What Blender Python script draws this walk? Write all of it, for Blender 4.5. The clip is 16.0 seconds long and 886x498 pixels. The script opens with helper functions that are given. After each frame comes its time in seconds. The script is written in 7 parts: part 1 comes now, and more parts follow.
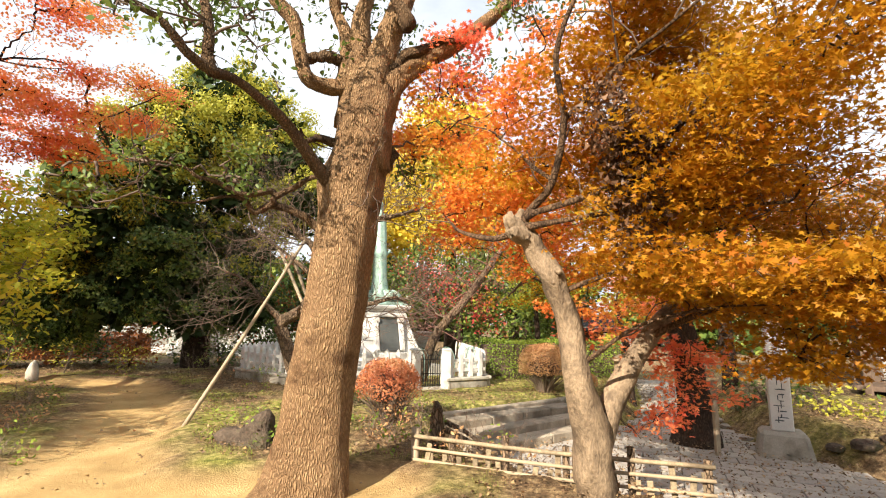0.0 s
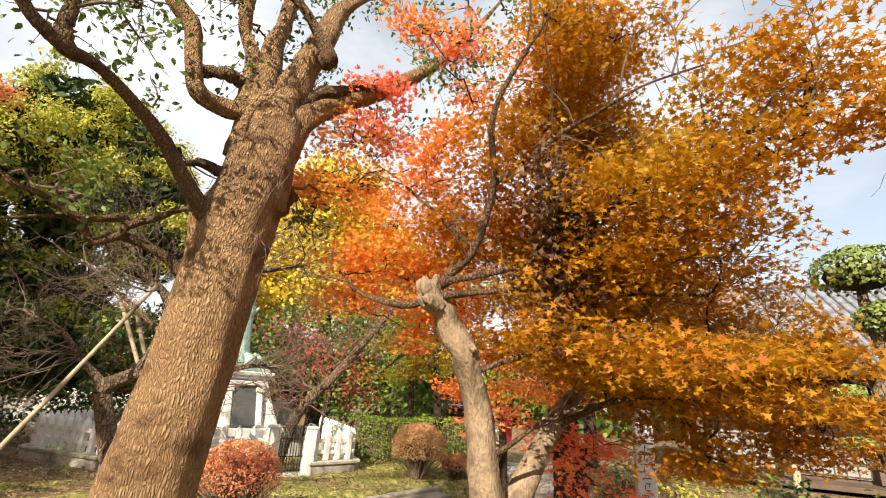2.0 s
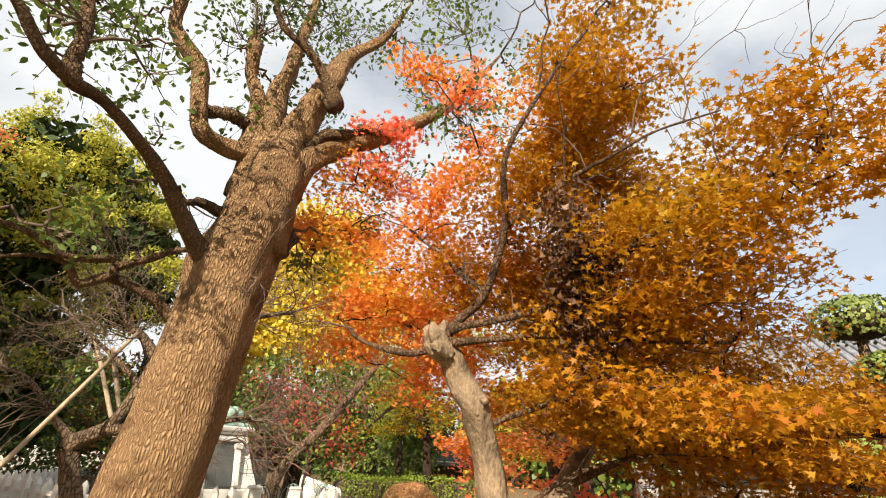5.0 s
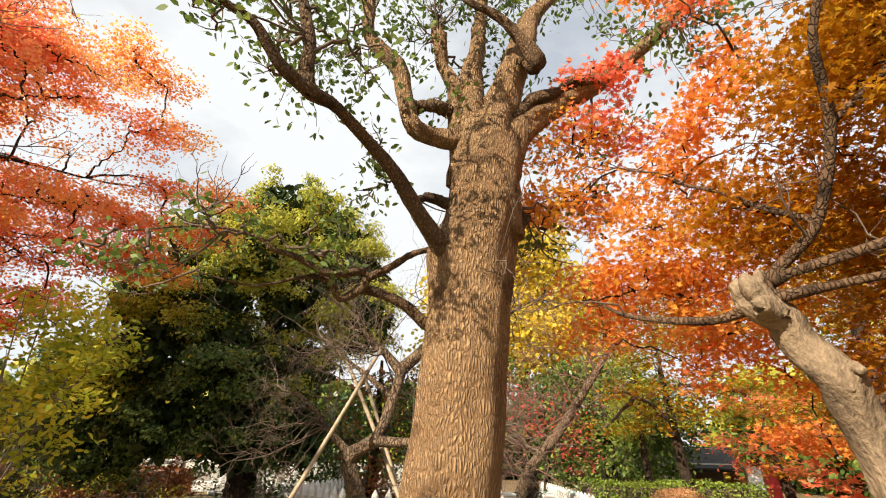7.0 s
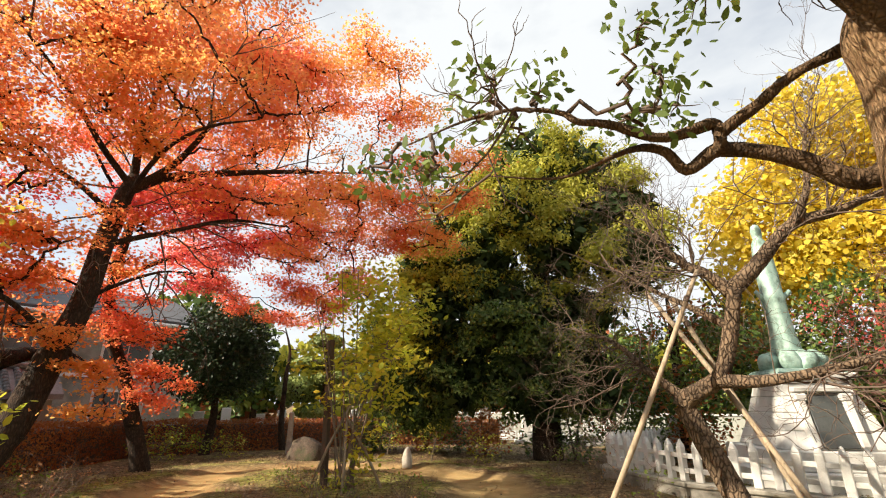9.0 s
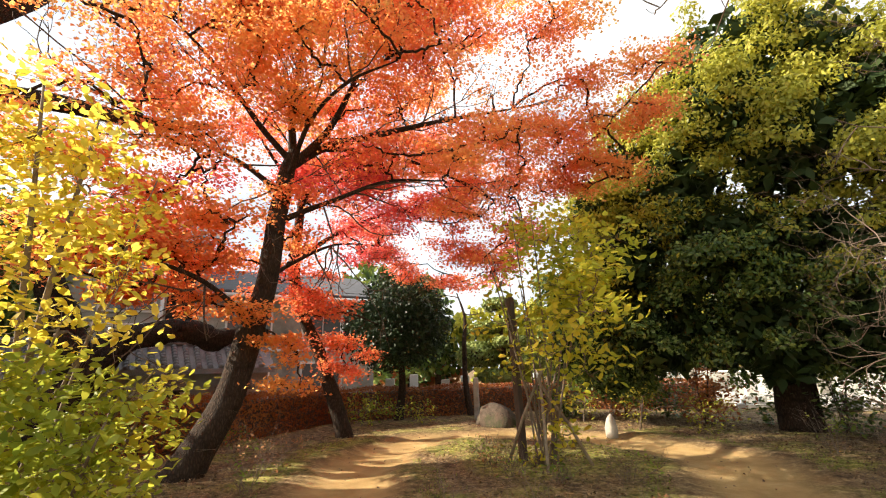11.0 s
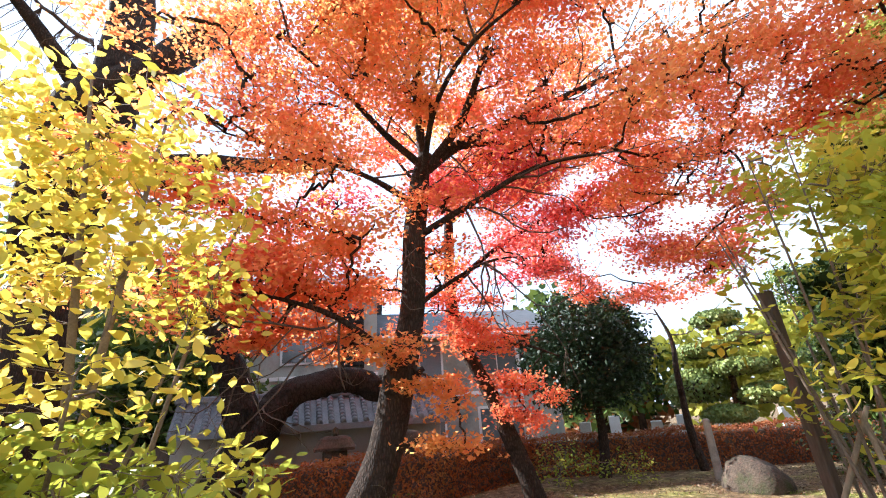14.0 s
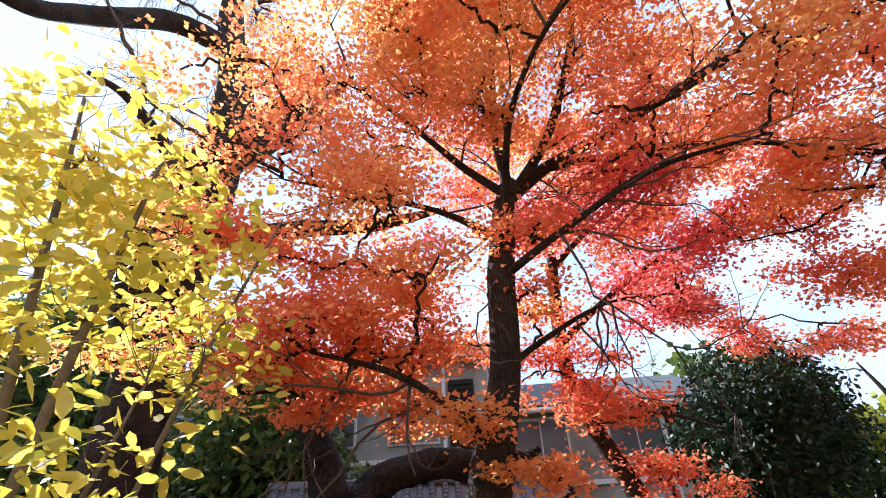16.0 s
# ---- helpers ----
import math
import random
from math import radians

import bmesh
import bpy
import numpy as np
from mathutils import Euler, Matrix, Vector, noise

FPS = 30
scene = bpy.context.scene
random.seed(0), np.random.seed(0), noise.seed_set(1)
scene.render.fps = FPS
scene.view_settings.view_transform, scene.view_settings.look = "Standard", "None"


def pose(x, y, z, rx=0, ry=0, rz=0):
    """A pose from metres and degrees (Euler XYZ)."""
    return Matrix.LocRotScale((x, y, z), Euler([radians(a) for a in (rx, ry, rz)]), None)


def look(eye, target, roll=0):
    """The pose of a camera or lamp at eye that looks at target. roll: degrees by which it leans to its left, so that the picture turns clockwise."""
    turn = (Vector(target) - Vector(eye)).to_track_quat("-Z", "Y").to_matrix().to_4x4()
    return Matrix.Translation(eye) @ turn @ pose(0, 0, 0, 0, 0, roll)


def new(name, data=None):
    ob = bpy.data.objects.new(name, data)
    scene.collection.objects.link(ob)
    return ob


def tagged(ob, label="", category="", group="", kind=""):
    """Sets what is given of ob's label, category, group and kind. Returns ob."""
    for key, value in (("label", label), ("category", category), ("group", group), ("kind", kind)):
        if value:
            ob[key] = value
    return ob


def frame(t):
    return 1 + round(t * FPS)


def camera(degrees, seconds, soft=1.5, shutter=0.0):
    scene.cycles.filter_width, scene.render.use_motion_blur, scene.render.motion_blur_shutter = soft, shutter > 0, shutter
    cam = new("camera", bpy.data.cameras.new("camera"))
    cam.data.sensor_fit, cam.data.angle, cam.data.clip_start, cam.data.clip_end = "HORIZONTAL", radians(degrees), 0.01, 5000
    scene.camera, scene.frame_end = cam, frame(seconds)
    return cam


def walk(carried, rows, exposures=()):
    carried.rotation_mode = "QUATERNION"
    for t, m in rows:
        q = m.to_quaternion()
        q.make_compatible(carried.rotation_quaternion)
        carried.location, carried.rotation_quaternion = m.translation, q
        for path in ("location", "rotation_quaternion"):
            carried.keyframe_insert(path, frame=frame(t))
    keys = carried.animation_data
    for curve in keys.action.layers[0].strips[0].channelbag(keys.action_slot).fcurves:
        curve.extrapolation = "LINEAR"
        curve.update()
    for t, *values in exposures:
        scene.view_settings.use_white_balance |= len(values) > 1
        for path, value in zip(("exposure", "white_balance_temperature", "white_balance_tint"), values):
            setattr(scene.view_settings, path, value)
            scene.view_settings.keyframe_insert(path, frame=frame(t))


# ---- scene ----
cam = camera(87.5, 16.0, soft=1.1)
METRES, EYE, TILT, LEAN, TURN = 8.0, 1.55, 9.2, -1.0, 0.0
ROWS = [
    (0.0, 0.0, 0.0, 0.0, 0.0, 0.0, -0.0),
    (0.5, -0.003, 0.029, -0.0007, -3.41, 2.19, -1.21),
    (1.0, -0.0065, 0.0495, -0.0022, -7.58, 4.55, -2.49),
    (1.5, -0.0155, 0.0617, -0.003, -11.86, 6.85, -3.73),
    (2.0, -0.0279, 0.0703, -0.0023, -15.75, 9.09, -4.86),
    (2.5, -0.0352, 0.0735, -0.002, -17.89, 10.36, -5.4),
    (3.0, -0.0368, 0.0753, -0.0015, -20.65, 12.09, -6.08),
    (5.5, -0.0532, 0.1086, -0.0092, -14.69, 15.55, -4.38),
    (6.0, -0.0644, 0.1326, -0.0138, -8.24, 15.41, -2.92),
    (6.5, -0.078, 0.1521, -0.0187, -1.39, 15.45, -1.3),
    (7.0, -0.1032, 0.1719, -0.0235, 5.93, 15.04, 0.66),
    (7.5, -0.1263, 0.1958, -0.0278, 14.18, 14.36, 2.33),
    (8.0, -0.1513, 0.2245, -0.0364, 22.22, 13.51, 3.68),
    (8.5, -0.18, 0.2546, -0.041, 29.98, 12.78, 5.03),
    (9.0, -0.2132, 0.2723, -0.0481, 36.86, 11.87, 6.3),
    (9.5, -0.2501, 0.2933, -0.0477, 43.31, 11.27, 7.5),
    (10.0, -0.2888, 0.3195, -0.0536, 49.15, 10.76, 8.44),
    (12.5, -0.4954, 0.4318, -0.0539, 67.35, 13.2, 12.23),
    (13.0, -0.5355, 0.4475, -0.0552, 71.89, 15.25, 12.91),
    (13.5, -0.5721, 0.463, -0.0518, 76.51, 17.55, 13.21),
    (14.0, -0.615, 0.4834, -0.0551, 79.77, 19.58, 13.15),
    (14.5, -0.6551, 0.5014, -0.052, 83.48, 22.29, 13.02),
    (15.0, -0.7005, 0.5136, -0.0542, 87.53, 25.59, 12.7),
    (15.5, -0.7385, 0.5302, -0.0531, 91.62, 28.86, 12.18),
    (16.0, -0.7784, 0.5536, -0.0542, 95.6, 32.08, 11.38),
]
walk(cam, [(t, pose(0, 0, EYE, TILT, LEAN, TURN) @ pose(METRES * x, METRES * y, METRES * z, 90 + pitch, roll, yaw)) for t, x, y, z, yaw, pitch, roll in ROWS],
     [(0.0, 1.3, 6750, 10), (3.0, 1.03, 6950, 10), (5.5, 1.0, 7050, 10), (9.0, 1.0, 6950, 10), (10.2, 1.12, 6950, 10), (12.3, 1.6, 6600, 10), (13.5, 1.7, 5600, 10), (14.5, 1.48, 5350, 10), (15.2, 1.3, 5400, 10), (16.0, 1.3, 5250, 10)])

# ---- light ----
SUN_AZ, SUN_EL = radians(-145.0), radians(32.5)
sun_dir = Vector((math.sin(SUN_AZ) * math.cos(SUN_EL), math.cos(SUN_AZ) * math.cos(SUN_EL), math.sin(SUN_EL)))
world = bpy.data.worlds.new("world")
scene.world = world
world.use_nodes = True
wn, wl = world.node_tree.nodes, world.node_tree.links
wn.clear()
sky = wn.new("ShaderNodeTexSky")
sky.sky_type, sky.sun_disc = "NISHITA", False
sky.sun_elevation, sky.sun_rotation = SUN_EL, SUN_AZ
sky.air_density, sky.dust_density, sky.ozone_density = 1.0, 0.6, 1.5
wcoord = wn.new("ShaderNodeTexCoord")
wmap = wn.new("ShaderNodeMapping")
wmap.inputs["Scale"].default_value = (1.0, 1.0, 2.2)
wnoise = wn.new("ShaderNodeTexNoise")
wnoise.inputs["Scale"].default_value, wnoise.inputs["Detail"].default_value, wnoise.inputs["Roughness"].default_value = 1.6, 6.0, 0.55
wramp = wn.new("ShaderNodeValToRGB")
wramp.color_ramp.elements[0].position, wramp.color_ramp.elements[1].position = 0.36, 0.54
wramp.color_ramp.elements[0].color = (0.5, 0.5, 0.5, 1)
wmix = wn.new("ShaderNodeMix")
wmix.data_type = "RGBA"
wmix.inputs["B"].default_value = (5.4, 5.8, 6.25, 1)
wbg = wn.new("ShaderNodeBackground")
wbg.inputs["Strength"].default_value = 0.086
wout = wn.new("ShaderNodeOutputWorld")
wl.new(wcoord.outputs["Generated"], wmap.inputs["Vector"])
wl.new(wmap.outputs["Vector"], wnoise.inputs["Vector"])
wl.new(wnoise.outputs["Fac"], wramp.inputs["Fac"])
wl.new(wramp.outputs["Color"], wmix.inputs["Factor"])
wl.new(sky.outputs["Color"], wmix.inputs["A"])
wl.new(wmix.outputs["Result"], wbg.inputs["Color"])
wl.new(wbg.outputs["Background"], wout.inputs["Surface"])
sun_lamp = new("sun", bpy.data.lights.new("sun", "SUN"))
sun_lamp.data.energy, sun_lamp.data.angle, sun_lamp.data.color = 5.0, radians(0.53), (1.0, 0.91, 0.77)
sun_lamp.matrix_world = look(sun_dir * 50, (0, 0, 0))


# ---- materials ----
def material(name, rough=0.8, metal=0.0, spec=0.4):
    m = bpy.data.materials.new(name)
    m.use_nodes = True
    b = m.node_tree.nodes["Principled BSDF"]
    b.inputs["Roughness"].default_value, b.inputs["Metallic"].default_value = rough, metal
    b.inputs["Specular IOR Level"].default_value = spec
    return m, m.node_tree.nodes, m.node_tree.links, b


def ramp(nodes, stops):
    r = nodes.new("ShaderNodeValToRGB")
    e = r.color_ramp.elements
    while len(e) < len(stops):
        e.new(0.5)
    for el, (p, c) in zip(e, stops):
        el.position, el.color = p, (*c, 1)
    return r


def noise_node(nodes, links, scale, detail=4.0, rough=0.55, stretch=(1, 1, 1), local=True):
    geo = nodes.new("ShaderNodeTexCoord")
    mp = nodes.new("ShaderNodeMapping")
    mp.inputs["Scale"].default_value = stretch
    n = nodes.new("ShaderNodeTexNoise")
    n.inputs["Scale"].default_value, n.inputs["Detail"].default_value, n.inputs["Roughness"].default_value = scale, detail, rough
    links.new(geo.outputs["Object"], mp.inputs["Vector"])
    links.new(mp.outputs["Vector"], n.inputs["Vector"])
    return n


def surface(name, low, high, scale=3.0, fine=40.0, rough=0.8, bump=0.3, metal=0.0, stretch=(1, 1, 1), dirt_dapple=None, spec=0.35, per_piece=0.0, dist=0.01):
    """Colour between two tones at two scales, fine relief, and a third tone for stains and painted dapples."""
    m, n, l, b = material(name, rough, metal, spec)
    big = noise_node(n, l, scale, 5, 0.6, stretch)
    small = noise_node(n, l, fine, 3, 0.6, stretch)
    mix = n.new("ShaderNodeMath")
    mix.operation = "MULTIPLY_ADD"
    mix.inputs[1].default_value = 0.45
    l.new(small.outputs["Fac"], mix.inputs[0])
    scaled = n.new("ShaderNodeMath")
    scaled.operation = "MULTIPLY_ADD"
    scaled.inputs[1].default_value, scaled.inputs[2].default_value = 0.55, 0.0
    l.new(big.outputs["Fac"], scaled.inputs[0])
    l.new(scaled.outputs[0], mix.inputs[2])
    r = ramp(n, [(0.33, low), (0.66, high)])
    l.new(mix.outputs[0], r.inputs["Fac"])
    colour = r.outputs["Color"]
    if dirt_dapple:
        st = noise_node(n, l, scale * 0.6, 6, 0.65)
        sr = ramp(n, [(0.5, (0, 0, 0)), (0.68, (1, 1, 1))])
        mx = n.new("ShaderNodeMix")
        mx.data_type = "RGBA"
        mx.inputs["B"].default_value = (*dirt_dapple, 1)
        l.new(st.outputs["Fac"], sr.inputs["Fac"])
        l.new(sr.outputs["Color"], mx.inputs["Factor"])
        l.new(colour, mx.inputs["A"])
        colour = mx.outputs["Result"]
    if per_piece:
        oi = n.new("ShaderNodeObjectInfo")
        mr = n.new("ShaderNodeMapRange")
        mr.inputs["To Min"].default_value, mr.inputs["To Max"].default_value = 1 - per_piece, 1 + per_piece
        hs = n.new("ShaderNodeHueSaturation")
        l.new(oi.outputs["Random"], mr.inputs["Value"])
        l.new(mr.outputs["Result"], hs.inputs["Value"])
        l.new(colour, hs.inputs["Color"])
        colour = hs.outputs["Color"]
    l.new(colour, b.inputs["Base Color"])
    bp = n.new("ShaderNodeBump")
    bp.inputs["Strength"].default_value, bp.inputs["Distance"].default_value = bump, dist
    l.new(mix.outputs[0], bp.inputs["Height"])
    l.new(bp.outputs["Normal"], b.inputs["Normal"])
    return m


def bark(name, low, high, scale=9.0, squash=0.16, bump=0.9, dist=0.03, warp_by=0.055, edge=0.16):
    """Corky bark: ridges that run along z, broken across."""
    m, n, l, b = material(name, 0.9, 0, 0.2)
    tc, mp = n.new("ShaderNodeTexCoord"), n.new("ShaderNodeMapping")
    mp.inputs["Scale"].default_value = (1, 1, squash)
    warp = n.new("ShaderNodeTexNoise")
    warp.inputs["Scale"].default_value, warp.inputs["Detail"].default_value = 9.0, 4.0
    add = n.new("ShaderNodeMixRGB")
    add.blend_type, add.inputs["Fac"].default_value = "ADD", warp_by
    vor = n.new("ShaderNodeTexVoronoi")
    vor.feature = "DISTANCE_TO_EDGE"
    vor.inputs["Scale"].default_value = scale
    grain = noise_node(n, l, scale * 4, 5, 0.65, (1, 1, 0.4))
    patch = noise_node(n, l, 2.2, 4, 0.6)
    l.new(tc.outputs["Object"], warp.inputs["Vector"])
    l.new(tc.outputs["Object"], mp.inputs["Vector"])
    l.new(mp.outputs["Vector"], add.inputs["Color1"])
    l.new(warp.outputs["Color"], add.inputs["Color2"])
    l.new(add.outputs["Color"], vor.inputs["Vector"])
    vr = n.new("ShaderNodeMapRange")
    vr.inputs["From Max"].default_value = edge
    l.new(vor.outputs["Distance"], vr.inputs["Value"])
    h = n.new("ShaderNodeMath")
    h.operation = "MULTIPLY_ADD"
    h.inputs[1].default_value = 0.6
    l.new(grain.outputs["Fac"], h.inputs[0])
    l.new(vr.outputs["Result"], h.inputs[2])
    c = n.new("ShaderNodeMath")
    c.operation = "MULTIPLY_ADD"
    c.inputs[1].default_value = 0.6
    l.new(h.outputs[0], c.inputs[0])
    p2 = n.new("ShaderNodeMath")
    p2.operation = "MULTIPLY_ADD"
    p2.inputs[1].default_value, p2.inputs[2].default_value = 0.5, -0.2
    l.new(patch.outputs["Fac"], p2.inputs[0])
    l.new(p2.outputs[0], c.inputs[2])
    r = ramp(n, [(0.12, low), (0.85, high)])
    l.new(c.outputs[0], r.inputs["Fac"])
    # dark mottling of the bark, with rows of shade painted across it
    mottle_shade = noise_node(n, l, 2.6, 5, 0.62, (1, 1, 1.8))
    sr = ramp(n, [(0.52, (0, 0, 0)), (0.68, (1, 1, 1))])
    l.new(mottle_shade.outputs["Fac"], sr.inputs["Fac"])
    sm = n.new("ShaderNodeMix")
    sm.data_type = "RGBA"
    sm.inputs["B"].default_value = (*[v * 0.8 for v in low], 1)
    l.new(sr.outputs["Color"], sm.inputs["Factor"])
    l.new(r.outputs["Color"], sm.inputs["A"])
    l.new(sm.outputs["Result"], b.inputs["Base Color"])
    bp = n.new("ShaderNodeBump")
    bp.inputs["Strength"].default_value, bp.inputs["Distance"].default_value = bump, dist
    l.new(h.outputs[0], bp.inputs["Height"])
    l.new(bp.outputs["Normal"], b.inputs["Normal"])
    return m


def leaf(name, stops, through_light=0.45, rough=0.5, patch_scale=0.7, patch=0.55, spec=0.3, face=(1, 1, 1)):
    """Leaves: each leaf its own tone, drifting over the crown; light passes through them."""
    m, n, l, b = material(name, rough, 0, spec)
    geo = n.new("ShaderNodeNewGeometry")
    drift = n.new("ShaderNodeTexNoise")
    drift.inputs["Scale"].default_value, drift.inputs["Detail"].default_value = patch_scale, 2.0
    l.new(geo.outputs["Position"], drift.inputs["Vector"])
    dr = n.new("ShaderNodeMapRange")
    dr.inputs["From Min"].default_value, dr.inputs["From Max"].default_value = 0.3, 0.7
    l.new(drift.outputs["Fac"], dr.inputs["Value"])
    mx = n.new("ShaderNodeMix")
    mx.inputs["Factor"].default_value = patch
    l.new(geo.outputs["Random Per Island"], mx.inputs["A"])
    l.new(dr.outputs["Result"], mx.inputs["B"])
    r = ramp(n, stops)
    l.new(mx.outputs["Result"], r.inputs["Fac"])
    fc = n.new("ShaderNodeMixRGB")
    fc.blend_type, fc.inputs["Fac"].default_value = "MULTIPLY", 1.0
    fc.inputs["Color2"].default_value = (*face, 1)
    l.new(r.outputs["Color"], fc.inputs["Color1"])
    l.new(fc.outputs["Color"], b.inputs["Base Color"])
    tr = n.new("ShaderNodeBsdfTranslucent")
    l.new(r.outputs["Color"], tr.inputs["Color"])
    ms = n.new("ShaderNodeMixShader")
    ms.inputs["Fac"].default_value = through_light
    l.new(b.outputs["BSDF"], ms.inputs[1])
    l.new(tr.outputs["BSDF"], ms.inputs[2])
    l.new(ms.outputs["Shader"], n["Material Output"].inputs["Surface"])
    return m


BARK_OAK = bark("bark_corky", (0.20, 0.11, 0.055), (0.62, 0.40, 0.21), 50, 0.27, 1.0, 0.04, 0.03, 0.55)
BARK_LIMB = bark("bark_limb", (0.07, 0.042, 0.024), (0.30, 0.185, 0.10), 50, 0.4, 1.0, 0.03, 0.04, 0.5)
# third tone: bark blotches together with dappled shade painted into the colour
BARK_MAPLE = surface("bark_maple", (0.075, 0.05, 0.032), (0.36, 0.26, 0.165), 5, 48, 0.85, 1.0, stretch=(1, 1, 0.5), dirt_dapple=(0.08, 0.055, 0.036), dist=0.035)
BARK_DARK = bark("bark_dark", (0.022, 0.015, 0.011), (0.085, 0.054, 0.036), 30, 0.3, 0.8, 0.02, 0.04, 0.4)
BARK_BROWN = bark("bark_brown", (0.04, 0.024, 0.014), (0.16, 0.095, 0.055), 40, 0.3, 0.8, 0.02)
# dark bark, blackened further: the arching trunk's shade is in this colour
BARK_SHADED_BLACK = bark("bark_shaded_black", (0.012, 0.009, 0.007), (0.045, 0.032, 0.025), 18, 0.4, 0.8, 0.03)
BARK_GREY = bark("bark_grey", (0.06, 0.04, 0.028), (0.24, 0.165, 0.105), 24, 0.4, 0.9, 0.03)
TWIG = surface("twig", (0.06, 0.04, 0.03), (0.16, 0.11, 0.08), 6, 60, 0.85, 0.2)
TWIG_RED = surface("twig_red", (0.10, 0.045, 0.035), (0.25, 0.13, 0.10), 6, 60, 0.85, 0.2)
TWIG_PALE = surface("twig_pale", (0.11, 0.08, 0.06), (0.27, 0.20, 0.145), 6, 60, 0.85, 0.2)
LEAF_OAK = leaf("leaf_oak", [(0.0, (0.05, 0.09, 0.02)), (0.6, (0.13, 0.19, 0.04)), (1.0, (0.30, 0.33, 0.07))], 0.4)
LEAF_ORANGE = leaf("leaf_orange", [(0.0, (0.40, 0.105, 0.009)), (0.3, (0.44, 0.17, 0.010)), (0.7, (0.47, 0.235, 0.013)), (1.0, (0.51, 0.33, 0.028))], 0.5, 0.55, 0.9)
LEAF_WARM = leaf("leaf_warm", [(0.0, (0.80, 0.18, 0.07)), (0.4, (0.82, 0.28, 0.06)), (0.75, (0.80, 0.38, 0.06)), (1.0, (0.76, 0.50, 0.08))], 0.55, 0.55, 1.0, 0.6)
LEAF_SCARLET = leaf("leaf_scarlet", [(0.0, (0.80, 0.14, 0.11)), (0.5, (0.88, 0.26, 0.12)), (1.0, (0.88, 0.42, 0.13))], 0.6, 0.55, 1.2)
LEAF_RED = leaf("leaf_red", [(0.0, (0.84, 0.19, 0.13)), (0.4, (0.90, 0.36, 0.14)), (0.75, (0.90, 0.48, 0.15)), (1.0, (0.86, 0.58, 0.17))], 0.74, 0.55, 0.55, 0.6, face=(1.0, 0.72, 0.6))
LEAF_CRIMSON = leaf("leaf_crimson", [(0.0, (0.66, 0.09, 0.13)), (0.6, (0.85, 0.20, 0.17)), (1.0, (0.92, 0.34, 0.20))], 0.66, face=(1.0, 0.8, 0.7))
LEAF_DEAD = leaf("leaf_dead", [(0.0, (0.05, 0.025, 0.014)), (0.7, (0.12, 0.06, 0.03)), (1.0, (0.30, 0.15, 0.06))], 0.12)
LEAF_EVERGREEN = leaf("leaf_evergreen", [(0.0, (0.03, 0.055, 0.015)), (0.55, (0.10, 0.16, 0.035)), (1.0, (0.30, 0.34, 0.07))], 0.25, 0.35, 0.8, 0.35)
# near-black leaf colour that stands for shade inside a crown
LEAF_PAINTED_SHADE = leaf("leaf_painted_shade", [(0.0, (0.02, 0.035, 0.011)), (1.0, (0.055, 0.085, 0.024))], 0.1, 0.6, 0.8, 0.35, 0.15)
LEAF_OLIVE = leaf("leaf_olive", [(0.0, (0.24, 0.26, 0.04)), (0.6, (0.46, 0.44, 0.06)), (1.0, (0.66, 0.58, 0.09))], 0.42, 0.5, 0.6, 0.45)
LEAF_GINKGO = leaf("leaf_ginkgo", [(0.0, (0.62, 0.45, 0.05)), (0.6, (0.75, 0.58, 0.07)), (1.0, (0.55, 0.50, 0.10))], 0.45)
LEAF_LEMON = leaf("leaf_lemon", [(0.0, (0.40, 0.40, 0.05)), (0.35, (0.72, 0.60, 0.07)), (0.85, (0.90, 0.72, 0.14)), (1.0, (0.42, 0.42, 0.06))], 0.6, 0.4, 0.9, 0.3, 0.5)
LEAF_SPRAY = leaf("leaf_spray", [(0.0, (0.30, 0.36, 0.04)), (0.45, (0.55, 0.56, 0.06)), (0.75, (0.76, 0.64, 0.07)), (1.0, (0.86, 0.68, 0.10))], 0.6, 0.45, 1.4, 0.6)
LEAF_LIME = leaf("leaf_lime", [(0.0, (0.18, 0.25, 0.03)), (0.5, (0.40, 0.44, 0.06)), (1.0, (0.70, 0.58, 0.07))], 0.55, 0.5, 1.1, 0.6)
LEAF_CAMELLIA = leaf("leaf_camellia", [(0.0, (0.012, 0.028, 0.012)), (0.7, (0.03, 0.055, 0.022)), (1.0, (0.06, 0.09, 0.03))], 0.12, 0.5, 1.0, 0.4, 0.3)
LEAF_HEDGE = leaf("leaf_hedge", [(0.0, (0.12, 0.20, 0.03)), (0.6, (0.25, 0.34, 0.05)), (1.0, (0.42, 0.44, 0.08))], 0.3)
LEAF_RUST = leaf("leaf_rust", [(0.0, (0.22, 0.06, 0.025)), (0.5, (0.38, 0.12, 0.04)), (1.0, (0.50, 0.24, 0.07))], 0.3)
LEAF_AZALEA = leaf("leaf_azalea", [(0.0, (0.40, 0.10, 0.05)), (0.5, (0.58, 0.22, 0.10)), (1.0, (0.56, 0.38, 0.19))], 0.3, 0.6, 1.5)
LEAF_TAN = leaf("leaf_tan", [(0.0, (0.42, 0.18, 0.09)), (0.6, (0.58, 0.34, 0.16)), (1.0, (0.64, 0.46, 0.22))], 0.35, 0.6, 1.5)
LEAF_PINE = leaf("leaf_pine", [(0.0, (0.09, 0.13, 0.035)), (0.6, (0.20, 0.25, 0.06)), (1.0, (0.38, 0.40, 0.11))], 0.1)
LEAF_GRASS = leaf("leaf_grass", [(0.0, (0.12, 0.20, 0.035)), (0.6, (0.28, 0.36, 0.06)), (1.0, (0.48, 0.46, 0.10))], 0.4)
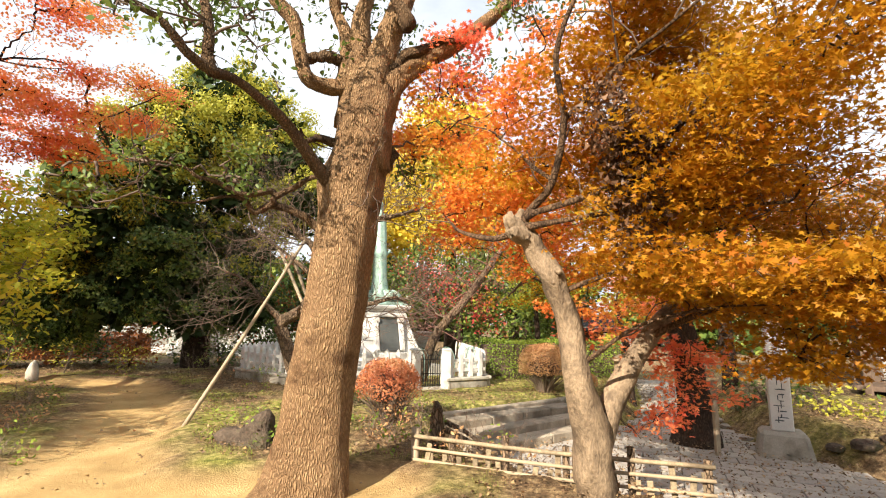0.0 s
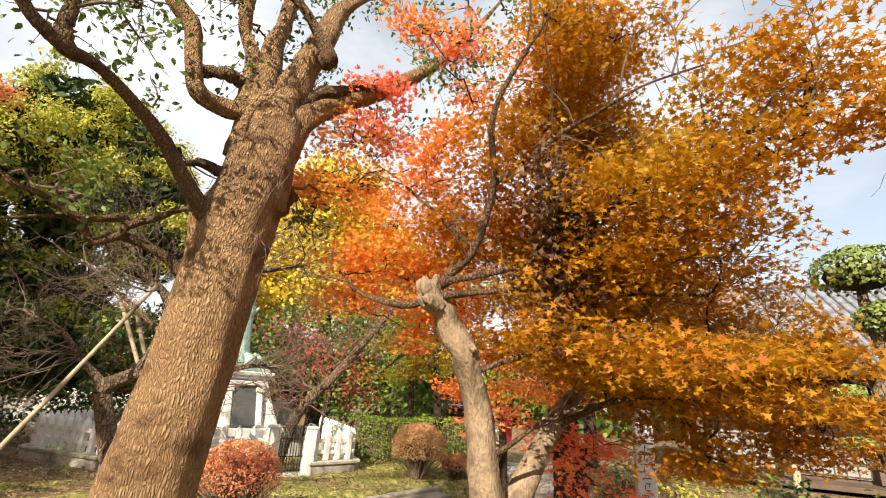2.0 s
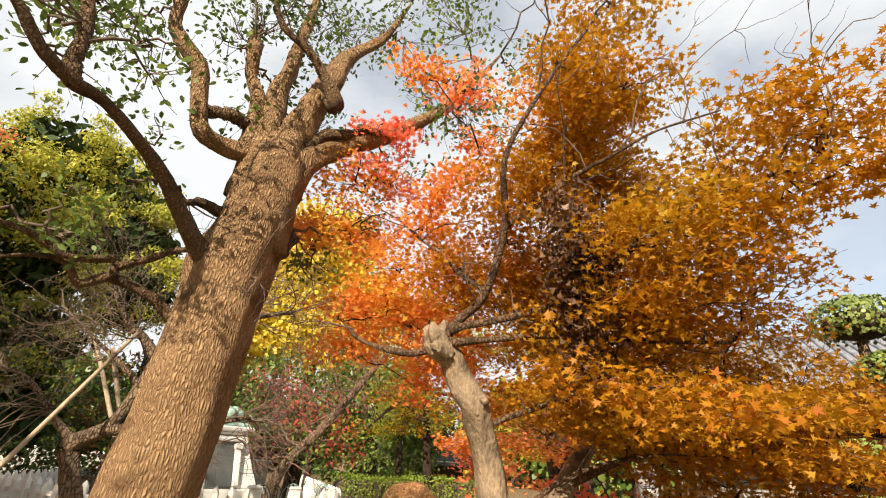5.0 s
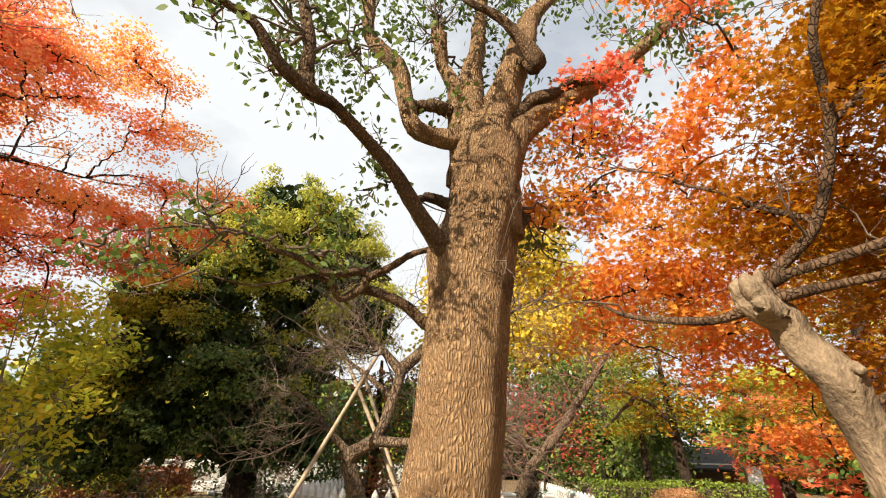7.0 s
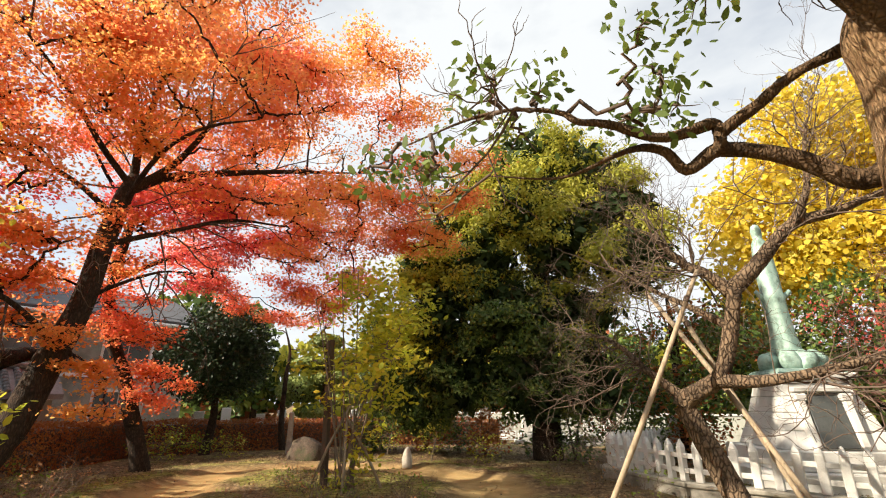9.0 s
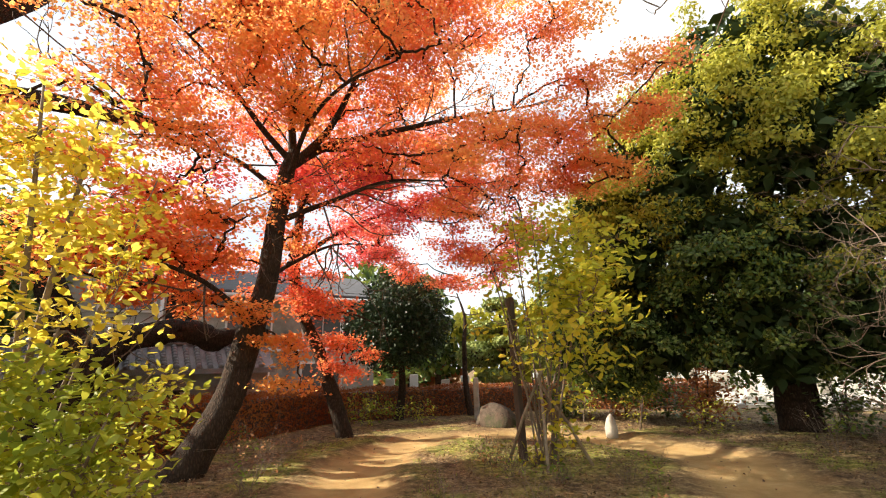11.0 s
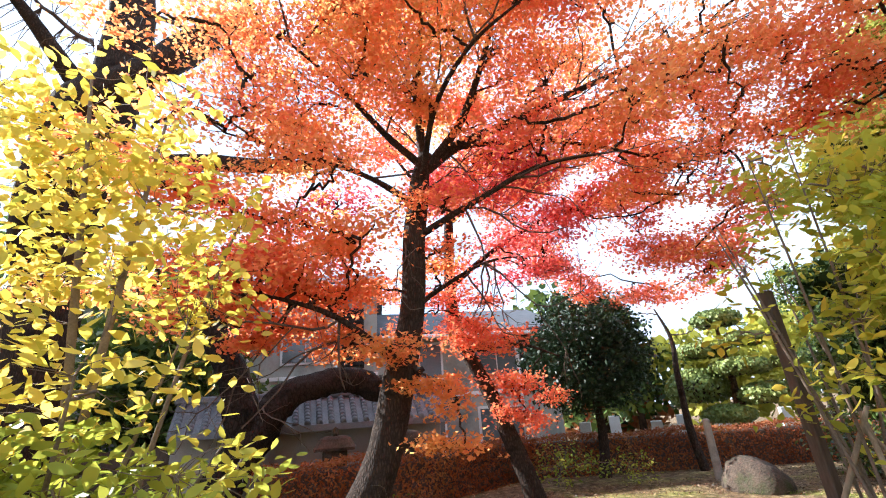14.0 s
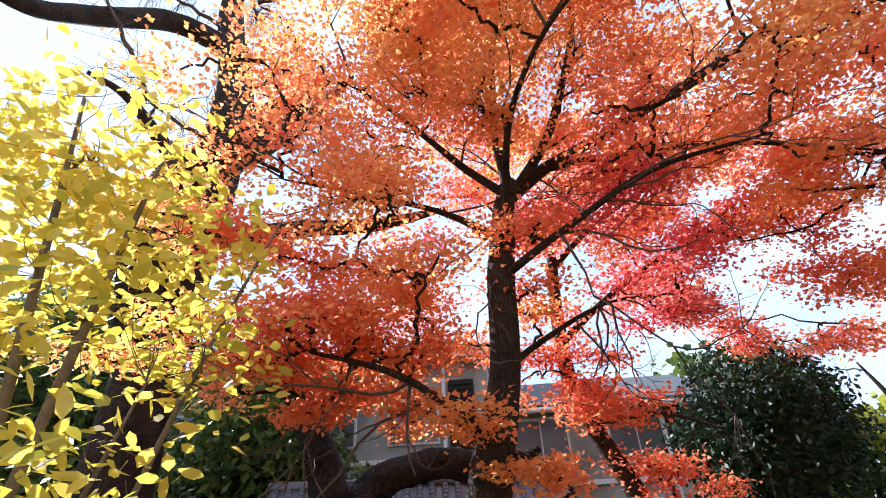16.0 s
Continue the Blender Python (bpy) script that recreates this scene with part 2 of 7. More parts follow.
LEAF_LITTER = leaf("leaf_litter", [(0.0, (0.07, 0.04, 0.022)), (0.5, (0.19, 0.115, 0.06)), (0.9, (0.36, 0.24, 0.12)), (1.0, (0.50, 0.26, 0.08))], 0.1, patch=0.2)
GRANITE = surface("granite_pale", (0.52, 0.505, 0.47), (0.74, 0.72, 0.68), 1.5, 90, 0.75, 0.25, dirt_dapple=(0.34, 0.32, 0.29), dist=0.004)
GRANITE_GREY = surface("granite_grey", (0.27, 0.245, 0.205), (0.47, 0.435, 0.365), 2.5, 80, 0.85, 0.6, dirt_dapple=(0.15, 0.135, 0.105), dist=0.012, per_piece=0.16)
ROCK = surface("rock", (0.03, 0.022, 0.016), (0.14, 0.10, 0.07), 5.0, 30, 0.9, 1.0, dist=0.06, dirt_dapple=(0.05, 0.055, 0.02))
STEP_STONE = surface("step_stone", (0.20, 0.165, 0.125), (0.42, 0.355, 0.27), 2.5, 70, 0.88, 0.6, dirt_dapple=(0.13, 0.105, 0.075), dist=0.012, per_piece=0.16)
PAVER = surface("paver", (0.26, 0.23, 0.20), (0.44, 0.40, 0.35), 2.5, 70, 0.85, 0.35, dirt_dapple=(0.17, 0.15, 0.12), per_piece=0.16, dist=0.006)
BRONZE = surface("verdigris_bronze", (0.20, 0.33, 0.28), (0.44, 0.58, 0.50), 5, 50, 0.6, 0.25, 0.25, dirt_dapple=(0.10, 0.15, 0.12), dist=0.006)
SLATE = surface("slate_tablet", (0.05, 0.055, 0.055), (0.10, 0.105, 0.10), 4, 60, 0.45, 0.1)
IRON = surface("iron", (0.015, 0.014, 0.013), (0.05, 0.045, 0.04), 6, 80, 0.6, 0.15, 0.5)
GREEN_PIPE = surface("green_painted_hoop", (0.16, 0.27, 0.24), (0.28, 0.40, 0.35), 6, 60, 0.5, 0.1)
POLE = surface("pole_wood", (0.20, 0.15, 0.095), (0.46, 0.36, 0.25), 4, 50, 0.8, 0.35, stretch=(1, 1, 0.15), dirt_dapple=(0.15, 0.10, 0.06))
BAMBOO = surface("bamboo_weathered", (0.12, 0.085, 0.05), (0.36, 0.285, 0.18), 5, 50, 0.7, 0.2, dirt_dapple=(0.11, 0.08, 0.05), per_piece=0.2)
TIMBER = surface("timber_dark", (0.06, 0.04, 0.028), (0.15, 0.10, 0.07), 3, 40, 0.75, 0.3, stretch=(1, 1, 0.2))
TIMBER_PALE = surface("timber_pale", (0.26, 0.19, 0.12), (0.42, 0.32, 0.21), 3, 40, 0.7, 0.2, stretch=(1, 1, 0.2))
TILE = surface("roof_tile", (0.13, 0.135, 0.15), (0.27, 0.275, 0.30), 2.5, 40, 0.5, 0.15, dirt_dapple=(0.09, 0.09, 0.10))
TILE_DARK = surface("roof_slate_dark", (0.06, 0.06, 0.065), (0.12, 0.12, 0.13), 2.5, 40, 0.7, 0.15)
PLASTER = surface("plaster", (0.33, 0.34, 0.30), (0.44, 0.45, 0.39), 1.0, 50, 0.85, 0.1, dirt_dapple=(0.18, 0.18, 0.16))
WHITE = surface("white_paint", (0.74, 0.74, 0.72), (0.84, 0.83, 0.80), 2.0, 60, 0.6, 0.05)
MUDWALL = surface("wall_ochre", (0.34, 0.31, 0.27), (0.46, 0.43, 0.37), 1.2, 50, 0.9, 0.15, dirt_dapple=(0.24, 0.21, 0.18))
RED_CLOTH = surface("red_cloth", (0.45, 0.03, 0.03), (0.62, 0.06, 0.05), 4, 60, 0.8, 0.2)
INK = surface("ink", (0.04, 0.05, 0.06), (0.07, 0.08, 0.09), 4, 60, 0.7, 0.05)
GLASS_DARK = surface("window_pane", (0.10, 0.11, 0.11), (0.16, 0.17, 0.17), 0.8, 20, 0.12, 0.0, spec=0.6)
PAPER = surface("paper_pane", (0.20, 0.20, 0.19), (0.30, 0.30, 0.28), 2, 40, 0.8, 0.05)


# ---- building blocks ----
class Geo:
    """Collects vertices and faces and turns them into one mesh."""

    def __init__(self):
        self.v, self.f, self.n = [], [], 0

    def add(self, verts, faces):
        verts = np.asarray(verts, float).reshape(-1, 3)
        self.v.append(verts)
        self.f.append(np.asarray(faces, int) + self.n)
        self.n += len(verts)
        return self

    def mesh(self, name, base=(0, 0, 0), smooth=True):
        me = bpy.data.meshes.new(name)
        if not self.v:
            return me
        v = np.concatenate(self.v) - np.array(base)
        counts = np.concatenate([np.full(len(f), f.shape[1]) for f in self.f])
        loops = np.concatenate([f.ravel() for f in self.f])
        me.vertices.add(len(v))
        me.vertices.foreach_set("co", v.ravel())
        me.loops.add(len(loops))
        me.loops.foreach_set("vertex_index", loops)
        me.polygons.add(len(counts))
        me.polygons.foreach_set("loop_start", np.concatenate([[0], np.cumsum(counts)[:-1]]))
        me.polygons.foreach_set("loop_total", counts)
        if smooth:
            me.polygons.foreach_set("use_smooth", np.ones(len(counts), bool))
        me.update(calc_edges=True)
        me.validate()
        return me


def thing(name, base, label, category, group="", kind="", yaw=0.0):
    ob = new(name)
    ob.matrix_world = pose(*base, 0, 0, yaw)
    return tagged(ob, label, category, group, kind)


def part(name, geo, mat, parent, label="", base=None, smooth=False):
    """One mesh under a thing; geo is a Geo in the world's frame if base is given, else in the parent's; or a bmesh in the parent's frame."""
    if isinstance(geo, Geo):
        me = geo.mesh(name, base if base is not None else (0, 0, 0), smooth)
    elif isinstance(geo, bmesh.types.BMesh):
        me = bpy.data.meshes.new(name)
        geo.to_mesh(me)
        geo.free()
        if smooth:
            for p in me.polygons:
                p.use_smooth = True
    else:
        me = geo
    if mat and not me.materials:
        me.materials.append(mat)
    ob = new(name, me)
    ob.parent = parent
    if label:
        tagged(ob, label)
    return ob


def box(size, at=(0, 0, 0), bevel=0.01, turn=(0, 0, 0), taper=1.0, bm=None):
    """A bevelled block standing on at."""
    own = bmesh.new()
    bmesh.ops.create_cube(own, size=1)
    for v in own.verts:
        k = taper if v.co.z > 0 else 1.0
        v.co = Vector((v.co.x * size[0] * k, v.co.y * size[1] * k, (v.co.z + 0.5) * size[2]))
    if bevel:
        bmesh.ops.bevel(own, geom=list(own.edges), offset=bevel, segments=1, affect="EDGES")
    bmesh.ops.transform(own, matrix=pose(*at, *turn), verts=own.verts)
    if bm is None:
        return own
    tmp = bpy.data.meshes.new("tmp")
    own.to_mesh(tmp)
    own.free()
    bm.from_mesh(tmp)
    bpy.data.meshes.remove(tmp)
    return bm


def spline(pts, n):
    """A smooth curve through points (rows of any width), n samples."""
    p = np.asarray(pts, float)
    if len(p) == 2:
        return p[0] + (p[1] - p[0]) * np.linspace(0, 1, n)[:, None]
    q = np.vstack([2 * p[0] - p[1], p, 2 * p[-1] - p[-2]])
    t = np.linspace(0, len(p) - 1 - 1e-6, n)
    i = t.astype(int)
    u = (t - i)[:, None]
    a, b, c, d = q[i], q[i + 1], q[i + 2], q[i + 3]
    return 0.5 * (2 * b + (c - a) * u + (2 * a - 5 * b + 4 * c - d) * u ** 2 + (3 * b - a - 3 * c + d) * u ** 3)


def tube(geo, pts, radii, segs=8, rough=0.0, rng=None, cap=True):
    """A tube along points with a radius at each; rough: uneven skin as a share of the radius."""
    p = np.asarray(pts, float)
    r = np.broadcast_to(np.asarray(radii, float), (len(p),))
    d = np.gradient(p, axis=0)
    d /= np.linalg.norm(d, axis=1)[:, None] + 1e-9
    ref = np.where(np.abs(d[:, 2:3]) > 0.9, [[1.0, 0, 0]], [[0, 0, 1.0]])
    ref = np.broadcast_to(ref[len(ref) // 2], d.shape)
    u = np.cross(ref, d)
    u /= np.linalg.norm(u, axis=1)[:, None] + 1e-9
    w = np.cross(d, u)
    a = np.arange(segs) * 2 * np.pi / segs
    k = np.ones((len(p), segs))
    if rough and rng is not None:
        k += rng.normal(0, rough, (len(p), segs))
    ring = (np.cos(a)[None, :, None] * u[:, None] + np.sin(a)[None, :, None] * w[:, None]) * (r[:, None] * k)[:, :, None]
    v = (p[:, None] + ring).reshape(-1, 3)
    i, j = np.meshgrid(np.arange(len(p) - 1), np.arange(segs), indexing="ij")
    j2 = (j + 1) % segs
    f = np.stack([i * segs + j, i * segs + j2, (i + 1) * segs + j2, (i + 1) * segs + j], -1).reshape(-1, 4)
    geo.add(v, f)
    if cap:
        n0 = geo.n - len(v)
        geo.f.append(np.array([np.arange(segs)[::-1] + n0]))
        geo.f.append(np.array([np.arange(segs) + n0 + (len(p) - 1) * segs]))
    return geo


STAR = [(0, -0.14), (0.46, -0.16), (0.22, 0.07), (0.60, 0.36), (0.18, 0.28), (0, 0.80), (-0.18, 0.28), (-0.60, 0.36), (-0.22, 0.07), (-0.46, -0.16)]
TRI = [(0, -0.15), (0.42, -0.05), (0.22, 0.18), (0, 0.75), (-0.22, 0.18), (-0.42, -0.05)]
OVAL = [(0, -0.5), (0.24, -0.2), (0.22, 0.15), (0, 0.55), (-0.22, 0.15), (-0.24, -0.2)]
LOZENGE = [(0, -0.5), (0.27, -0.02), (0, 0.55), (-0.27, -0.02)]
DART = [(0, -0.2), (0.44, 0.0), (0, 0.72), (-0.44, 0.0)]
BLADE = [(0, 0), (0.06, 0.4), (0, 1.0), (-0.06, 0.4)]
TUFT = [(0, -0.5), (0.4, -0.1), (0.15, 0.5), (-0.3, 0.35), (-0.45, -0.15)]


def leaves(geo, at, normal, size, shape, rng, fold=0.12, spin=True, heading=None):
    """Flat or slightly cupped leaves at points, facing along the normals."""
    at, nrm = np.asarray(at, float), np.asarray(normal, float)
    n = len(at)
    nrm = nrm / (np.linalg.norm(nrm, axis=1)[:, None] + 1e-9)
    h = rng.normal(0, 1, (n, 3)) if heading is None else heading + rng.normal(0, 0.35, (n, 3))
    u = np.cross(nrm, h)
    u /= np.linalg.norm(u, axis=1)[:, None] + 1e-9
    v = np.cross(nrm, u)
    s = np.asarray(shape, float)
    size = np.broadcast_to(size, (n,)) * rng.uniform(0.7, 1.25, n)
    cup = np.abs(s[:, 0]) * fold * rng.uniform(-1.2, 1.8, (n, 1))
    co = at[:, None] + size[:, None, None] * (s[None, :, :1] * u[:, None] + s[None, :, 1:] * v[:, None] + cup[:, :, None] * nrm[:, None])
    geo.add(co.reshape(-1, 3), np.arange(n * len(s)).reshape(n, len(s)))
    return geo


def in_pad(pad, n, rng, shell=0.0):
    """Points in an ellipsoid (centre, radii); shell pushes them outward."""
    d = rng.normal(0, 1, (n, 3))
    d /= np.linalg.norm(d, axis=1)[:, None]
    r = rng.uniform(shell, 1, (n, 1)) ** (1 / 3 if not shell else 0.7)
    return np.array(pad[:3]) + d * r * np.array(pad[3:6])


def loosen(pads, k, rng, shrink=0.62, shift=0.5):
    """Breaks each pad into smaller ones of uneven size and height."""
    out = []
    for p in pads:
        r = np.array(p[3:6])
        for _ in range(k):
            c = np.array(p[:3]) + rng.normal(0, 1, 3) * r * [shift, shift, shift * 1.3]
            out.append((*c, *(r * shrink * rng.uniform(0.65, 1.3, 3) * [1, 1, 1.3]), *p[6:]))
    return out


def sprays(pads, per_m3, rng, shell=0.0, least=4):
    out = []
    for p in pads:
        vol = 4.19 * p[3] * p[4] * p[5]
        k = p[6] if len(p) > 6 else 1.0
        out.append(in_pad(p, max(least, int(vol * per_m3 * k)), rng, shell))
    return np.concatenate(out)


def grow(geo, nodes, pads, targets, rng, r0=0.03, r1=0.006, sag=0.12, rough=0.04, owner=None, mat=None, base=None):
    """Boughs from the nearest place of the skeleton to each pad, each a limb of its owner, then twigs to the sprays in it."""
    nodes = [np.asarray(nodes, float)]
    for p in pads:
        allp = np.concatenate(nodes)
        c = np.array(p[:3])
        a = allp[np.argmin(np.linalg.norm(allp - c, axis=1) + 0.7 * np.maximum(0, allp[:, 2] - c[2]))]
        mid = (a + c) / 2 + rng.normal(0, 0.09, 3) * np.linalg.norm(c - a) + [0, 0, sag * np.linalg.norm(c - a)]
        q = spline([a, mid, c], 10)
        q[1:-1] += rng.normal(0, rough, (8, 3)) * 0.6
        part("limb", tube(Geo(), q, np.linspace(r0, r0 * 0.45, 10), 6), mat, owner, "", base, True)
        nodes.append(q)
    allp = np.concatenate(nodes)
    for c in targets:
        d = np.linalg.norm(allp - c, axis=1)
        a = allp[np.argmin(d)]
        L = d.min()
        if L < 0.03:
            continue
        mid = (a + c) / 2 + rng.normal(0, 0.1, 3) * L
        tube(geo, spline([a, mid, c], 4), np.linspace(r1, r1 * 0.35, 4), 3, cap=False)
    return allp


def ramify(geo, at, way, length, r, depth, rng, up=0.1, bend=0.28, kids=(2, 5), segs=4):
    """A crooked shoot that forks again and again into finer ones."""
    at, way = np.asarray(at, float), np.asarray(way, float)
    way = way / (np.linalg.norm(way) + 1e-9)
    pts, dirs = [at], [way]
    for _ in range(6):
        way = way + rng.normal(0, bend, 3) + [0, 0, up]
        way /= np.linalg.norm(way)
        pts.append(pts[-1] + way * length / 6)
        dirs.append(way)
    tube(geo, pts, np.linspace(r, r * 0.4, 7), segs, cap=False)
    if depth:
        for _ in range(rng.integers(*kids)):
            k = rng.integers(2, 7)
            side = rng.normal(0, 1, 3)
            side -= dirs[k] * (side @ dirs[k])
            side /= np.linalg.norm(side) + 1e-9
            ramify(geo, pts[k], dirs[k] * 0.75 + side * 0.65, length * rng.uniform(0.45, 0.75), r * 0.55, depth - 1, rng, up, bend, kids, max(3, segs - 1))
    return geo


def limb_geo(pts, rng, segs=12, n=30, rough=0.05):
    """A limb from rows of x, y, z, radius."""
    q = spline(pts, n)
    k = max(3, n // 5)
    wob = spline(rng.normal(0, 0.014, (k, 3)), n)
    wob[0] = 0
    skin = spline(rng.normal(0, rough, (max(4, n // 3), segs)), n)
    g = tube(Geo(), q[:, :3] + wob, q[:, 3], segs)
    ring = g.v[0].reshape(n, segs, 3)
    c = (q[:, :3] + wob)[:, None]
    g.v[0] = (c + (ring - c) * (1 + skin[..., None] + 0.35 * rough * rng.normal(0, 1, (n, segs, 1)))).reshape(-1, 3)
    return g


def foliage(centres, per, spread, size, shape, rng, up=(0, 0, 1), jitter=0.5, flat=0.35, fold=0.12):
    """Leaves in a loose flat spray round each centre."""
    n = len(centres) * per
    at = np.repeat(centres, per, 0) + rng.normal(0, 1, (n, 3)) * np.array([spread, spread, spread * flat])
    nrm = np.array(up) + rng.normal(0, jitter, (n, 3))
    return leaves(Geo(), at, nrm, size, shape, rng, fold)


def rock_geo(size, seed, rough=0.25):
    rng = np.random.default_rng(seed)
    bm = bmesh.new()
    bmesh.ops.create_icosphere(bm, subdivisions=3, radius=1)
    for v in bm.verts:
        k = 1 + rough * noise.noise(v.co * 1.3 + Vector((seed, 0, 0))) + rough * 0.4 * noise.noise(v.co * 3.7 + Vector((0, seed, 0)))
        v.co = Vector((v.co.x * size[0] * k, v.co.y * size[1] * k, max(-0.3, v.co.z * k) * size[2] + 0.28 * size[2]))
    return bm


# ---- ground ----
ROAD_L = [(1.2, 5.5), (1.9, 6.3), (2.4, 7.2), (3.6, 9.4), (4.9, 11.7), (7.0, 17.0), (9.0, 24.0)]
ROAD_R = [(14.0, 3.5), (9.0, 5.2), (5.9, 6.5), (5.4, 8.0), (5.6, 9.5), (6.6, 12.0), (9.5, 17.0), (12.0, 24.0)]
LANDING = [(0.4, 6.2), (1.9, 6.0), (3.6, 9.4), (2.7, 9.7), (0.4, 7.9)]
ROAD_Z = -0.38
road_poly = np.array(ROAD_L + ROAD_R[::-1] + [(14.0, 1.5), (4.0, 3.9)])


def inside(poly, x, y):
    p = np.asarray(poly)
    res = np.zeros(np.shape(x), bool)
    for (x0, y0), (x1, y1) in zip(p, np.roll(p, -1, 0)):
        c = ((y0 > y) != (y1 > y)) & (x < (x1 - x0) * (y - y0) / (y1 - y0 + 1e-12) + x0)
        res ^= c
    return res


def edge_distance(poly, x, y, closed=True):
    p = np.asarray(poly, float)
    best = np.full(np.shape(x), 1e9)
    q = np.roll(p, -1, 0) if closed else p[1:]
    for a, b in zip(p, q):
        d = b - a
        t = np.clip(((x - a[0]) * d[0] + (y - a[1]) * d[1]) / (d @ d), 0, 1)
        best = np.minimum(best, np.hypot(x - a[0] - t * d[0], y - a[1] - t * d[1]))
    return best


def ripple(x, y, s, seed=0.0):
    return np.array([noise.noise(Vector((a * s + seed, b * s, seed))) for a, b in zip(np.ravel(x), np.ravel(y))]).reshape(np.shape(x))


PATH_LINES = [([(1.0, -4.0), (0, 0), (-1.6, 2.6), (-3.4, 4.6), (-4.2, 6.0), (-5.2, 8.3), (-7.2, 10.9), (-9.6, 11.4), (-11.8, 10.2), (-12.6, 8.4), (-11.0, 6.3), (-8.2, 4.8), (-5.0, 4.0), (-2.4, 3.6)], 0.62), ([(-4.0, 4.5), (-2.4, 4.5), (-1.2, 4.55), (-0.5, 4.6)], 0.4)]


def lower(x, y):
    """How far a place lies in the sunken paved part, 0 to 1."""
    d = np.minimum(np.where(inside(road_poly, x, y), 0, edge_distance(road_poly, x, y)), np.where(inside(LANDING, x, y), 0, edge_distance(LANDING, x, y)))
    return np.clip(1 - d / 0.55, 0, 1)


def ground_z(x, y):
    x, y = np.asarray(x, float), np.asarray(y, float)
    k = lower(x, y)
    k = k * k * (3 - 2 * k)
    return ROAD_Z * k - 0.03 * (k > 0.98)


def build_ground():
    near_x, near_y = np.arange(-24, 14.01, 0.22), np.arange(-7, 20.01, 0.22)
    out = np.array([0.5, 1.2, 2.5, 5, 10, 20, 45, 100, 220, 500, 1200])
    xs = np.concatenate([(-24 - out)[::-1], near_x, near_x[-1] + out])
    ys = np.concatenate([(-7 - out)[::-1], near_y, near_y[-1] + out])
    X, Y = np.meshgrid(xs, ys, indexing="ij")
    close = (X > -26) & (X < 16) & (Y > -9) & (Y < 22)
    Z = ground_z(X, Y)
    path = np.zeros_like(X)
    wob = np.zeros_like(X)
    wob[close] = ripple(X[close], Y[close], 0.9, 3.1)
    fine = np.zeros_like(X)
    fine[close] = ripple(X[close], Y[close], 2.7, 7.7)
    for line, half in PATH_LINES:
        d = edge_distance(line, X, Y, False) + 0.35 * wob + 0.12 * fine
        path = np.maximum(path, np.clip((half - d) / 0.3 + 0.5, 0, 1))
    lawn = np.clip((6.0 - np.hypot(X - 1.8, Y - 13.0)) / 1.6, 0, 1) * 0.6 + np.clip((2.4 - np.hypot(X + 2.6, Y - 6.9)) / 1.6, 0, 1) * 0.35
    isle = np.clip((1.7 - np.hypot(X + 9.0, (Y - 8.6))) / 1.0, 0, 1)
    rim = np.exp(-((edge_distance(PATH_LINES[0][0], X, Y, False) - 1.25) / 0.28) ** 2) * np.clip(0.6 + wob, 0, 1)
    moss = np.clip(np.maximum.reduce([lawn, isle, rim]) + 0.9 * wob + 0.7 * fine, 0, 1) * (1 - path)
    Z = Z + np.where(close & (lower(X, Y) < 0.02), 0.035 * wob + 0.02 * fine + 0.09 * (1 - path) * close, 0)
    nx, ny = X.shape
    i, j = np.meshgrid(np.arange(nx - 1), np.arange(ny - 1), indexing="ij")
    f = np.stack([i * ny + j, (i + 1) * ny + j, (i + 1) * ny + j + 1, i * ny + j + 1], -1).reshape(-1, 4)
    me = Geo().add(np.stack([X, Y, Z], -1).reshape(-1, 3), f).mesh("ground")
    for nm, val in (("path", path), ("moss", moss)):
        at = me.attributes.new(nm, "FLOAT", "POINT")
        at.data.foreach_set("value", val.ravel())
    m, n, l, b = material("earth", 0.95, 0, 0.15)
    litter = noise_node(n, l, 7.0, 9, 0.82)
    grit = noise_node(n, l, 60.0, 3, 0.6)
    lr = ramp(n, [(0.34, (0.03, 0.02, 0.012)), (0.5, (0.17, 0.11, 0.06)), (0.64, (0.44, 0.32, 0.17))])
    sr = ramp(n, [(0.3, (0.34, 0.22, 0.09)), (0.55, (0.50, 0.34, 0.15)), (0.75, (0.60, 0.44, 0.22))])
    gr = ramp(n, [(0.36, (0.05, 0.07, 0.016)), (0.5, (0.25, 0.25, 0.055)), (0.64, (0.56, 0.48, 0.18))])
    sand = noise_node(n, l, 1.6, 6, 0.6)
    l.new(litter.outputs["Fac"], lr.inputs["Fac"])
    l.new(sand.outputs["Fac"], sr.inputs["Fac"])
    l.new(litter.outputs["Fac"], gr.inputs["Fac"])
    a1, a2 = n.new("ShaderNodeAttribute"), n.new("ShaderNodeAttribute")
    a1.attribute_name, a2.attribute_name = "moss", "path"
    m1, m2 = n.new("ShaderNodeMix"), n.new("ShaderNodeMix")
    m1.data_type = m2.data_type = "RGBA"
    l.new(a1.outputs["Fac"], m1.inputs["Factor"])
    l.new(lr.outputs["Color"], m1.inputs["A"])
    l.new(gr.outputs["Color"], m1.inputs["B"])
    l.new(a2.outputs["Fac"], m2.inputs["Factor"])
    l.new(m1.outputs["Result"], m2.inputs["A"])
    l.new(sr.outputs["Color"], m2.inputs["B"])
    l.new(m2.outputs["Result"], b.inputs["Base Color"])
    bp = n.new("ShaderNodeBump")
    bp.inputs["Strength"].default_value, bp.inputs["Distance"].default_value = 0.8, 0.03
    ad = n.new("ShaderNodeMath")
    l.new(litter.outputs["Fac"], ad.inputs[0])
    l.new(grit.outputs["Fac"], ad.inputs[1])
    l.new(ad.outputs[0], bp.inputs["Height"])
    l.new(bp.outputs["Normal"], b.inputs["Normal"])
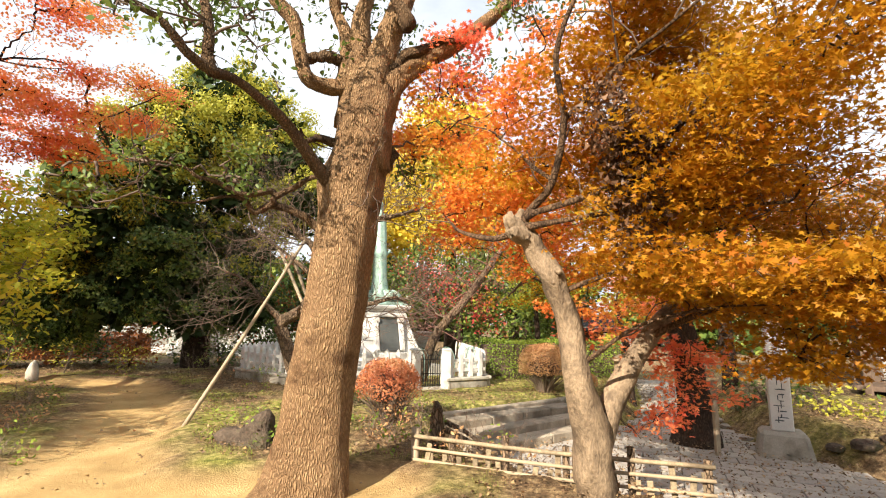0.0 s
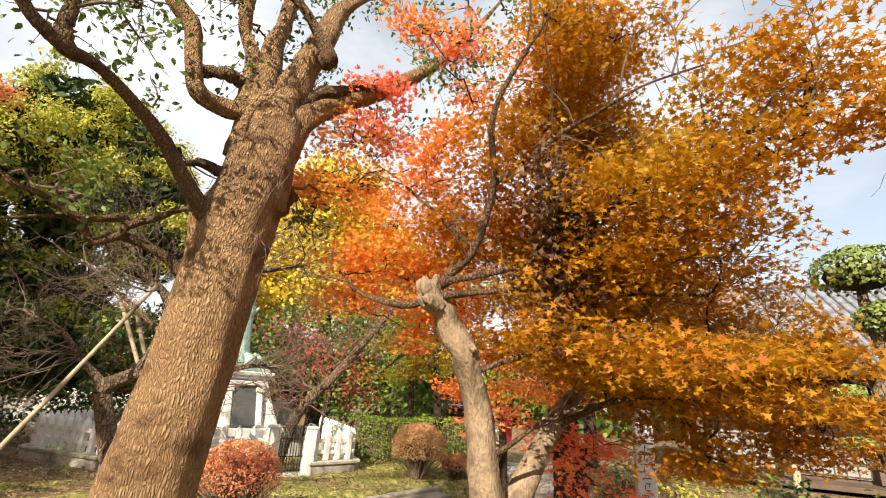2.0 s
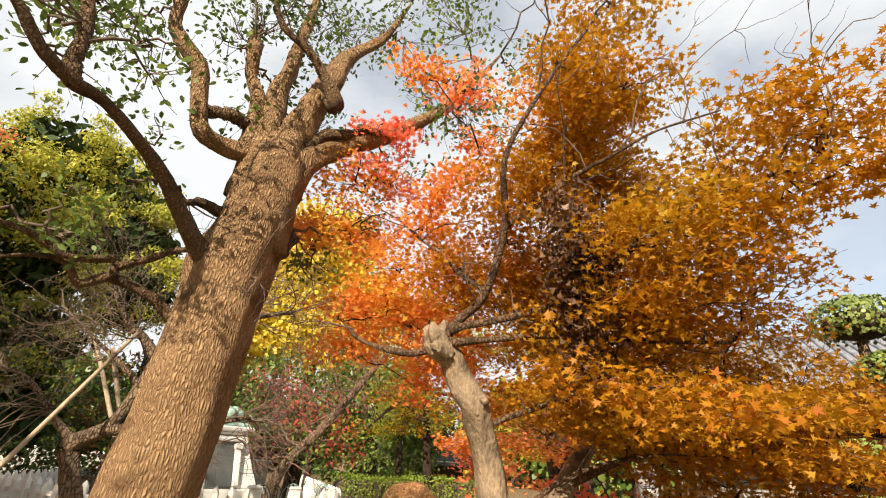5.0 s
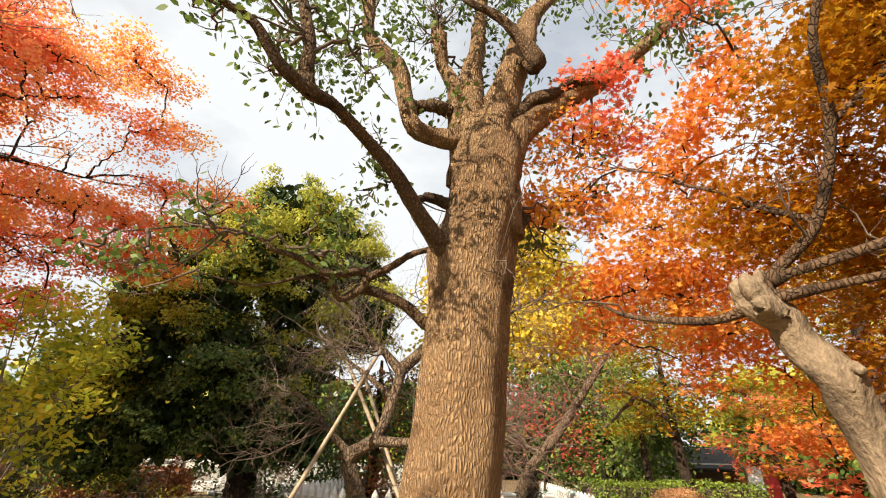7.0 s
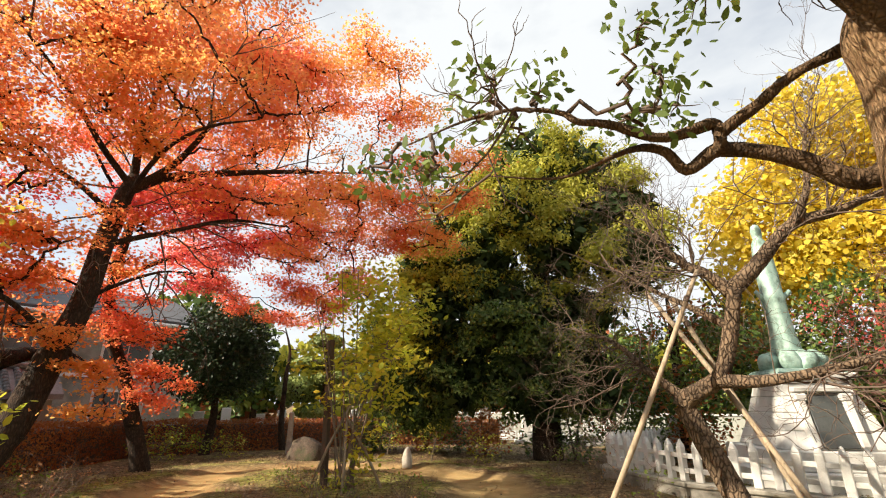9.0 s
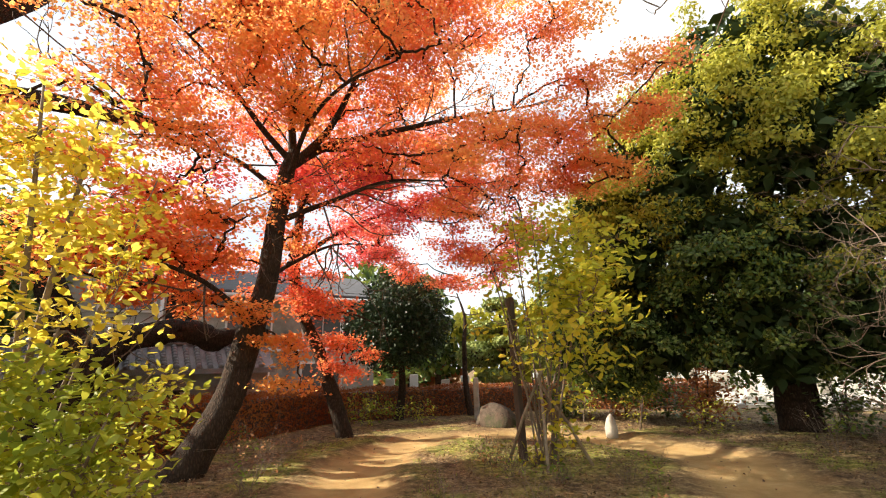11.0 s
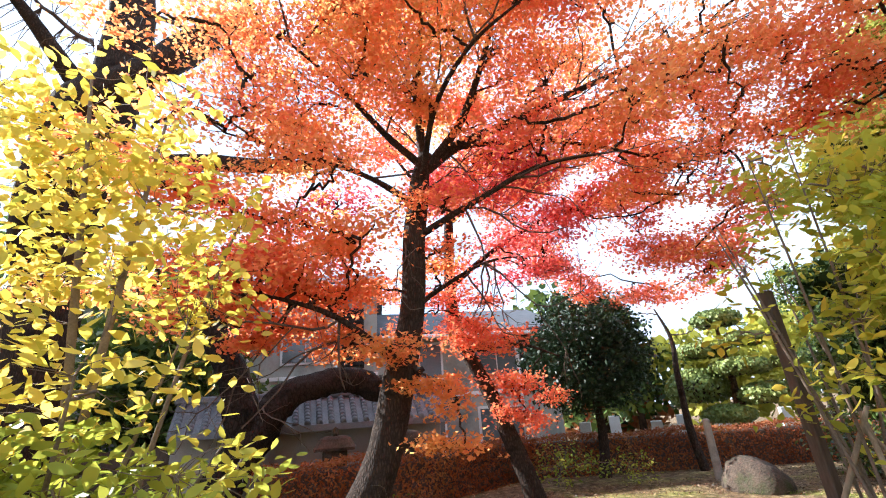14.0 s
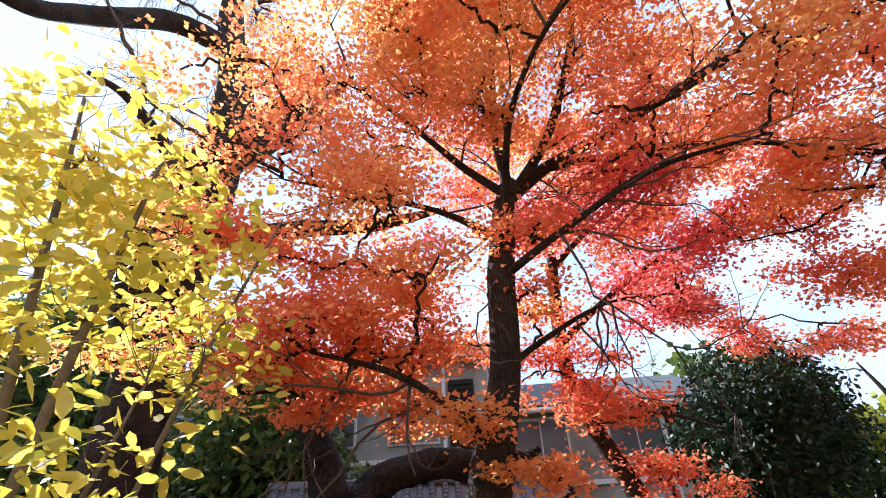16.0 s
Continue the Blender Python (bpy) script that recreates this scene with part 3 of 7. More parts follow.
    me.materials.append(m)
    return tagged(new("ground", me), "bare earth path, moss and leaf litter ground", "ground", kind="structure")


ground = build_ground()


# ---- the pollarded oak in the middle ----
def big_oak():
    rng = np.random.default_rng(11)
    base = (-1.22, 4.58, 0)
    t = thing("oak_tree", base, "old pollarded evergreen oak with corky brown bark", "tree")
    axis = spline([(-1.28, 4.56, -0.12, 0.46), (-1.24, 4.57, 0.12, 0.365), (-1.19, 4.59, 0.5, 0.325), (-1.16, 4.6, 0.9, 0.315), (-1.09, 4.61, 1.6, 0.305), (-1.01, 4.63, 2.4, 0.295), (-0.95, 4.66, 2.9, 0.30), (-0.90, 4.67, 3.3, 0.29), (-0.88, 4.68, 3.8, 0.27), (-0.92, 4.69, 4.1, 0.23), (-0.98, 4.7, 4.35, 0.16), (-1.02, 4.7, 4.6, 0.08)], 150)
    segs = 56
    g = tube(Geo(), axis[:, :3], axis[:, 3], segs)
    v = g.v[0].reshape(150, segs, 3)
    c = axis[:, None, :3]
    d = v - c
    r = np.linalg.norm(d, axis=2, keepdims=True)
    a = np.arctan2(d[..., 1], d[..., 0])
    k = np.zeros(a.shape)
    for i in range(150):
        z = axis[i, 2]
        for j in range(segs):
            p = Vector((math.cos(a[i, j]) * 1.4, math.sin(a[i, j]) * 1.4, z * 0.9))
            k[i, j] = 0.10 * noise.noise(p) + 0.05 * noise.noise(p * 3.1 + Vector((5, 1, 2))) + 0.035 * noise.noise(Vector((p.x * 7, p.y * 7, z * 2.2)))
            if z < 0.9:
                k[i, j] += (0.9 - z) * 0.16 * (0.4 + math.cos(3.0 * a[i, j] + 0.7))
    for az, z0, amp in ((5.1, 1.55, 0.1), (4.35, 1.2, 0.07), (3.6, 2.95, 0.26), (4.7, 3.75, 0.10), (4.4, 3.6, 0.12), (0.2, 3.7, 0.12), (5.2, 3.35, 0.14), (4.9, 2.2, 0.08), (4.5, 3.0, 0.1)):
        da = np.angle(np.exp(1j * (a - az)))
        k += amp * np.exp(-(da / 0.5) ** 2 - ((axis[:, 2][:, None] - z0) / 0.22) ** 2)
    g.v[0] = (c + d * (1 + k[..., None])).reshape(-1, 3)
    part("trunk", g, BARK_OAK, t, "corky ridged brown trunk", base, True)
    limbs = {
        "left": [(-1.02, 4.60, 2.75, 0.13), (-1.19, 4.40, 2.98, 0.074), (-1.38, 4.22, 3.2, 0.054), (-1.56, 3.95, 3.42, 0.044), (-1.72, 3.56, 3.52, 0.039), (-1.86, 3.38, 3.49, 0.046), (-1.90, 3.35, 3.6, 0.048), (-1.9, 3.33, 3.85, 0.04), (-2.0, 3.32, 4.3, 0.03), (-2.05, 3.25, 4.8, 0.02)],
        "side": [(-1.86, 3.38, 3.49, 0.055), (-1.99, 3.22, 3.55, 0.035), (-2.14, 3.0, 3.72, 0.024), (-2.35, 2.8, 3.8, 0.014), (-2.9, 2.6, 3.9, 0.008)],
        "second": [(-0.88, 4.66, 4.0, 0.16), (-1.0, 4.61, 4.06, 0.13), (-1.2, 4.5, 3.98, 0.085), (-1.42, 4.34, 4.02, 0.075), (-1.5, 4.31, 4.28, 0.07), (-1.57, 4.29, 4.58, 0.07), (-1.74, 4.24, 4.74, 0.065), (-1.84, 4.21, 4.95, 0.05), (-1.86, 4.18, 5.3, 0.045), (-1.95, 4.1, 5.9, 0.03), (-2.1, 4.0, 6.6, 0.015)],
        "loop": [(-1.45, 4.35, 4.2, 0.055), (-1.32, 4.45, 4.27, 0.05), (-1.15, 4.6, 4.35, 0.06)],
        "knob": [(-0.98, 4.66, 3.7, 0.16), (-1.06, 4.66, 4.25, 0.125), (-1.13, 4.67, 4.65, 0.075), (-1.22, 4.66, 5.0, 0.06), (-1.3, 4.65, 5.35, 0.075), (-1.33, 4.65, 5.5, 0.05)],
        "centre": [(-0.93, 4.68, 3.6, 0.22), (-0.97, 4.68, 4.25, 0.17), (-0.98, 4.68, 4.8, 0.11), (-0.92, 4.7, 5.25, 0.075), (-0.88, 4.78, 5.9, 0.06), (-0.82, 4.8, 6.7, 0.035), (-0.7, 4.9, 7.6, 0.012)],
        "right_up": [(-0.80, 4.62, 3.1, 0.2), (-0.78, 4.62, 3.7, 0.215), (-0.75, 4.64, 4.25, 0.19), (-0.66, 4.6, 4.55, 0.14), (-0.52, 4.58, 4.98, 0.12), (-0.42, 4.64, 5.4, 0.10), (-0.32, 4.66, 5.6, 0.07), (-0.02, 4.7, 6.0, 0.045), (0.25, 4.75, 6.8, 0.015)],
        "front": [(-0.5, 4.56, 4.85, 0.08), (-0.42, 4.40, 4.62, 0.075), (-0.55, 4.3, 4.85, 0.05), (-0.75, 4.24, 5.05, 0.04), (-1.02, 4.18, 5.25, 0.03), (-1.25, 4.1, 5.9, 0.014)],
        "right": [(-0.86, 4.68, 3.3, 0.2), (-0.74, 4.68, 3.85, 0.19), (-0.52, 4.68, 4.17, 0.125), (-0.23, 4.68, 4.4, 0.088), (0.15, 4.64, 4.62, 0.082), (0.48, 4.64, 4.9, 0.07), (0.77, 4.62, 5.2, 0.052), (1.05, 4.6, 5.6, 0.035), (1.4, 4.6, 6.2, 0.015)],
        "right_twin": [(-0.6, 4.66, 4.25, 0.08), (-0.42, 4.6, 4.42, 0.06), (-0.12, 4.6, 4.55, 0.055), (0.1, 4.58, 4.6, 0.05)],
        "stub_right": [(-0.72, 4.7, 3.15, 0.05), (-0.6, 4.73, 3.2, 0.04), (-0.56, 4.73, 3.3, 0.035), (-0.58, 4.73, 3.42, 0.02)],
        "stub_left": [(-1.1, 4.58, 3.35, 0.06), (-1.3, 4.45, 3.4, 0.035), (-1.4, 4.34, 3.28, 0.022), (-1.46, 4.3, 3.4, 0.012)],
        "low": [(-1.1, 4.8, 2.5, 0.09), (-1.28, 5.0, 2.5, 0.07), (-1.48, 4.99, 2.64, 0.062), (-1.68, 4.9, 2.74, 0.055), (-1.85, 4.8, 2.77, 0.055), (-2.02, 4.75, 2.68, 0.04), (-2.12, 4.68, 2.78, 0.032), (-2.3, 4.55, 2.78, 0.02), (-2.6, 4.42, 2.7, 0.011), (-2.95, 4.3, 2.76, 0.004)],
        "low_back": [(-1.85, 4.8, 2.75, 0.045), (-1.84, 4.8, 2.93, 0.042), (-2.13, 4.57, 2.84, 0.035), (-2.38, 4.4, 2.92, 0.028), (-2.5, 4.3, 3.0, 0.02), (-2.8, 4.1, 3.0, 0.012), (-3.3, 3.9, 2.9, 0.006)],
        "low_upper": [(-1.82, 4.8, 2.86, 0.045), (-1.62, 4.86, 3.0, 0.04), (-1.4, 4.88, 3.12, 0.035), (-1.1, 4.85, 3.15, 0.05)],
    }
    nodes = []
    for k, pts in limbs.items():
        pts = [(*q[:3], q[3] * (0.75 if k.startswith("low") else 1.0)) for q in pts]
        part("limb", limb_geo(pts, rng, 16 if pts[0][3] > 0.12 else 11, 44, 0.1), BARK_OAK if pts[0][3] > 0.14 else BARK_LIMB, t, "gnarled cut-back limb", base, True)
        q = spline(pts, 20)[:, :3]
        nodes.append(q[12:] if k not in ("stub_right", "stub_left", "loop", "right_twin", "low", "low_upper") else q[-1:])
    nodes = np.concatenate(nodes)
    pads = ([(-2.4, 3.2, 4.2, 0.45, 0.45, 0.35), (-2.0, 3.3, 4.7, 0.5, 0.45, 0.4), (-2.5, 2.9, 3.75, 0.45, 0.4, 0.2), (-2.1, 3.6, 3.9, 0.35, 0.3, 0.35), (-2.2, 4.2, 4.9, 0.5, 0.4, 0.5), (-1.9, 4.0, 5.8, 0.7, 0.5, 0.6), (-1.65, 4.0, 4.4, 0.3, 0.3, 0.4), (-1.75, 4.3, 3.75, 0.25, 0.25, 0.3),
            (-1.3, 4.6, 5.9, 0.6, 0.5, 0.6), (-0.8, 4.8, 6.9, 0.9, 0.7, 0.8), (0.3, 4.9, 6.3, 0.8, 0.6, 0.8), (0.9, 4.8, 5.6, 0.6, 0.5, 0.7), (-0.4, 4.9, 5.4, 0.6, 0.4, 0.5)] + [(1.6, 4.7, 6.3, 0.7, 0.6, 0.6), (-0.6, 5.0, 4.9, 0.4, 0.3, 0.4), (0.3, 5.1, 4.7, 0.4, 0.3, 0.5),
            (-3.2, 3.85, 2.75, 0.32, 0.25, 0.16), (-2.75, 4.05, 3.05, 0.35, 0.25, 0.14), (-2.35, 4.35, 3.15, 0.3, 0.25, 0.14), (-2.0, 4.6, 3.25, 0.25, 0.25, 0.18), (0.0, 5.2, 4.0, 0.5, 0.3, 0.6), (-1.5, 3.7, 6.2, 0.8, 0.6, 0.5), (-2.7, 3.9, 5.6, 0.7, 0.6, 0.6), (0.2, 4.2, 7.4, 1.0, 0.8, 0.6), (-0.3, 5.3, 3.4, 0.35, 0.3, 0.4)])
    pads = loosen(pads, 3, rng, 0.62, 0.6)
    c = sprays(pads, 70, rng, 0, 6)
    tw = Geo()
    for k in rng.choice(len(nodes), 46):
        ramify(tw, nodes[k], nodes[k] - np.array([-0.9, 4.7, 4.0]) + rng.normal(0, 0.6, 3), rng.uniform(0.4, 0.9), 0.011, 2, rng, 0.12, 0.3)
    grow(tw, nodes, pads, c, rng, 0.014, 0.005, 0.05, owner=t, mat=TWIG, base=base)
    tagged(part("twig_work", tw, TWIG, t, "", base), kind="stuff")
    part("crown", foliage(c, 8, 0.075, 0.062, OVAL, rng, (0, 0, 0.6), 0.8, 0.8, 0.25), LEAF_OAK, t, "sparse glossy green leaves", base)


big_oak()


# ---- maples ----
def near_maple():
    rng = np.random.default_rng(21)
    base = (1.38, 4.39, 0)
    t = thing("maple_tree", base, "orange-leaved maple with a forked pale grey trunk", "tree")
    main = [(1.40, 4.42, -0.1, 0.19), (1.36, 4.36, 0.2, 0.165), (1.31, 4.27, 0.57, 0.16), (1.17, 4.15, 1.25, 0.115), (1.05, 4.09, 1.75, 0.10), (0.93, 4.07, 2.02, 0.105), (0.76, 4.06, 2.26, 0.085), (0.64, 4.05, 2.40, 0.098), (0.58, 4.05, 2.46, 0.07), (0.55, 4.05, 2.5, 0.03)]
    part("trunk", limb_geo(main, rng, 22, 70, 0.075), BARK_MAPLE, t, "smooth grey-brown trunk", base, True)
    limbs = ([
        [(1.36, 4.36, 0.35, 0.12), (1.5, 4.36, 0.75, 0.12), (1.66, 4.43, 1.05, 0.11), (2.0, 4.58, 1.45, 0.09), (2.4, 4.7, 1.85, 0.07), (2.8, 4.5, 2.4, 0.05), (3.0, 4.0, 2.9, 0.03)],
        [(0.64, 4.05, 2.38, 0.07), (0.75, 3.95, 2.55, 0.05), (0.9, 3.78, 2.75, 0.042), (0.96, 3.54, 3.2, 0.038), (0.84, 3.27, 3.66, 0.03), (0.98, 2.98, 4.11, 0.022), (1.27, 2.67, 4.6, 0.012)],
        [(0.72, 3.97, 2.48, 0.045), (1.28, 3.49, 2.61, 0.035), (1.52, 3.11, 2.84, 0.028), (1.9, 2.6, 3.15, 0.02), (2.2, 2.1, 3.2, 0.01)]] + [[(0.7, 4.0, 2.42, 0.05), (1.2, 3.7, 2.45, 0.03), (1.7, 3.5, 2.45, 0.025), (2.3, 3.0, 2.4, 0.014)],
        [(1.0, 4.09, 1.85, 0.04), (1.4, 4.0, 2.0, 0.025), (1.9, 3.8, 2.25, 0.018), (2.4, 3.6, 2.4, 0.01)],
        [(1.17, 4.15, 1.2, 0.035), (1.5, 3.9, 1.5, 0.022), (2.0, 3.6, 1.7, 0.016), (2.6, 3.2, 1.75, 0.008)],
        [(0.62, 4.05, 2.35, 0.05), (0.4, 4.3, 2.36, 0.035), (0.15, 4.7, 2.5, 0.025), (0.0, 5.2, 2.8, 0.012)],
        [(2.0, 4.58, 1.45, 0.05), (2.3, 4.1, 1.7, 0.035), (2.8, 3.5, 1.9, 0.02), (3.2, 2.9, 1.9, 0.01)]] + [[(0.9, 3.78, 2.75, 0.03), (0.7, 4.1, 3.1, 0.02), (0.5, 4.5, 3.5, 0.015), (0.2, 4.9, 3.9, 0.008)],
        [(0.96, 3.54, 3.2, 0.03), (1.3, 3.3, 3.5, 0.025), (1.6, 2.9, 3.7, 0.015), (2.0, 2.5, 3.8, 0.008)],
    ])
    for pts in ([(0.64, 4.0, 2.4, 0.07), (0.57, 3.97, 2.48, 0.05), (0.55, 3.95, 2.53, 0.02)], [(0.7, 4.0, 2.3, 0.07), (0.62, 3.95, 2.33, 0.05), (0.57, 3.92, 2.34, 0.02)], [(0.95, 4.04, 1.95, 0.07), (0.98, 3.96, 2.0, 0.045), (1.0, 3.92, 2.02, 0.02)], [(0.62, 4.05, 2.4, 0.06), (0.66, 4.03, 2.5, 0.05), (0.7, 4.0, 2.56, 0.02)]):
        part("burl", limb_geo(pts, rng, 12, 16, 0.12), BARK_MAPLE, t, "knobbly pruning scar", base, True)
    nodes = [spline(main, 20)[14:, :3]]
    for pts in limbs:
        thin = 1.0 if pts[0][3] > 0.1 else 0.72
        pts = [(*q[:3], q[3] * thin) for q in pts]
        part("limb", limb_geo(pts, rng, 9, 30, 0.09), BARK_MAPLE if thin == 1.0 else BARK_BROWN, t, "", base, True)
        nodes.append(spline(pts, 18)[5:, :3])
    nodes = np.concatenate(nodes)
    pads = ([(1.7, 2.9, 3.0, 0.9, 0.7, 0.28), (1.9, 2.5, 3.5, 0.8, 0.6, 0.25), (2.1, 3.1, 2.55, 0.9, 0.8, 0.25), (2.4, 3.0, 2.1, 0.9, 0.8, 0.22), (2.6, 3.6, 1.8, 0.9, 0.7, 0.2), (2.1, 3.8, 2.3, 0.9, 0.6, 0.25),
            (1.4, 3.3, 3.7, 0.7, 0.6, 0.3), (1.3, 3.1, 4.3, 0.6, 0.5, 0.35), (1.7, 3.0, 4.9, 0.6, 0.6, 0.4), (2.0, 2.0, 2.95, 0.55, 0.5, 0.14), (2.3, 1.75, 3.0, 0.4, 0.4, 0.10), (2.2, 2.2, 3.75, 0.6, 0.5, 0.15),
            (2.7, 2.5, 1.95, 0.6, 0.5, 0.08, 0.5)] + [(3.0, 3.2, 2.1, 0.8, 0.7, 0.14), (2.9, 2.6, 1.75, 0.6, 0.5, 0.09, 0.6), (3.3, 4.3, 2.6, 1.0, 0.9, 0.3), (2.8, 4.6, 3.3, 1.1, 0.9, 0.4), (2.0, 4.4, 3.4, 0.9, 0.7, 0.35), (1.3, 4.3, 3.0, 0.6, 0.5, 0.3), (2.0, 4.5, 2.6, 0.7, 0.5, 0.25), (2.9, 4.2, 1.55, 0.8, 0.6, 0.16), (2.2, 4.4, 4.3, 1.0, 0.8, 0.4), (2.6, 2.9, 1.6, 0.8, 0.7, 0.15), (3.2, 3.4, 1.5, 0.7, 0.6, 0.12, 0.6), (2.2, 3.5, 1.75, 0.7, 0.6, 0.15), (2.7, 3.8, 1.25, 0.6, 0.5, 0.12)])
    pads += ([(1.6, 3.4, 4.3, 0.6, 0.5, 0.2), (1.9, 3.4, 3.3, 0.7, 0.6, 0.2), (1.8, 3.8, 2.9, 0.7, 0.6, 0.2), (2.3, 3.6, 3.0, 0.7, 0.6, 0.2), (1.5, 3.6, 3.2, 0.5, 0.5, 0.2), (2.4, 3.9, 3.7, 0.8, 0.7, 0.2), (1.6, 3.9, 4.6, 0.6, 0.6, 0.2), (2.1, 3.5, 4.0, 0.8, 0.6, 0.2), (2.3, 3.9, 4.6, 0.8, 0.7, 0.2), (1.9, 3.0, 4.4, 0.6, 0.5, 0.16), (2.4, 3.3, 2.6, 0.8, 0.6, 0.16), (2.1, 4.0, 1.9, 0.6, 0.5, 0.16), (2.75, 3.1, 2.0, 0.7, 0.6, 0.18)] + [(2.9, 3.3, 1.7, 0.7, 0.6, 0.16), (2.7, 3.2, 1.4, 0.6, 0.6, 0.14), (2.5, 3.3, 2.6, 0.6, 0.6, 0.18), (2.8, 3.0, 2.05, 0.5, 0.5, 0.12), (3.1, 3.6, 1.9, 0.6, 0.6, 0.16)])
    warm = ([(0.3, 5.0, 2.95, 0.7, 0.5, 0.3), (0.7, 4.7, 3.3, 0.6, 0.5, 0.3), (0.0, 5.4, 3.4, 0.6, 0.5, 0.3), (0.5, 5.2, 3.8, 0.7, 0.5, 0.3), (0.2, 5.6, 2.7, 0.6, 0.5, 0.22), (0.6, 4.3, 3.8, 0.4, 0.4, 0.16, 0.6), (1.1, 4.0, 4.4, 0.5, 0.4, 0.2, 0.6), (-0.2, 5.7, 3.9, 0.5, 0.4, 0.2), (0.9, 5.6, 2.5, 0.6, 0.5, 0.2), (1.1, 5.0, 3.4, 0.6, 0.5, 0.3), (1.2, 5.2, 2.8, 0.6, 0.5, 0.3), (1.6, 5.3, 2.2, 0.6, 0.5, 0.25), (0.9, 5.4, 3.0, 0.5, 0.4, 0.25)] + [(1.7, 5.2, 3.2, 0.6, 0.5, 0.3), (2.2, 5.4, 1.8, 0.6, 0.5, 0.2)])
    scarlet = [(0.35, 4.55, 4.5, 0.35, 0.3, 0.10, 0.6), (0.1, 4.7, 4.25, 0.35, 0.3, 0.10, 0.6), (0.85, 4.1, 4.9, 0.35, 0.3, 0.12, 0.5), (0.6, 4.9, 4.2, 0.4, 0.3, 0.12, 0.5), (2.1, 4.7, 1.15, 0.45, 0.4, 0.15), (2.5, 4.8, 0.95, 0.45, 0.4, 0.14), (1.9, 5.0, 1.3, 0.4, 0.35, 0.12), (2.3, 5.0, 0.7, 0.4, 0.35, 0.14), (2.7, 4.9, 1.25, 0.4, 0.35, 0.12)]
    dead = [(1.12, 3.0, 3.0, 0.16, 0.16, 0.3), (1.3, 3.2, 2.8, 0.2, 0.18, 0.35), (1.42, 3.2, 2.6, 0.2, 0.18, 0.35), (1.34, 3.3, 2.25, 0.13, 0.13, 0.28), (1.5, 3.25, 2.85, 0.16, 0.15, 0.25)]
    pads, warm, scarlet = loosen(pads, 2, rng, 0.75, 0.4), loosen(warm, 3, rng, 0.68, 0.5), loosen(scarlet, 2, rng, 0.8, 0.45)
    tw = Geo()
    for k in rng.choice(len(nodes), 34):
        ramify(tw, nodes[k], nodes[k] - np.array([1.2, 4.3, 1.6]) + rng.normal(0, 0.7, 3), rng.uniform(0.4, 1.0), 0.009, 2, rng, 0.05, 0.3)
    c1, c2, c3, c4 = sprays(pads, 300, rng, 0, 30), sprays(warm, 270, rng, 0, 28), sprays(scarlet, 220, rng, 0, 12), sprays(dead, 1500, rng)
    grow(tw, nodes, pads + warm + scarlet + dead, np.concatenate([c1[::5], c2[::5], c3[::2], c4[::3]]), rng, 0.009, 0.0035, 0.06, owner=t, mat=BARK_DARK, base=base)
    tagged(part("twig_work", tw, TWIG, t, "", base), kind="stuff")
    part("crown", foliage(c1, 13, 0.08, 0.046, STAR, rng, (0, 0, 1), 0.62, 0.3), LEAF_ORANGE, t, "amber and orange maple leaves", base)
    part("crown", foliage(c2, 14, 0.085, 0.046, STAR, rng, (0, 0, 1), 0.6, 0.35), LEAF_WARM, t, "orange-red maple leaves", base)
    part("crown", foliage(c3, 13, 0.085, 0.055, STAR, rng, (0, 0, 1), 0.55, 0.35), LEAF_SCARLET, t, "scarlet maple leaves", base)
    part("crown", foliage(c4, 9, 0.05, 0.05, TRI, rng, (0.5, -0.5, 0.1), 0.8, 1.3, 0.9), LEAF_DEAD, t, "withered brown leaf cluster", base)


near_maple()


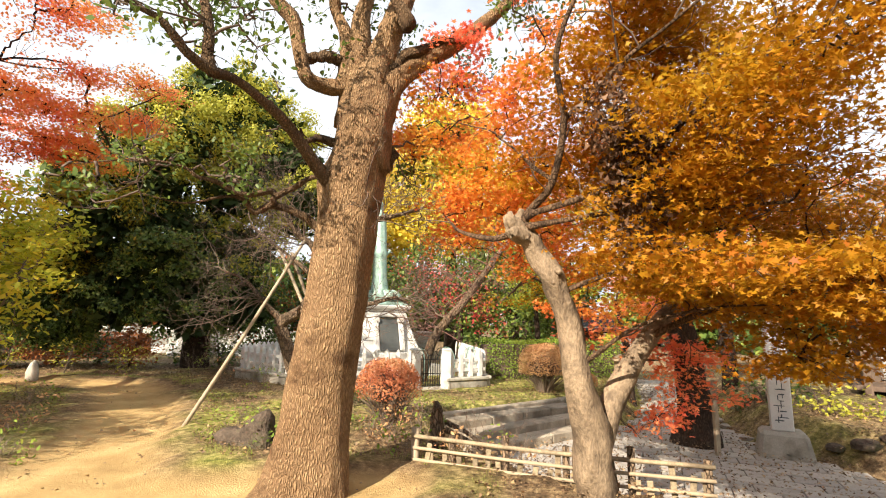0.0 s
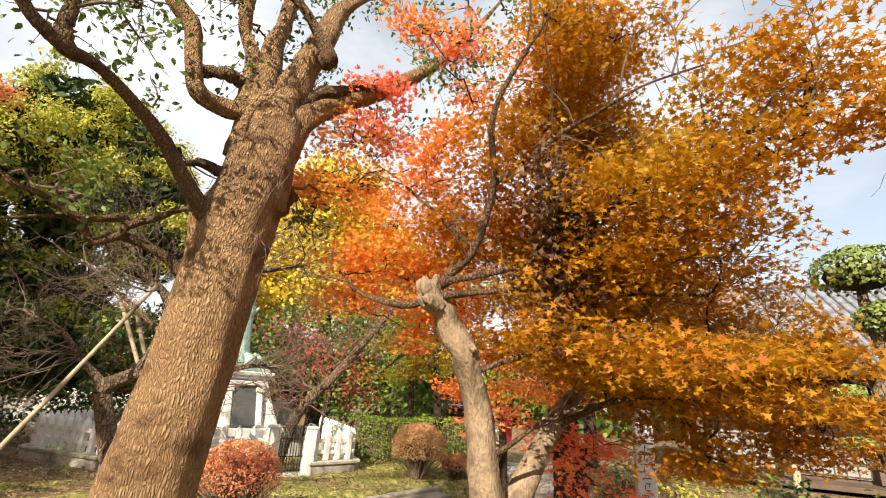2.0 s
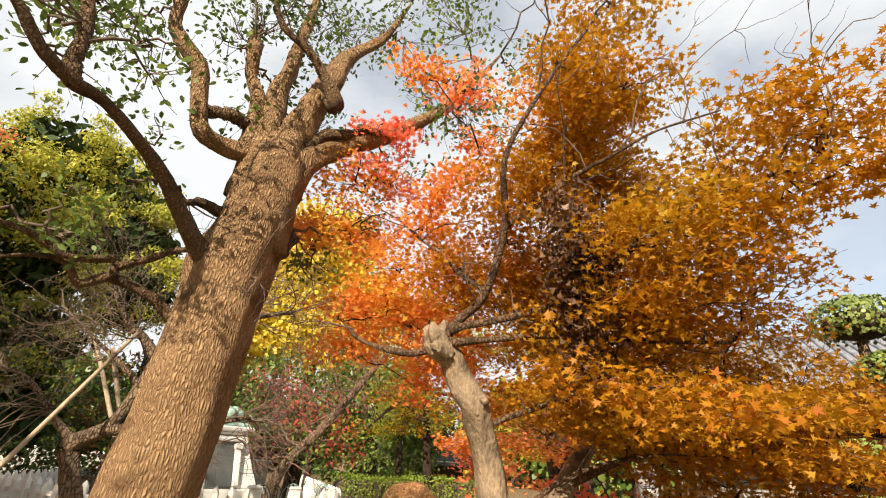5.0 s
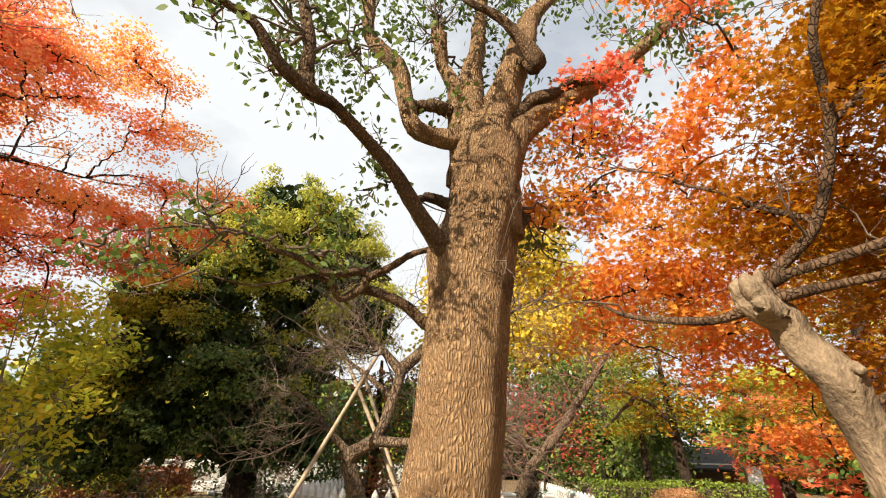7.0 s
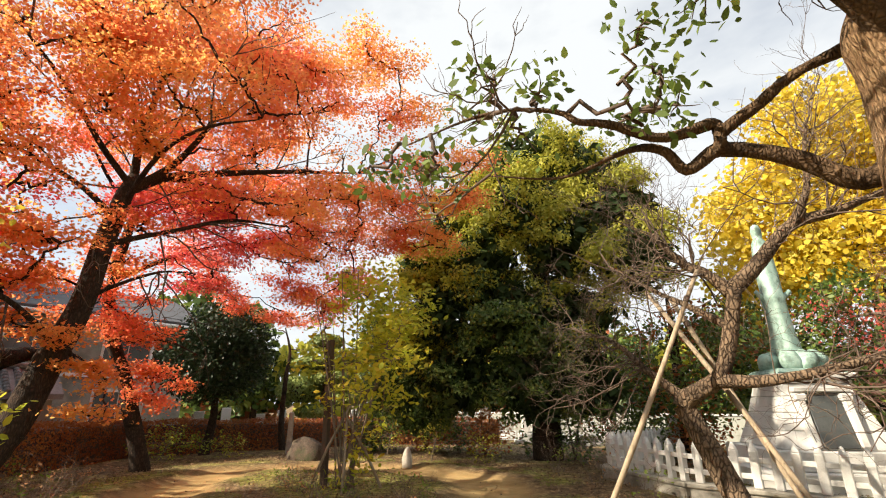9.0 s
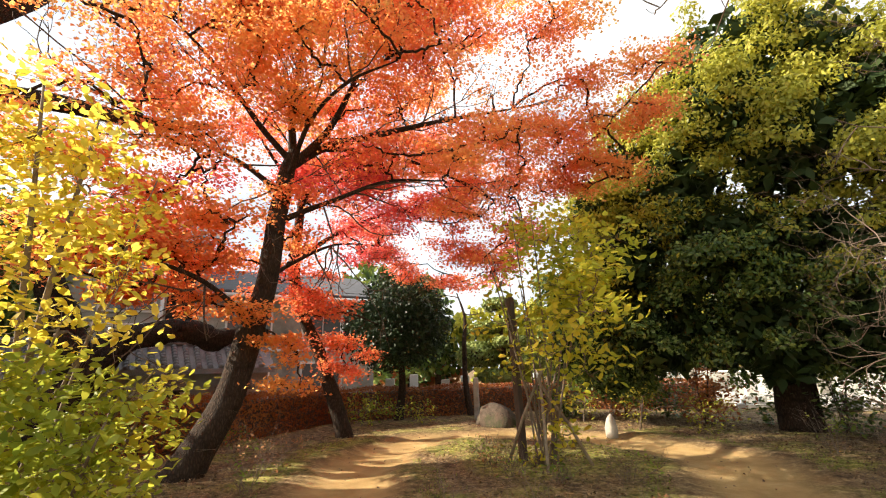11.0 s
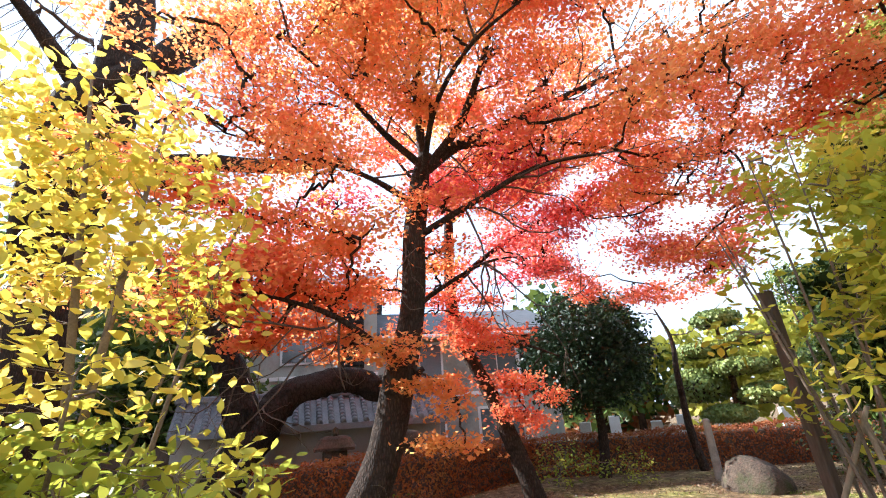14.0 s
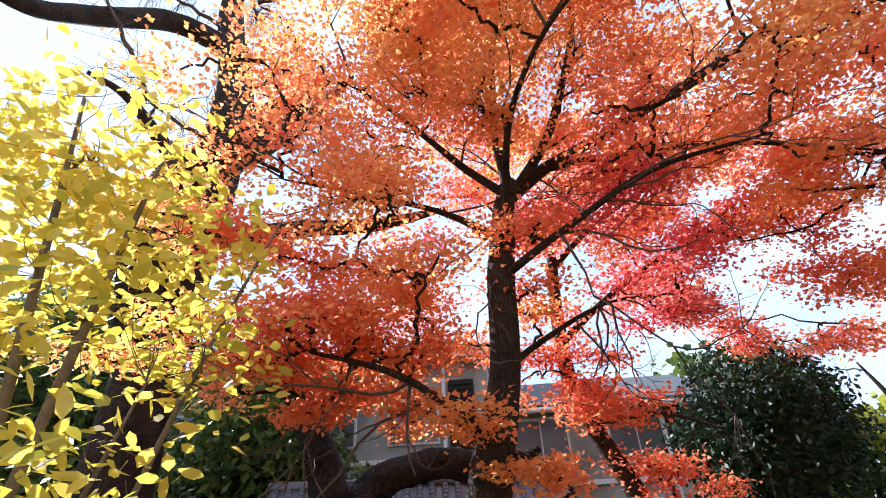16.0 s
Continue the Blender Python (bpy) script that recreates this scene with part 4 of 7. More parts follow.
def red_maples():
    rng = np.random.default_rng(31)
    base = (-11.4, 3.95, 0)
    t = thing("maple_tree", base, "flaming red and orange maple with a dark leaning trunk", "tree")
    main = [(-11.35, 3.55, -0.1, 0.34), (-11.38, 3.75, 0.3, 0.27), (-11.43, 4.15, 1.05, 0.235), (-11.5, 4.46, 2.17, 0.215), (-11.42, 4.70, 3.2, 0.18), (-11.36, 4.78, 4.3, 0.17), (-11.38, 4.9, 5.1, 0.15), (-11.4, 5.02, 5.7, 0.12)]
    part("trunk", limb_geo(main, rng, 18, 50, 0.03), BARK_DARK, t, "dark brown leaning trunk", base, True)
    limbs = ([
        [(-11.38, 4.95, 5.4, 0.11), (-11.43, 5.6, 5.95, 0.09), (-11.28, 6.6, 6.4, 0.07), (-10.7, 7.8, 6.75, 0.05), (-9.7, 9.2, 7.0, 0.02)],
        [(-11.38, 5.1, 5.5, 0.08), (-11.05, 5.65, 6.3, 0.06), (-10.7, 6.1, 7.6, 0.045), (-10.4, 6.3, 9.0, 0.02)],
        [(-11.4, 5.0, 5.6, 0.08), (-11.2, 4.9, 6.6, 0.06), (-11.0, 5.0, 7.8, 0.045), (-10.9, 5.2, 9.0, 0.02)],
        [(-11.4, 4.95, 5.5, 0.07), (-11.3, 4.3, 6.1, 0.05), (-11.0, 3.5, 6.8, 0.035), (-10.7, 2.8, 7.3, 0.015)]] + [[(-11.47, 4.5, 2.4, 0.07), (-11.2, 4.05, 2.75, 0.045), (-10.96, 3.4, 3.1, 0.035), (-10.7, 2.6, 3.3, 0.015)],
        [(-11.4, 4.75, 4.2, 0.06), (-10.9, 5.6, 4.6, 0.045), (-10.6, 6.6, 5.1, 0.035), (-10.4, 7.8, 5.3, 0.015)],
        [(-11.38, 4.85, 4.8, 0.06), (-11.2, 4.0, 5.2, 0.04), (-10.9, 3.0, 5.4, 0.03), (-10.5, 2.2, 5.4, 0.012)],
        [(-11.4, 4.9, 5.0, 0.06), (-10.4, 5.0, 5.8, 0.04), (-9.6, 5.4, 6.3, 0.03), (-8.9, 6.0, 6.5, 0.012)],
        [(-11.4, 5.5, 5.9, 0.06), (-11.6, 6.8, 6.2, 0.045), (-11.4, 8.2, 6.0, 0.03), (-11.0, 9.6, 5.4, 0.012)]] + [[(-11.45, 4.6, 3.0, 0.05), (-12.0, 5.2, 3.6, 0.04), (-12.4, 6.2, 4.2, 0.025), (-12.6, 7.4, 4.4, 0.012)],
    ])
    nodes = [spline(main, 24)[12:, :3]]
    for pts in limbs:
        part("limb", limb_geo(pts, rng, 9, 26, 0.04), BARK_DARK, t, "", base, True)
        nodes.append(spline(pts, 18)[3:, :3])
    nodes = np.concatenate(nodes)
    pads = ([(-10.9, 2.4, 7.3, 1.3, 1.0, 0.16), (-11.2, 3.6, 7.9, 1.4, 1.1, 0.18), (-11.0, 5.2, 8.9, 1.6, 1.3, 0.2), (-10.6, 6.4, 9.4, 1.5, 1.3, 0.2), (-10.2, 7.6, 8.5, 1.6, 1.3, 0.2), (-9.6, 8.8, 7.7, 1.4, 1.2, 0.16), (-9.0, 9.8, 7.0, 1.1, 1.1, 0.14), (-8.5, 10.7, 6.1, 1.0, 1.0, 0.14), (-8.3, 10.8, 5.2, 0.8, 0.8, 0.12),
            (-8.9, 6.4, 6.8, 1.2, 1.0, 0.16), (-9.4, 5.0, 6.6, 1.1, 1.0, 0.16), (-10.2, 3.4, 6.3, 1.2, 1.0, 0.16), (-10.3, 2.2, 5.7, 1.1, 0.9, 0.16)] + [(-10.4, 2.8, 5.0, 1.1, 0.9, 0.14), (-10.5, 3.0, 4.1, 1.1, 0.9, 0.16), (-10.5, 2.4, 3.5, 1.1, 0.8, 0.16), (-10.5, 3.4, 3.4, 0.9, 0.8, 0.16), (-10.3, 2.0, 2.9, 0.9, 0.7, 0.14), (-10.8, 4.2, 4.5, 1.0, 0.8, 0.16), (-10.2, 1.4, 4.4, 0.9, 0.8, 0.16), (-10.6, 3.9, 3.9, 0.7, 0.6, 0.14), 
            (-10.4, 7.4, 5.7, 1.1, 1.1, 0.14), (-9.6, 8.4, 5.9, 1.2, 1.1, 0.14), (-11.0, 9.2, 5.4, 1.0, 1.0, 0.14), (-10.7, 6.2, 7.3, 1.4, 1.2, 0.16), (-12.3, 6.6, 7.8, 1.4, 1.3, 0.18)] + [(-12.6, 4.6, 8.2, 1.4, 1.3, 0.18), (-12.2, 2.6, 6.6, 1.2, 1.1, 0.16), (-12.0, 4.8, 9.8, 1.6, 1.5, 0.2), (-9.8, 4.6, 7.7, 1.2, 1.1, 0.16), (-10.2, 6.0, 5.4, 1.0, 0.9, 0.14), (-9.7, 7.2, 7.0, 1.2, 1.0, 0.14), (-10.9, 5.6, 6.4, 1.0, 0.9, 0.12), (-9.9, 9.6, 6.6, 1.0, 1.0, 0.14)])
    for k in range(46):
        d = rng.normal(0, 1, 3)
        d = d / np.linalg.norm(d) * rng.uniform(0.3, 1.0) ** 0.5
        pads.append((-11.0 + 2.2 * d[0], 5.7 + 3.7 * d[1], 7.3 + 2.6 * d[2], 0.9, 0.85, 0.15))
    pads += ([(-11.5, 2.6, 3.0, 0.8, 0.7, 0.14), (-11.3, 3.2, 3.4, 0.8, 0.7, 0.14), (-11.6, 3.8, 3.7, 0.7, 0.6, 0.14), (-11.4, 3.2, 4.3, 0.9, 0.8, 0.14), (-11.6, 2.2, 3.8, 0.8, 0.8, 0.14), (-11.2, 4.4, 2.5, 0.5, 0.5, 0.12), (-11.1, 4.9, 2.0, 0.35, 0.4, 0.16), (-11.0, 5.2, 1.5, 0.25, 0.3, 0.2), (-10.9, 5.3, 4.6, 0.7, 0.8, 0.14), (-11.6, 5.6, 4.0, 0.7, 0.7, 0.14), (-10.97, 2.3, 3.35, 0.5, 0.5, 0.16), (-11.2, 2.9, 2.9, 0.5, 0.5, 0.14), (-11.3, 3.4, 2.7, 0.4, 0.4, 0.12)] + [(-11.1, 2.6, 3.8, 0.5, 0.5, 0.14), (-11.4, 4.0, 3.5, 0.4, 0.4, 0.12), (-11.25, 3.1, 3.5, 0.5, 0.5, 0.14), (-11.3, 3.6, 4.1, 0.5, 0.5, 0.14), (-11.1, 2.7, 2.7, 0.4, 0.4, 0.12), (-10.0, 9.4, 6.6, 0.8, 0.8, 0.15), (-9.8, 9.6, 5.2, 0.8, 0.8, 0.15), (-10.6, 8.8, 4.9, 0.8, 0.8, 0.15), (-9.1, 10.1, 6.3, 0.8, 0.8, 0.15), (-10.2, 9.2, 4.2, 0.8, 0.8, 0.15), (-10.6, 8.7, 6.2, 0.8, 0.8, 0.15)])
    crim = [(-12.6, 6.8, 5.2, 1.1, 1.0, 0.3), (-12.8, 5.2, 5.4, 1.0, 0.9, 0.3), (-12.4, 3.8, 5.2, 0.9, 0.9, 0.3), (-12.9, 7.4, 4.4, 0.8, 0.9, 0.25), (-12.5, 2.6, 4.6, 0.8, 0.8, 0.25), (-12.6, 5.8, 6.4, 1.1, 1.0, 0.3), (-12.6, 8.4, 5.6, 0.9, 0.9, 0.25)]
    pads, crim = loosen(pads + ([(-10.3, 2.2, 4.2, 1.0, 0.9, 0.2), (-10.6, 3.0, 3.4, 0.9, 0.8, 0.2), (-10.4, 1.8, 3.4, 0.9, 0.8, 0.2), (-10.2, 1.2, 3.2, 0.8, 0.8, 0.2), (-8.2, 9.6, 8.2, 1.1, 1.0, 0.25), (-7.8, 10.4, 7.3, 1.0, 1.0, 0.22), (-8.6, 8.8, 9.0, 1.2, 1.1, 0.25), (-7.6, 10.9, 6.4, 0.9, 0.9, 0.2), (-8.9, 9.2, 6.4, 1.0, 1.0, 0.2), (-8.7, 9.9, 5.5, 0.9, 0.9, 0.2), (-9.4, 7.8, 9.6, 1.4, 1.2, 0.25), (-9.0, 6.6, 8.2, 1.2, 1.0, 0.2), (-9.2, 3.6, 7.4, 1.1, 1.0, 0.2)] + [(-9.0, 4.8, 8.6, 1.2, 1.1, 0.2), (-9.4, 2.6, 6.0, 1.0, 0.9, 0.2), (-9.3, 7.4, 4.9, 0.9, 0.9, 0.18), (-8.9, 9.8, 6.3, 0.9, 0.9, 0.22), (-8.9, 10.4, 5.5, 0.8, 0.8, 0.2), (-9.6, 10.6, 5.2, 0.8, 0.8, 0.2), (-8.0, 10.3, 6.2, 0.9, 0.9, 0.22), (-10.0, 9.9, 6.0, 0.9, 0.9, 0.22), (-8.7, 10.6, 5.8, 0.8, 0.8, 0.2), (-11.7, 9.9, 6.2, 0.8, 0.8, 0.2), (-10.6, 1.4, 5.2, 0.9, 0.8, 0.2)]), 3, rng, 0.6, 0.55), loosen(crim, 3, rng, 0.65, 0.55)
    c, cc = sprays(pads, 112, rng, 0, 16), sprays(crim, 105, rng, 0, 16)
    tw = Geo()
    for k in rng.choice(len(nodes), 70):
        ramify(tw, nodes[k], nodes[k] - np.array([-11.4, 4.9, 5.0]) + rng.normal(0, 0.8, 3), rng.uniform(0.9, 2.0), 0.02, 2, rng, 0.04, 0.2)
    grow(tw, nodes, pads + crim, np.concatenate([c[::9], cc[::9]]), rng, 0.026, 0.008, 0.05, owner=t, mat=BARK_DARK, base=base)
    tagged(part("twig_work", tw, TWIG, t, "", base), kind="stuff")
    part("crown", foliage(c, 17, 0.15, 0.066, DART, rng, (0, 0, 1), 0.6, 0.3), LEAF_RED, t, "layered orange-red maple leaves", base)
    part("crown", foliage(cc, 16, 0.16, 0.07, DART, rng, (0, 0, 1), 0.6, 0.4), LEAF_CRIMSON, t, "crimson leaves in the shaded crown", base)

    base = (-13.85, 7.0, 0)
    t = thing("maple_tree", base, "slim crimson maple with a bent dark trunk", "tree")
    main = [(-13.85, 7.15, -0.1, 0.22), (-13.86, 6.95, 0.6, 0.18), (-13.93, 6.46, 2.0, 0.15), (-14.0, 5.9, 3.3, 0.13), (-13.95, 5.82, 4.5, 0.12), (-13.88, 5.9, 5.9, 0.09)]
    part("trunk", limb_geo(main, rng, 14, 40, 0.03), BARK_DARK, t, "dark bent trunk", base, True)
    limbs = [[(-13.9, 5.88, 5.6, 0.07), (-13.7, 6.6, 6.2, 0.05), (-13.5, 7.6, 6.8, 0.035), (-13.3, 8.8, 7.2, 0.015)], [(-13.95, 5.85, 4.2, 0.07), (-13.6, 6.8, 4.9, 0.05), (-13.2, 8.0, 5.5, 0.035), (-12.9, 9.6, 5.9, 0.015)], [(-13.9, 5.9, 5.8, 0.06), (-13.9, 5.2, 6.6, 0.04), (-13.8, 4.6, 7.4, 0.02)], [(-13.97, 6.1, 2.9, 0.05), (-13.5, 6.9, 2.9, 0.035), (-13.1, 7.6, 2.6, 0.015)]]
    nodes = [spline(main, 24)[12:, :3]]
    for pts in limbs:
        part("limb", limb_geo(pts, rng, 8, 22, 0.04), BARK_DARK, t, "", base, True)
        nodes.append(spline(pts, 18)[4:, :3])
    pads = ([(-13.4, 8.4, 6.9, 1.3, 1.2, 0.3), (-13.0, 9.2, 5.6, 1.2, 1.2, 0.25), (-12.8, 9.6, 4.5, 1.0, 1.1, 0.3), (-13.8, 4.9, 7.4, 1.1, 1.0, 0.3), (-14.4, 6.0, 6.6, 1.3, 1.2, 0.35), (-14.2, 7.4, 5.4, 1.2, 1.1, 0.3), (-13.3, 6.1, 3.3, 0.7, 0.6, 0.2), (-12.9, 5.4, 4.2, 0.9, 0.8, 0.2), (-13.0, 10.4, 3.9, 0.8, 0.9, 0.2), (-13.55, 6.9, 2.2, 0.4, 0.5, 0.25), (-13.3, 6.4, 3.0, 0.6, 0.6, 0.25), (-13.3, 5.6, 3.3, 0.6, 0.7, 0.25), (-14.9, 9.2, 4.4, 0.7, 0.7, 0.2)] + [(-14.8, 10.2, 4.2, 0.7, 0.8, 0.2), (-14.4, 8.6, 4.7, 0.8, 0.8, 0.2), (-13.5, 7.1, 1.6, 0.35, 0.4, 0.2), (-12.1, 9.9, 5.7, 0.9, 0.9, 0.3), (-11.5, 10.5, 6.4, 0.9, 0.9, 0.3), (-11.3, 10.7, 4.8, 0.7, 0.8, 0.25), (-11.9, 10.1, 4.3, 0.7, 0.8, 0.2), (-12.5, 9.3, 4.9, 0.8, 0.8, 0.3), (-12.2, 8.8, 7.2, 1.0, 1.0, 0.3)])
    pads = loosen(pads, 4, rng, 0.55, 0.6)
    c = sprays(pads, 140, rng, 0, 20)
    tw = Geo()
    grow(tw, np.concatenate(nodes), pads, c[::8], rng, 0.018, 0.006, 0.05, owner=t, mat=BARK_DARK, base=base)
    tagged(part("twig_work", tw, TWIG, t, "", base), kind="stuff")
    part("crown", foliage(c, 15, 0.15, 0.072, DART, rng, (0, 0, 1), 0.6, 0.4), LEAF_SCARLET, t, "scarlet and crimson maple leaves", base)


red_maples()


# ---- broad crowns and shrubs ----
def crown_tree(name, base, label, trunk, pads, mats, seed, per_m3, per, spread, size, shape, shell=0.55, bark_mat=BARK_DARK, limb_r=0.06, up=(0, 0, 0.5), jitter=0.9, cat="tree", flat=0.8, twig_mat=TWIG, twig_step=2):
    rng = np.random.default_rng(seed)
    t = thing(name, base, label, cat)
    part("trunk", limb_geo(trunk, rng, 14, 30, 0.04), bark_mat, t, "", base, True)
    nodes = spline(trunk, 20)[6:, :3]
    c = sprays(pads, per_m3, rng, shell, 10)
    tw = Geo()
    grow(tw, nodes, pads, c[::twig_step], rng, limb_r, limb_r * 0.12 + 0.002, 0.05, owner=t, mat=twig_mat, base=base)
    tagged(part("twig_work", tw, twig_mat, t, "", base), kind="stuff")
    split = rng.uniform(0, 1, len(c))
    lo = 0.0
    for m, share, lab in mats:
        if isinstance(share, tuple):
            zc = c[:, 2] + rng.normal(0, 1.1, len(c))
            pick = (zc >= share[0]) & (zc < share[1])
        else:
            pick = (split >= lo) & (split < lo + share)
            lo += share
        if pick.any():
            part("crown", foliage(c[pick], per, spread, size, shape, rng, up, jitter, flat, 0.2), m, t, lab, base)
    return t


EVERGREEN_PADS = ([(-7.3, 14.4, 8.6, 1.9, 1.7, 1.4), (-6.2, 14.7, 7.9, 1.5, 1.5, 1.2), (-8.6, 14.2, 7.8, 1.5, 1.4, 1.2), (-5.2, 14.9, 6.6, 1.4, 1.4, 1.2), (-9.6, 13.8, 6.7, 1.4, 1.4, 1.3), (-7.4, 13.5, 6.8, 1.6, 1.2, 1.2), (-10.6, 13.3, 5.4, 1.2, 1.3, 1.2), (-8.7, 13.2, 5.4, 1.3, 1.1, 1.2), (-6.3, 13.7, 5.5, 1.4, 1.2, 1.2), (-4.8, 14.6, 5.2, 1.2, 1.2, 1.1),
                  (-9.8, 13.0, 3.9, 1.4, 1.2, 1.1), (-7.8, 13.2, 3.8, 1.4, 1.1, 1.1), (-6.2, 13.9, 3.6, 1.2, 1.1, 1.0)] + [(-11.0, 13.2, 3.4, 1.1, 1.1, 1.1), (-9.2, 13.2, 2.2, 1.4, 1.1, 1.2), (-7.4, 13.6, 2.0, 1.2, 1.0, 1.2), (-10.9, 13.4, 1.7, 1.1, 1.0, 1.2), (-6.2, 14.4, 2.0, 1.0, 0.9, 1.0), (-12.2, 13.6, 2.2, 1.0, 1.0, 1.4), (-12.8, 14.2, 3.6, 1.1, 1.1, 1.2)])
def round_evergreen():
    """A broad crown of leaf clumps round a dense dark heart that stands for inner shade."""
    rng = np.random.default_rng(41)
    base = (-7.6, 14.6, 0)
    t = thing("evergreen_tree", base, "large round evergreen, sunlit top and shaded skirt put into leaf colour", "tree")
    trunk = [(-7.6, 14.6, -0.1, 0.42), (-7.6, 14.6, 1.5, 0.36), (-7.5, 14.6, 4, 0.3), (-7.5, 14.7, 7.5, 0.15)]
    part("trunk", limb_geo(trunk, rng, 14, 30, 0.04), BARK_DARK, t, "", base, True)
    grow(Geo(), spline(trunk, 20)[6:, :3], EVERGREEN_PADS, [], rng, 0.06, 0.01, 0.05, owner=t, mat=BARK_DARK, base=base)
    # big dark leaves added inside each pad to paint the crown's inner shade
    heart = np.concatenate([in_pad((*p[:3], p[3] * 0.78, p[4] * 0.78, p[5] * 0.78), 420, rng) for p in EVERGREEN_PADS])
    part("inner_shade_fill", foliage(heart, 2, 0.1, 0.34, LOZENGE, rng, (0, 0, 0.4), 0.9, 0.8, 0.2), LEAF_PAINTED_SHADE, t, "oversized dark leaves added as the crown's inner shade", base)
    at, out = [], []
    for p in EVERGREEN_PADS:
        r = np.array(p[3:6])
        for _ in range(int(15 * r[0] * r[1])):
            d = rng.normal(0, 1, 3)
            d /= np.linalg.norm(d)
            c = np.array(p[:3]) + d * r * rng.uniform(0.85, 1.08)
            size = rng.uniform(0.24, 0.52)
            n = int(1500 * size ** 2)
            q = rng.normal(0, 1, (n, 3))
            q /= np.linalg.norm(q, axis=1)[:, None]
            q[:, 2] = np.where(q[:, 2] < -0.5, -q[:, 2], q[:, 2])
            at.append(c + q * size * [1, 1, 0.8] * rng.uniform(0.4, 1.25, (n, 1)))
            out.append(q + 0.5 * d + rng.normal(0, 0.75, (n, 3)))
    at, out = np.concatenate(at), np.concatenate(out)
    # sunlit top and shaded skirt are painted: two leaf colours split by height
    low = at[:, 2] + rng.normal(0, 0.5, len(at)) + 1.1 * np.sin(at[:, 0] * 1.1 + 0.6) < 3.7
    for pick, m, lab in ((low, LEAF_EVERGREEN, "dark green leaves with painted shade"), (~low, LEAF_OLIVE, "olive leaves with painted sunlight")):
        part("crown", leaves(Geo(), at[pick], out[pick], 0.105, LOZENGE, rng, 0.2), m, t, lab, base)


round_evergreen()
crown_tree("ginkgo_tree", (0.3, 19.5, 0), "tall ginkgo in bright yellow leaf", [(0.3, 19.5, -0.1, 0.3), (0.3, 19.5, 5, 0.2), (0.2, 19.6, 11, 0.06)],
           [(0.2, 19.4, 9.4, 2.2, 2.0, 2.0), (-1.6, 19.2, 7.2, 2.0, 1.8, 1.9), (2.0, 19.4, 7.0, 2.0, 1.8, 1.8), (0.2, 18.8, 5.6, 2.6, 1.6, 1.6), (-2.2, 19.0, 5.0, 1.6, 1.5, 1.3), (2.6, 19.0, 4.8, 1.8, 1.5, 1.3)],
           [(LEAF_GINKGO, 1.0, "bright yellow leaves")], 42, 8, 20, 0.32, 0.17, TUFT, 0.3)
crown_tree("evergreen_tree", (2.6, 17.2, 0), "dark glossy evergreen behind the stone fence", [(2.6, 17.2, -0.1, 0.22), (2.6, 17.2, 2, 0.16), (2.6, 17.2, 4, 0.06)],
           [(2.4, 16.8, 3.3, 1.8, 1.2, 1.3), (0.9, 16.6, 2.6, 1.3, 1.0, 1.2), (4.0, 16.8, 2.7, 1.3, 1.0, 1.2), (2.4, 16.4, 1.6, 2.2, 1.0, 1.0), (-0.6, 16.8, 3.2, 1.2, 1.0, 1.4)],
           [(LEAF_EVERGREEN, 1.0, "dark glossy leaves")], 43, 16, 24, 0.22, 0.15, LOZENGE)
crown_tree("maple_tree", (3.6, 13.8, 0), "yellow and orange maple standing on the lawn", [(3.6, 13.8, -0.1, 0.16), (3.5, 13.7, 1.2, 0.12), (3.2, 13.4, 3.6, 0.06)],
           [(3.2, 13.2, 2.5, 1.3, 1.1, 0.35), (2.2, 12.8, 3.0, 1.0, 0.9, 0.3), (4.2, 13.0, 3.2, 1.3, 1.1, 0.4), (3.2, 13.4, 4.1, 1.5, 1.2, 0.5), (1.6, 13.0, 2.2, 0.8, 0.6, 0.2), (4.8, 13.2, 4.6, 1.6, 1.2, 0.6), (3.0, 13.6, 5.2, 1.6, 1.2, 0.6), (5.4, 13.2, 2.6, 1.2, 1.0, 0.4)],
           [(LEAF_ORANGE, 0.6, "amber leaves"), (LEAF_LIME, 0.4, "yellow-green leaves")], 44, 34, 14, 0.2, 0.11, TRI, 0.0, flat=0.3, up=(0, 0, 1), jitter=0.45)
crown_tree("maple_tree", (7.6, 12.6, ROAD_Z), "tall amber maple across the road", [(7.6, 12.6, ROAD_Z - 0.1, 0.22), (7.5, 12.5, 1.5, 0.16), (7.3, 12.3, 5.0, 0.06)],
           [(7.0, 12.2, 3.0, 1.5, 1.2, 0.5), (8.0, 12.2, 4.2, 1.7, 1.3, 0.6), (6.6, 12.4, 4.8, 1.5, 1.2, 0.6), (7.4, 12.6, 6.0, 1.7, 1.4, 0.7), (6.2, 12.0, 2.0, 1.0, 0.9, 0.35)],
           [(LEAF_ORANGE, 0.75, "amber leaves"), (LEAF_OLIVE, 0.25, "olive leaves")], 48, 26, 14, 0.24, 0.13, TRI, 0.0, flat=0.35, up=(0, 0, 1), jitter=0.5)
crown_tree("red_maple", (0.5, 16.2, 0), "dark red maple behind the monument", [(0.5, 16.2, -0.1, 0.12), (0.6, 16.1, 1.4, 0.09), (0.6, 15.9, 2.8, 0.04)],
           [(0.5, 15.8, 2.6, 1.5, 0.8, 0.9), (1.4, 15.9, 2.0, 0.9, 0.7, 0.7), (-0.6, 16.2, 3.4, 1.0, 0.8, 0.7)],
           [(LEAF_CRIMSON, 1.0, "dark red leaves")], 45, 18, 9, 0.22, 0.10, TRI, 0.0)
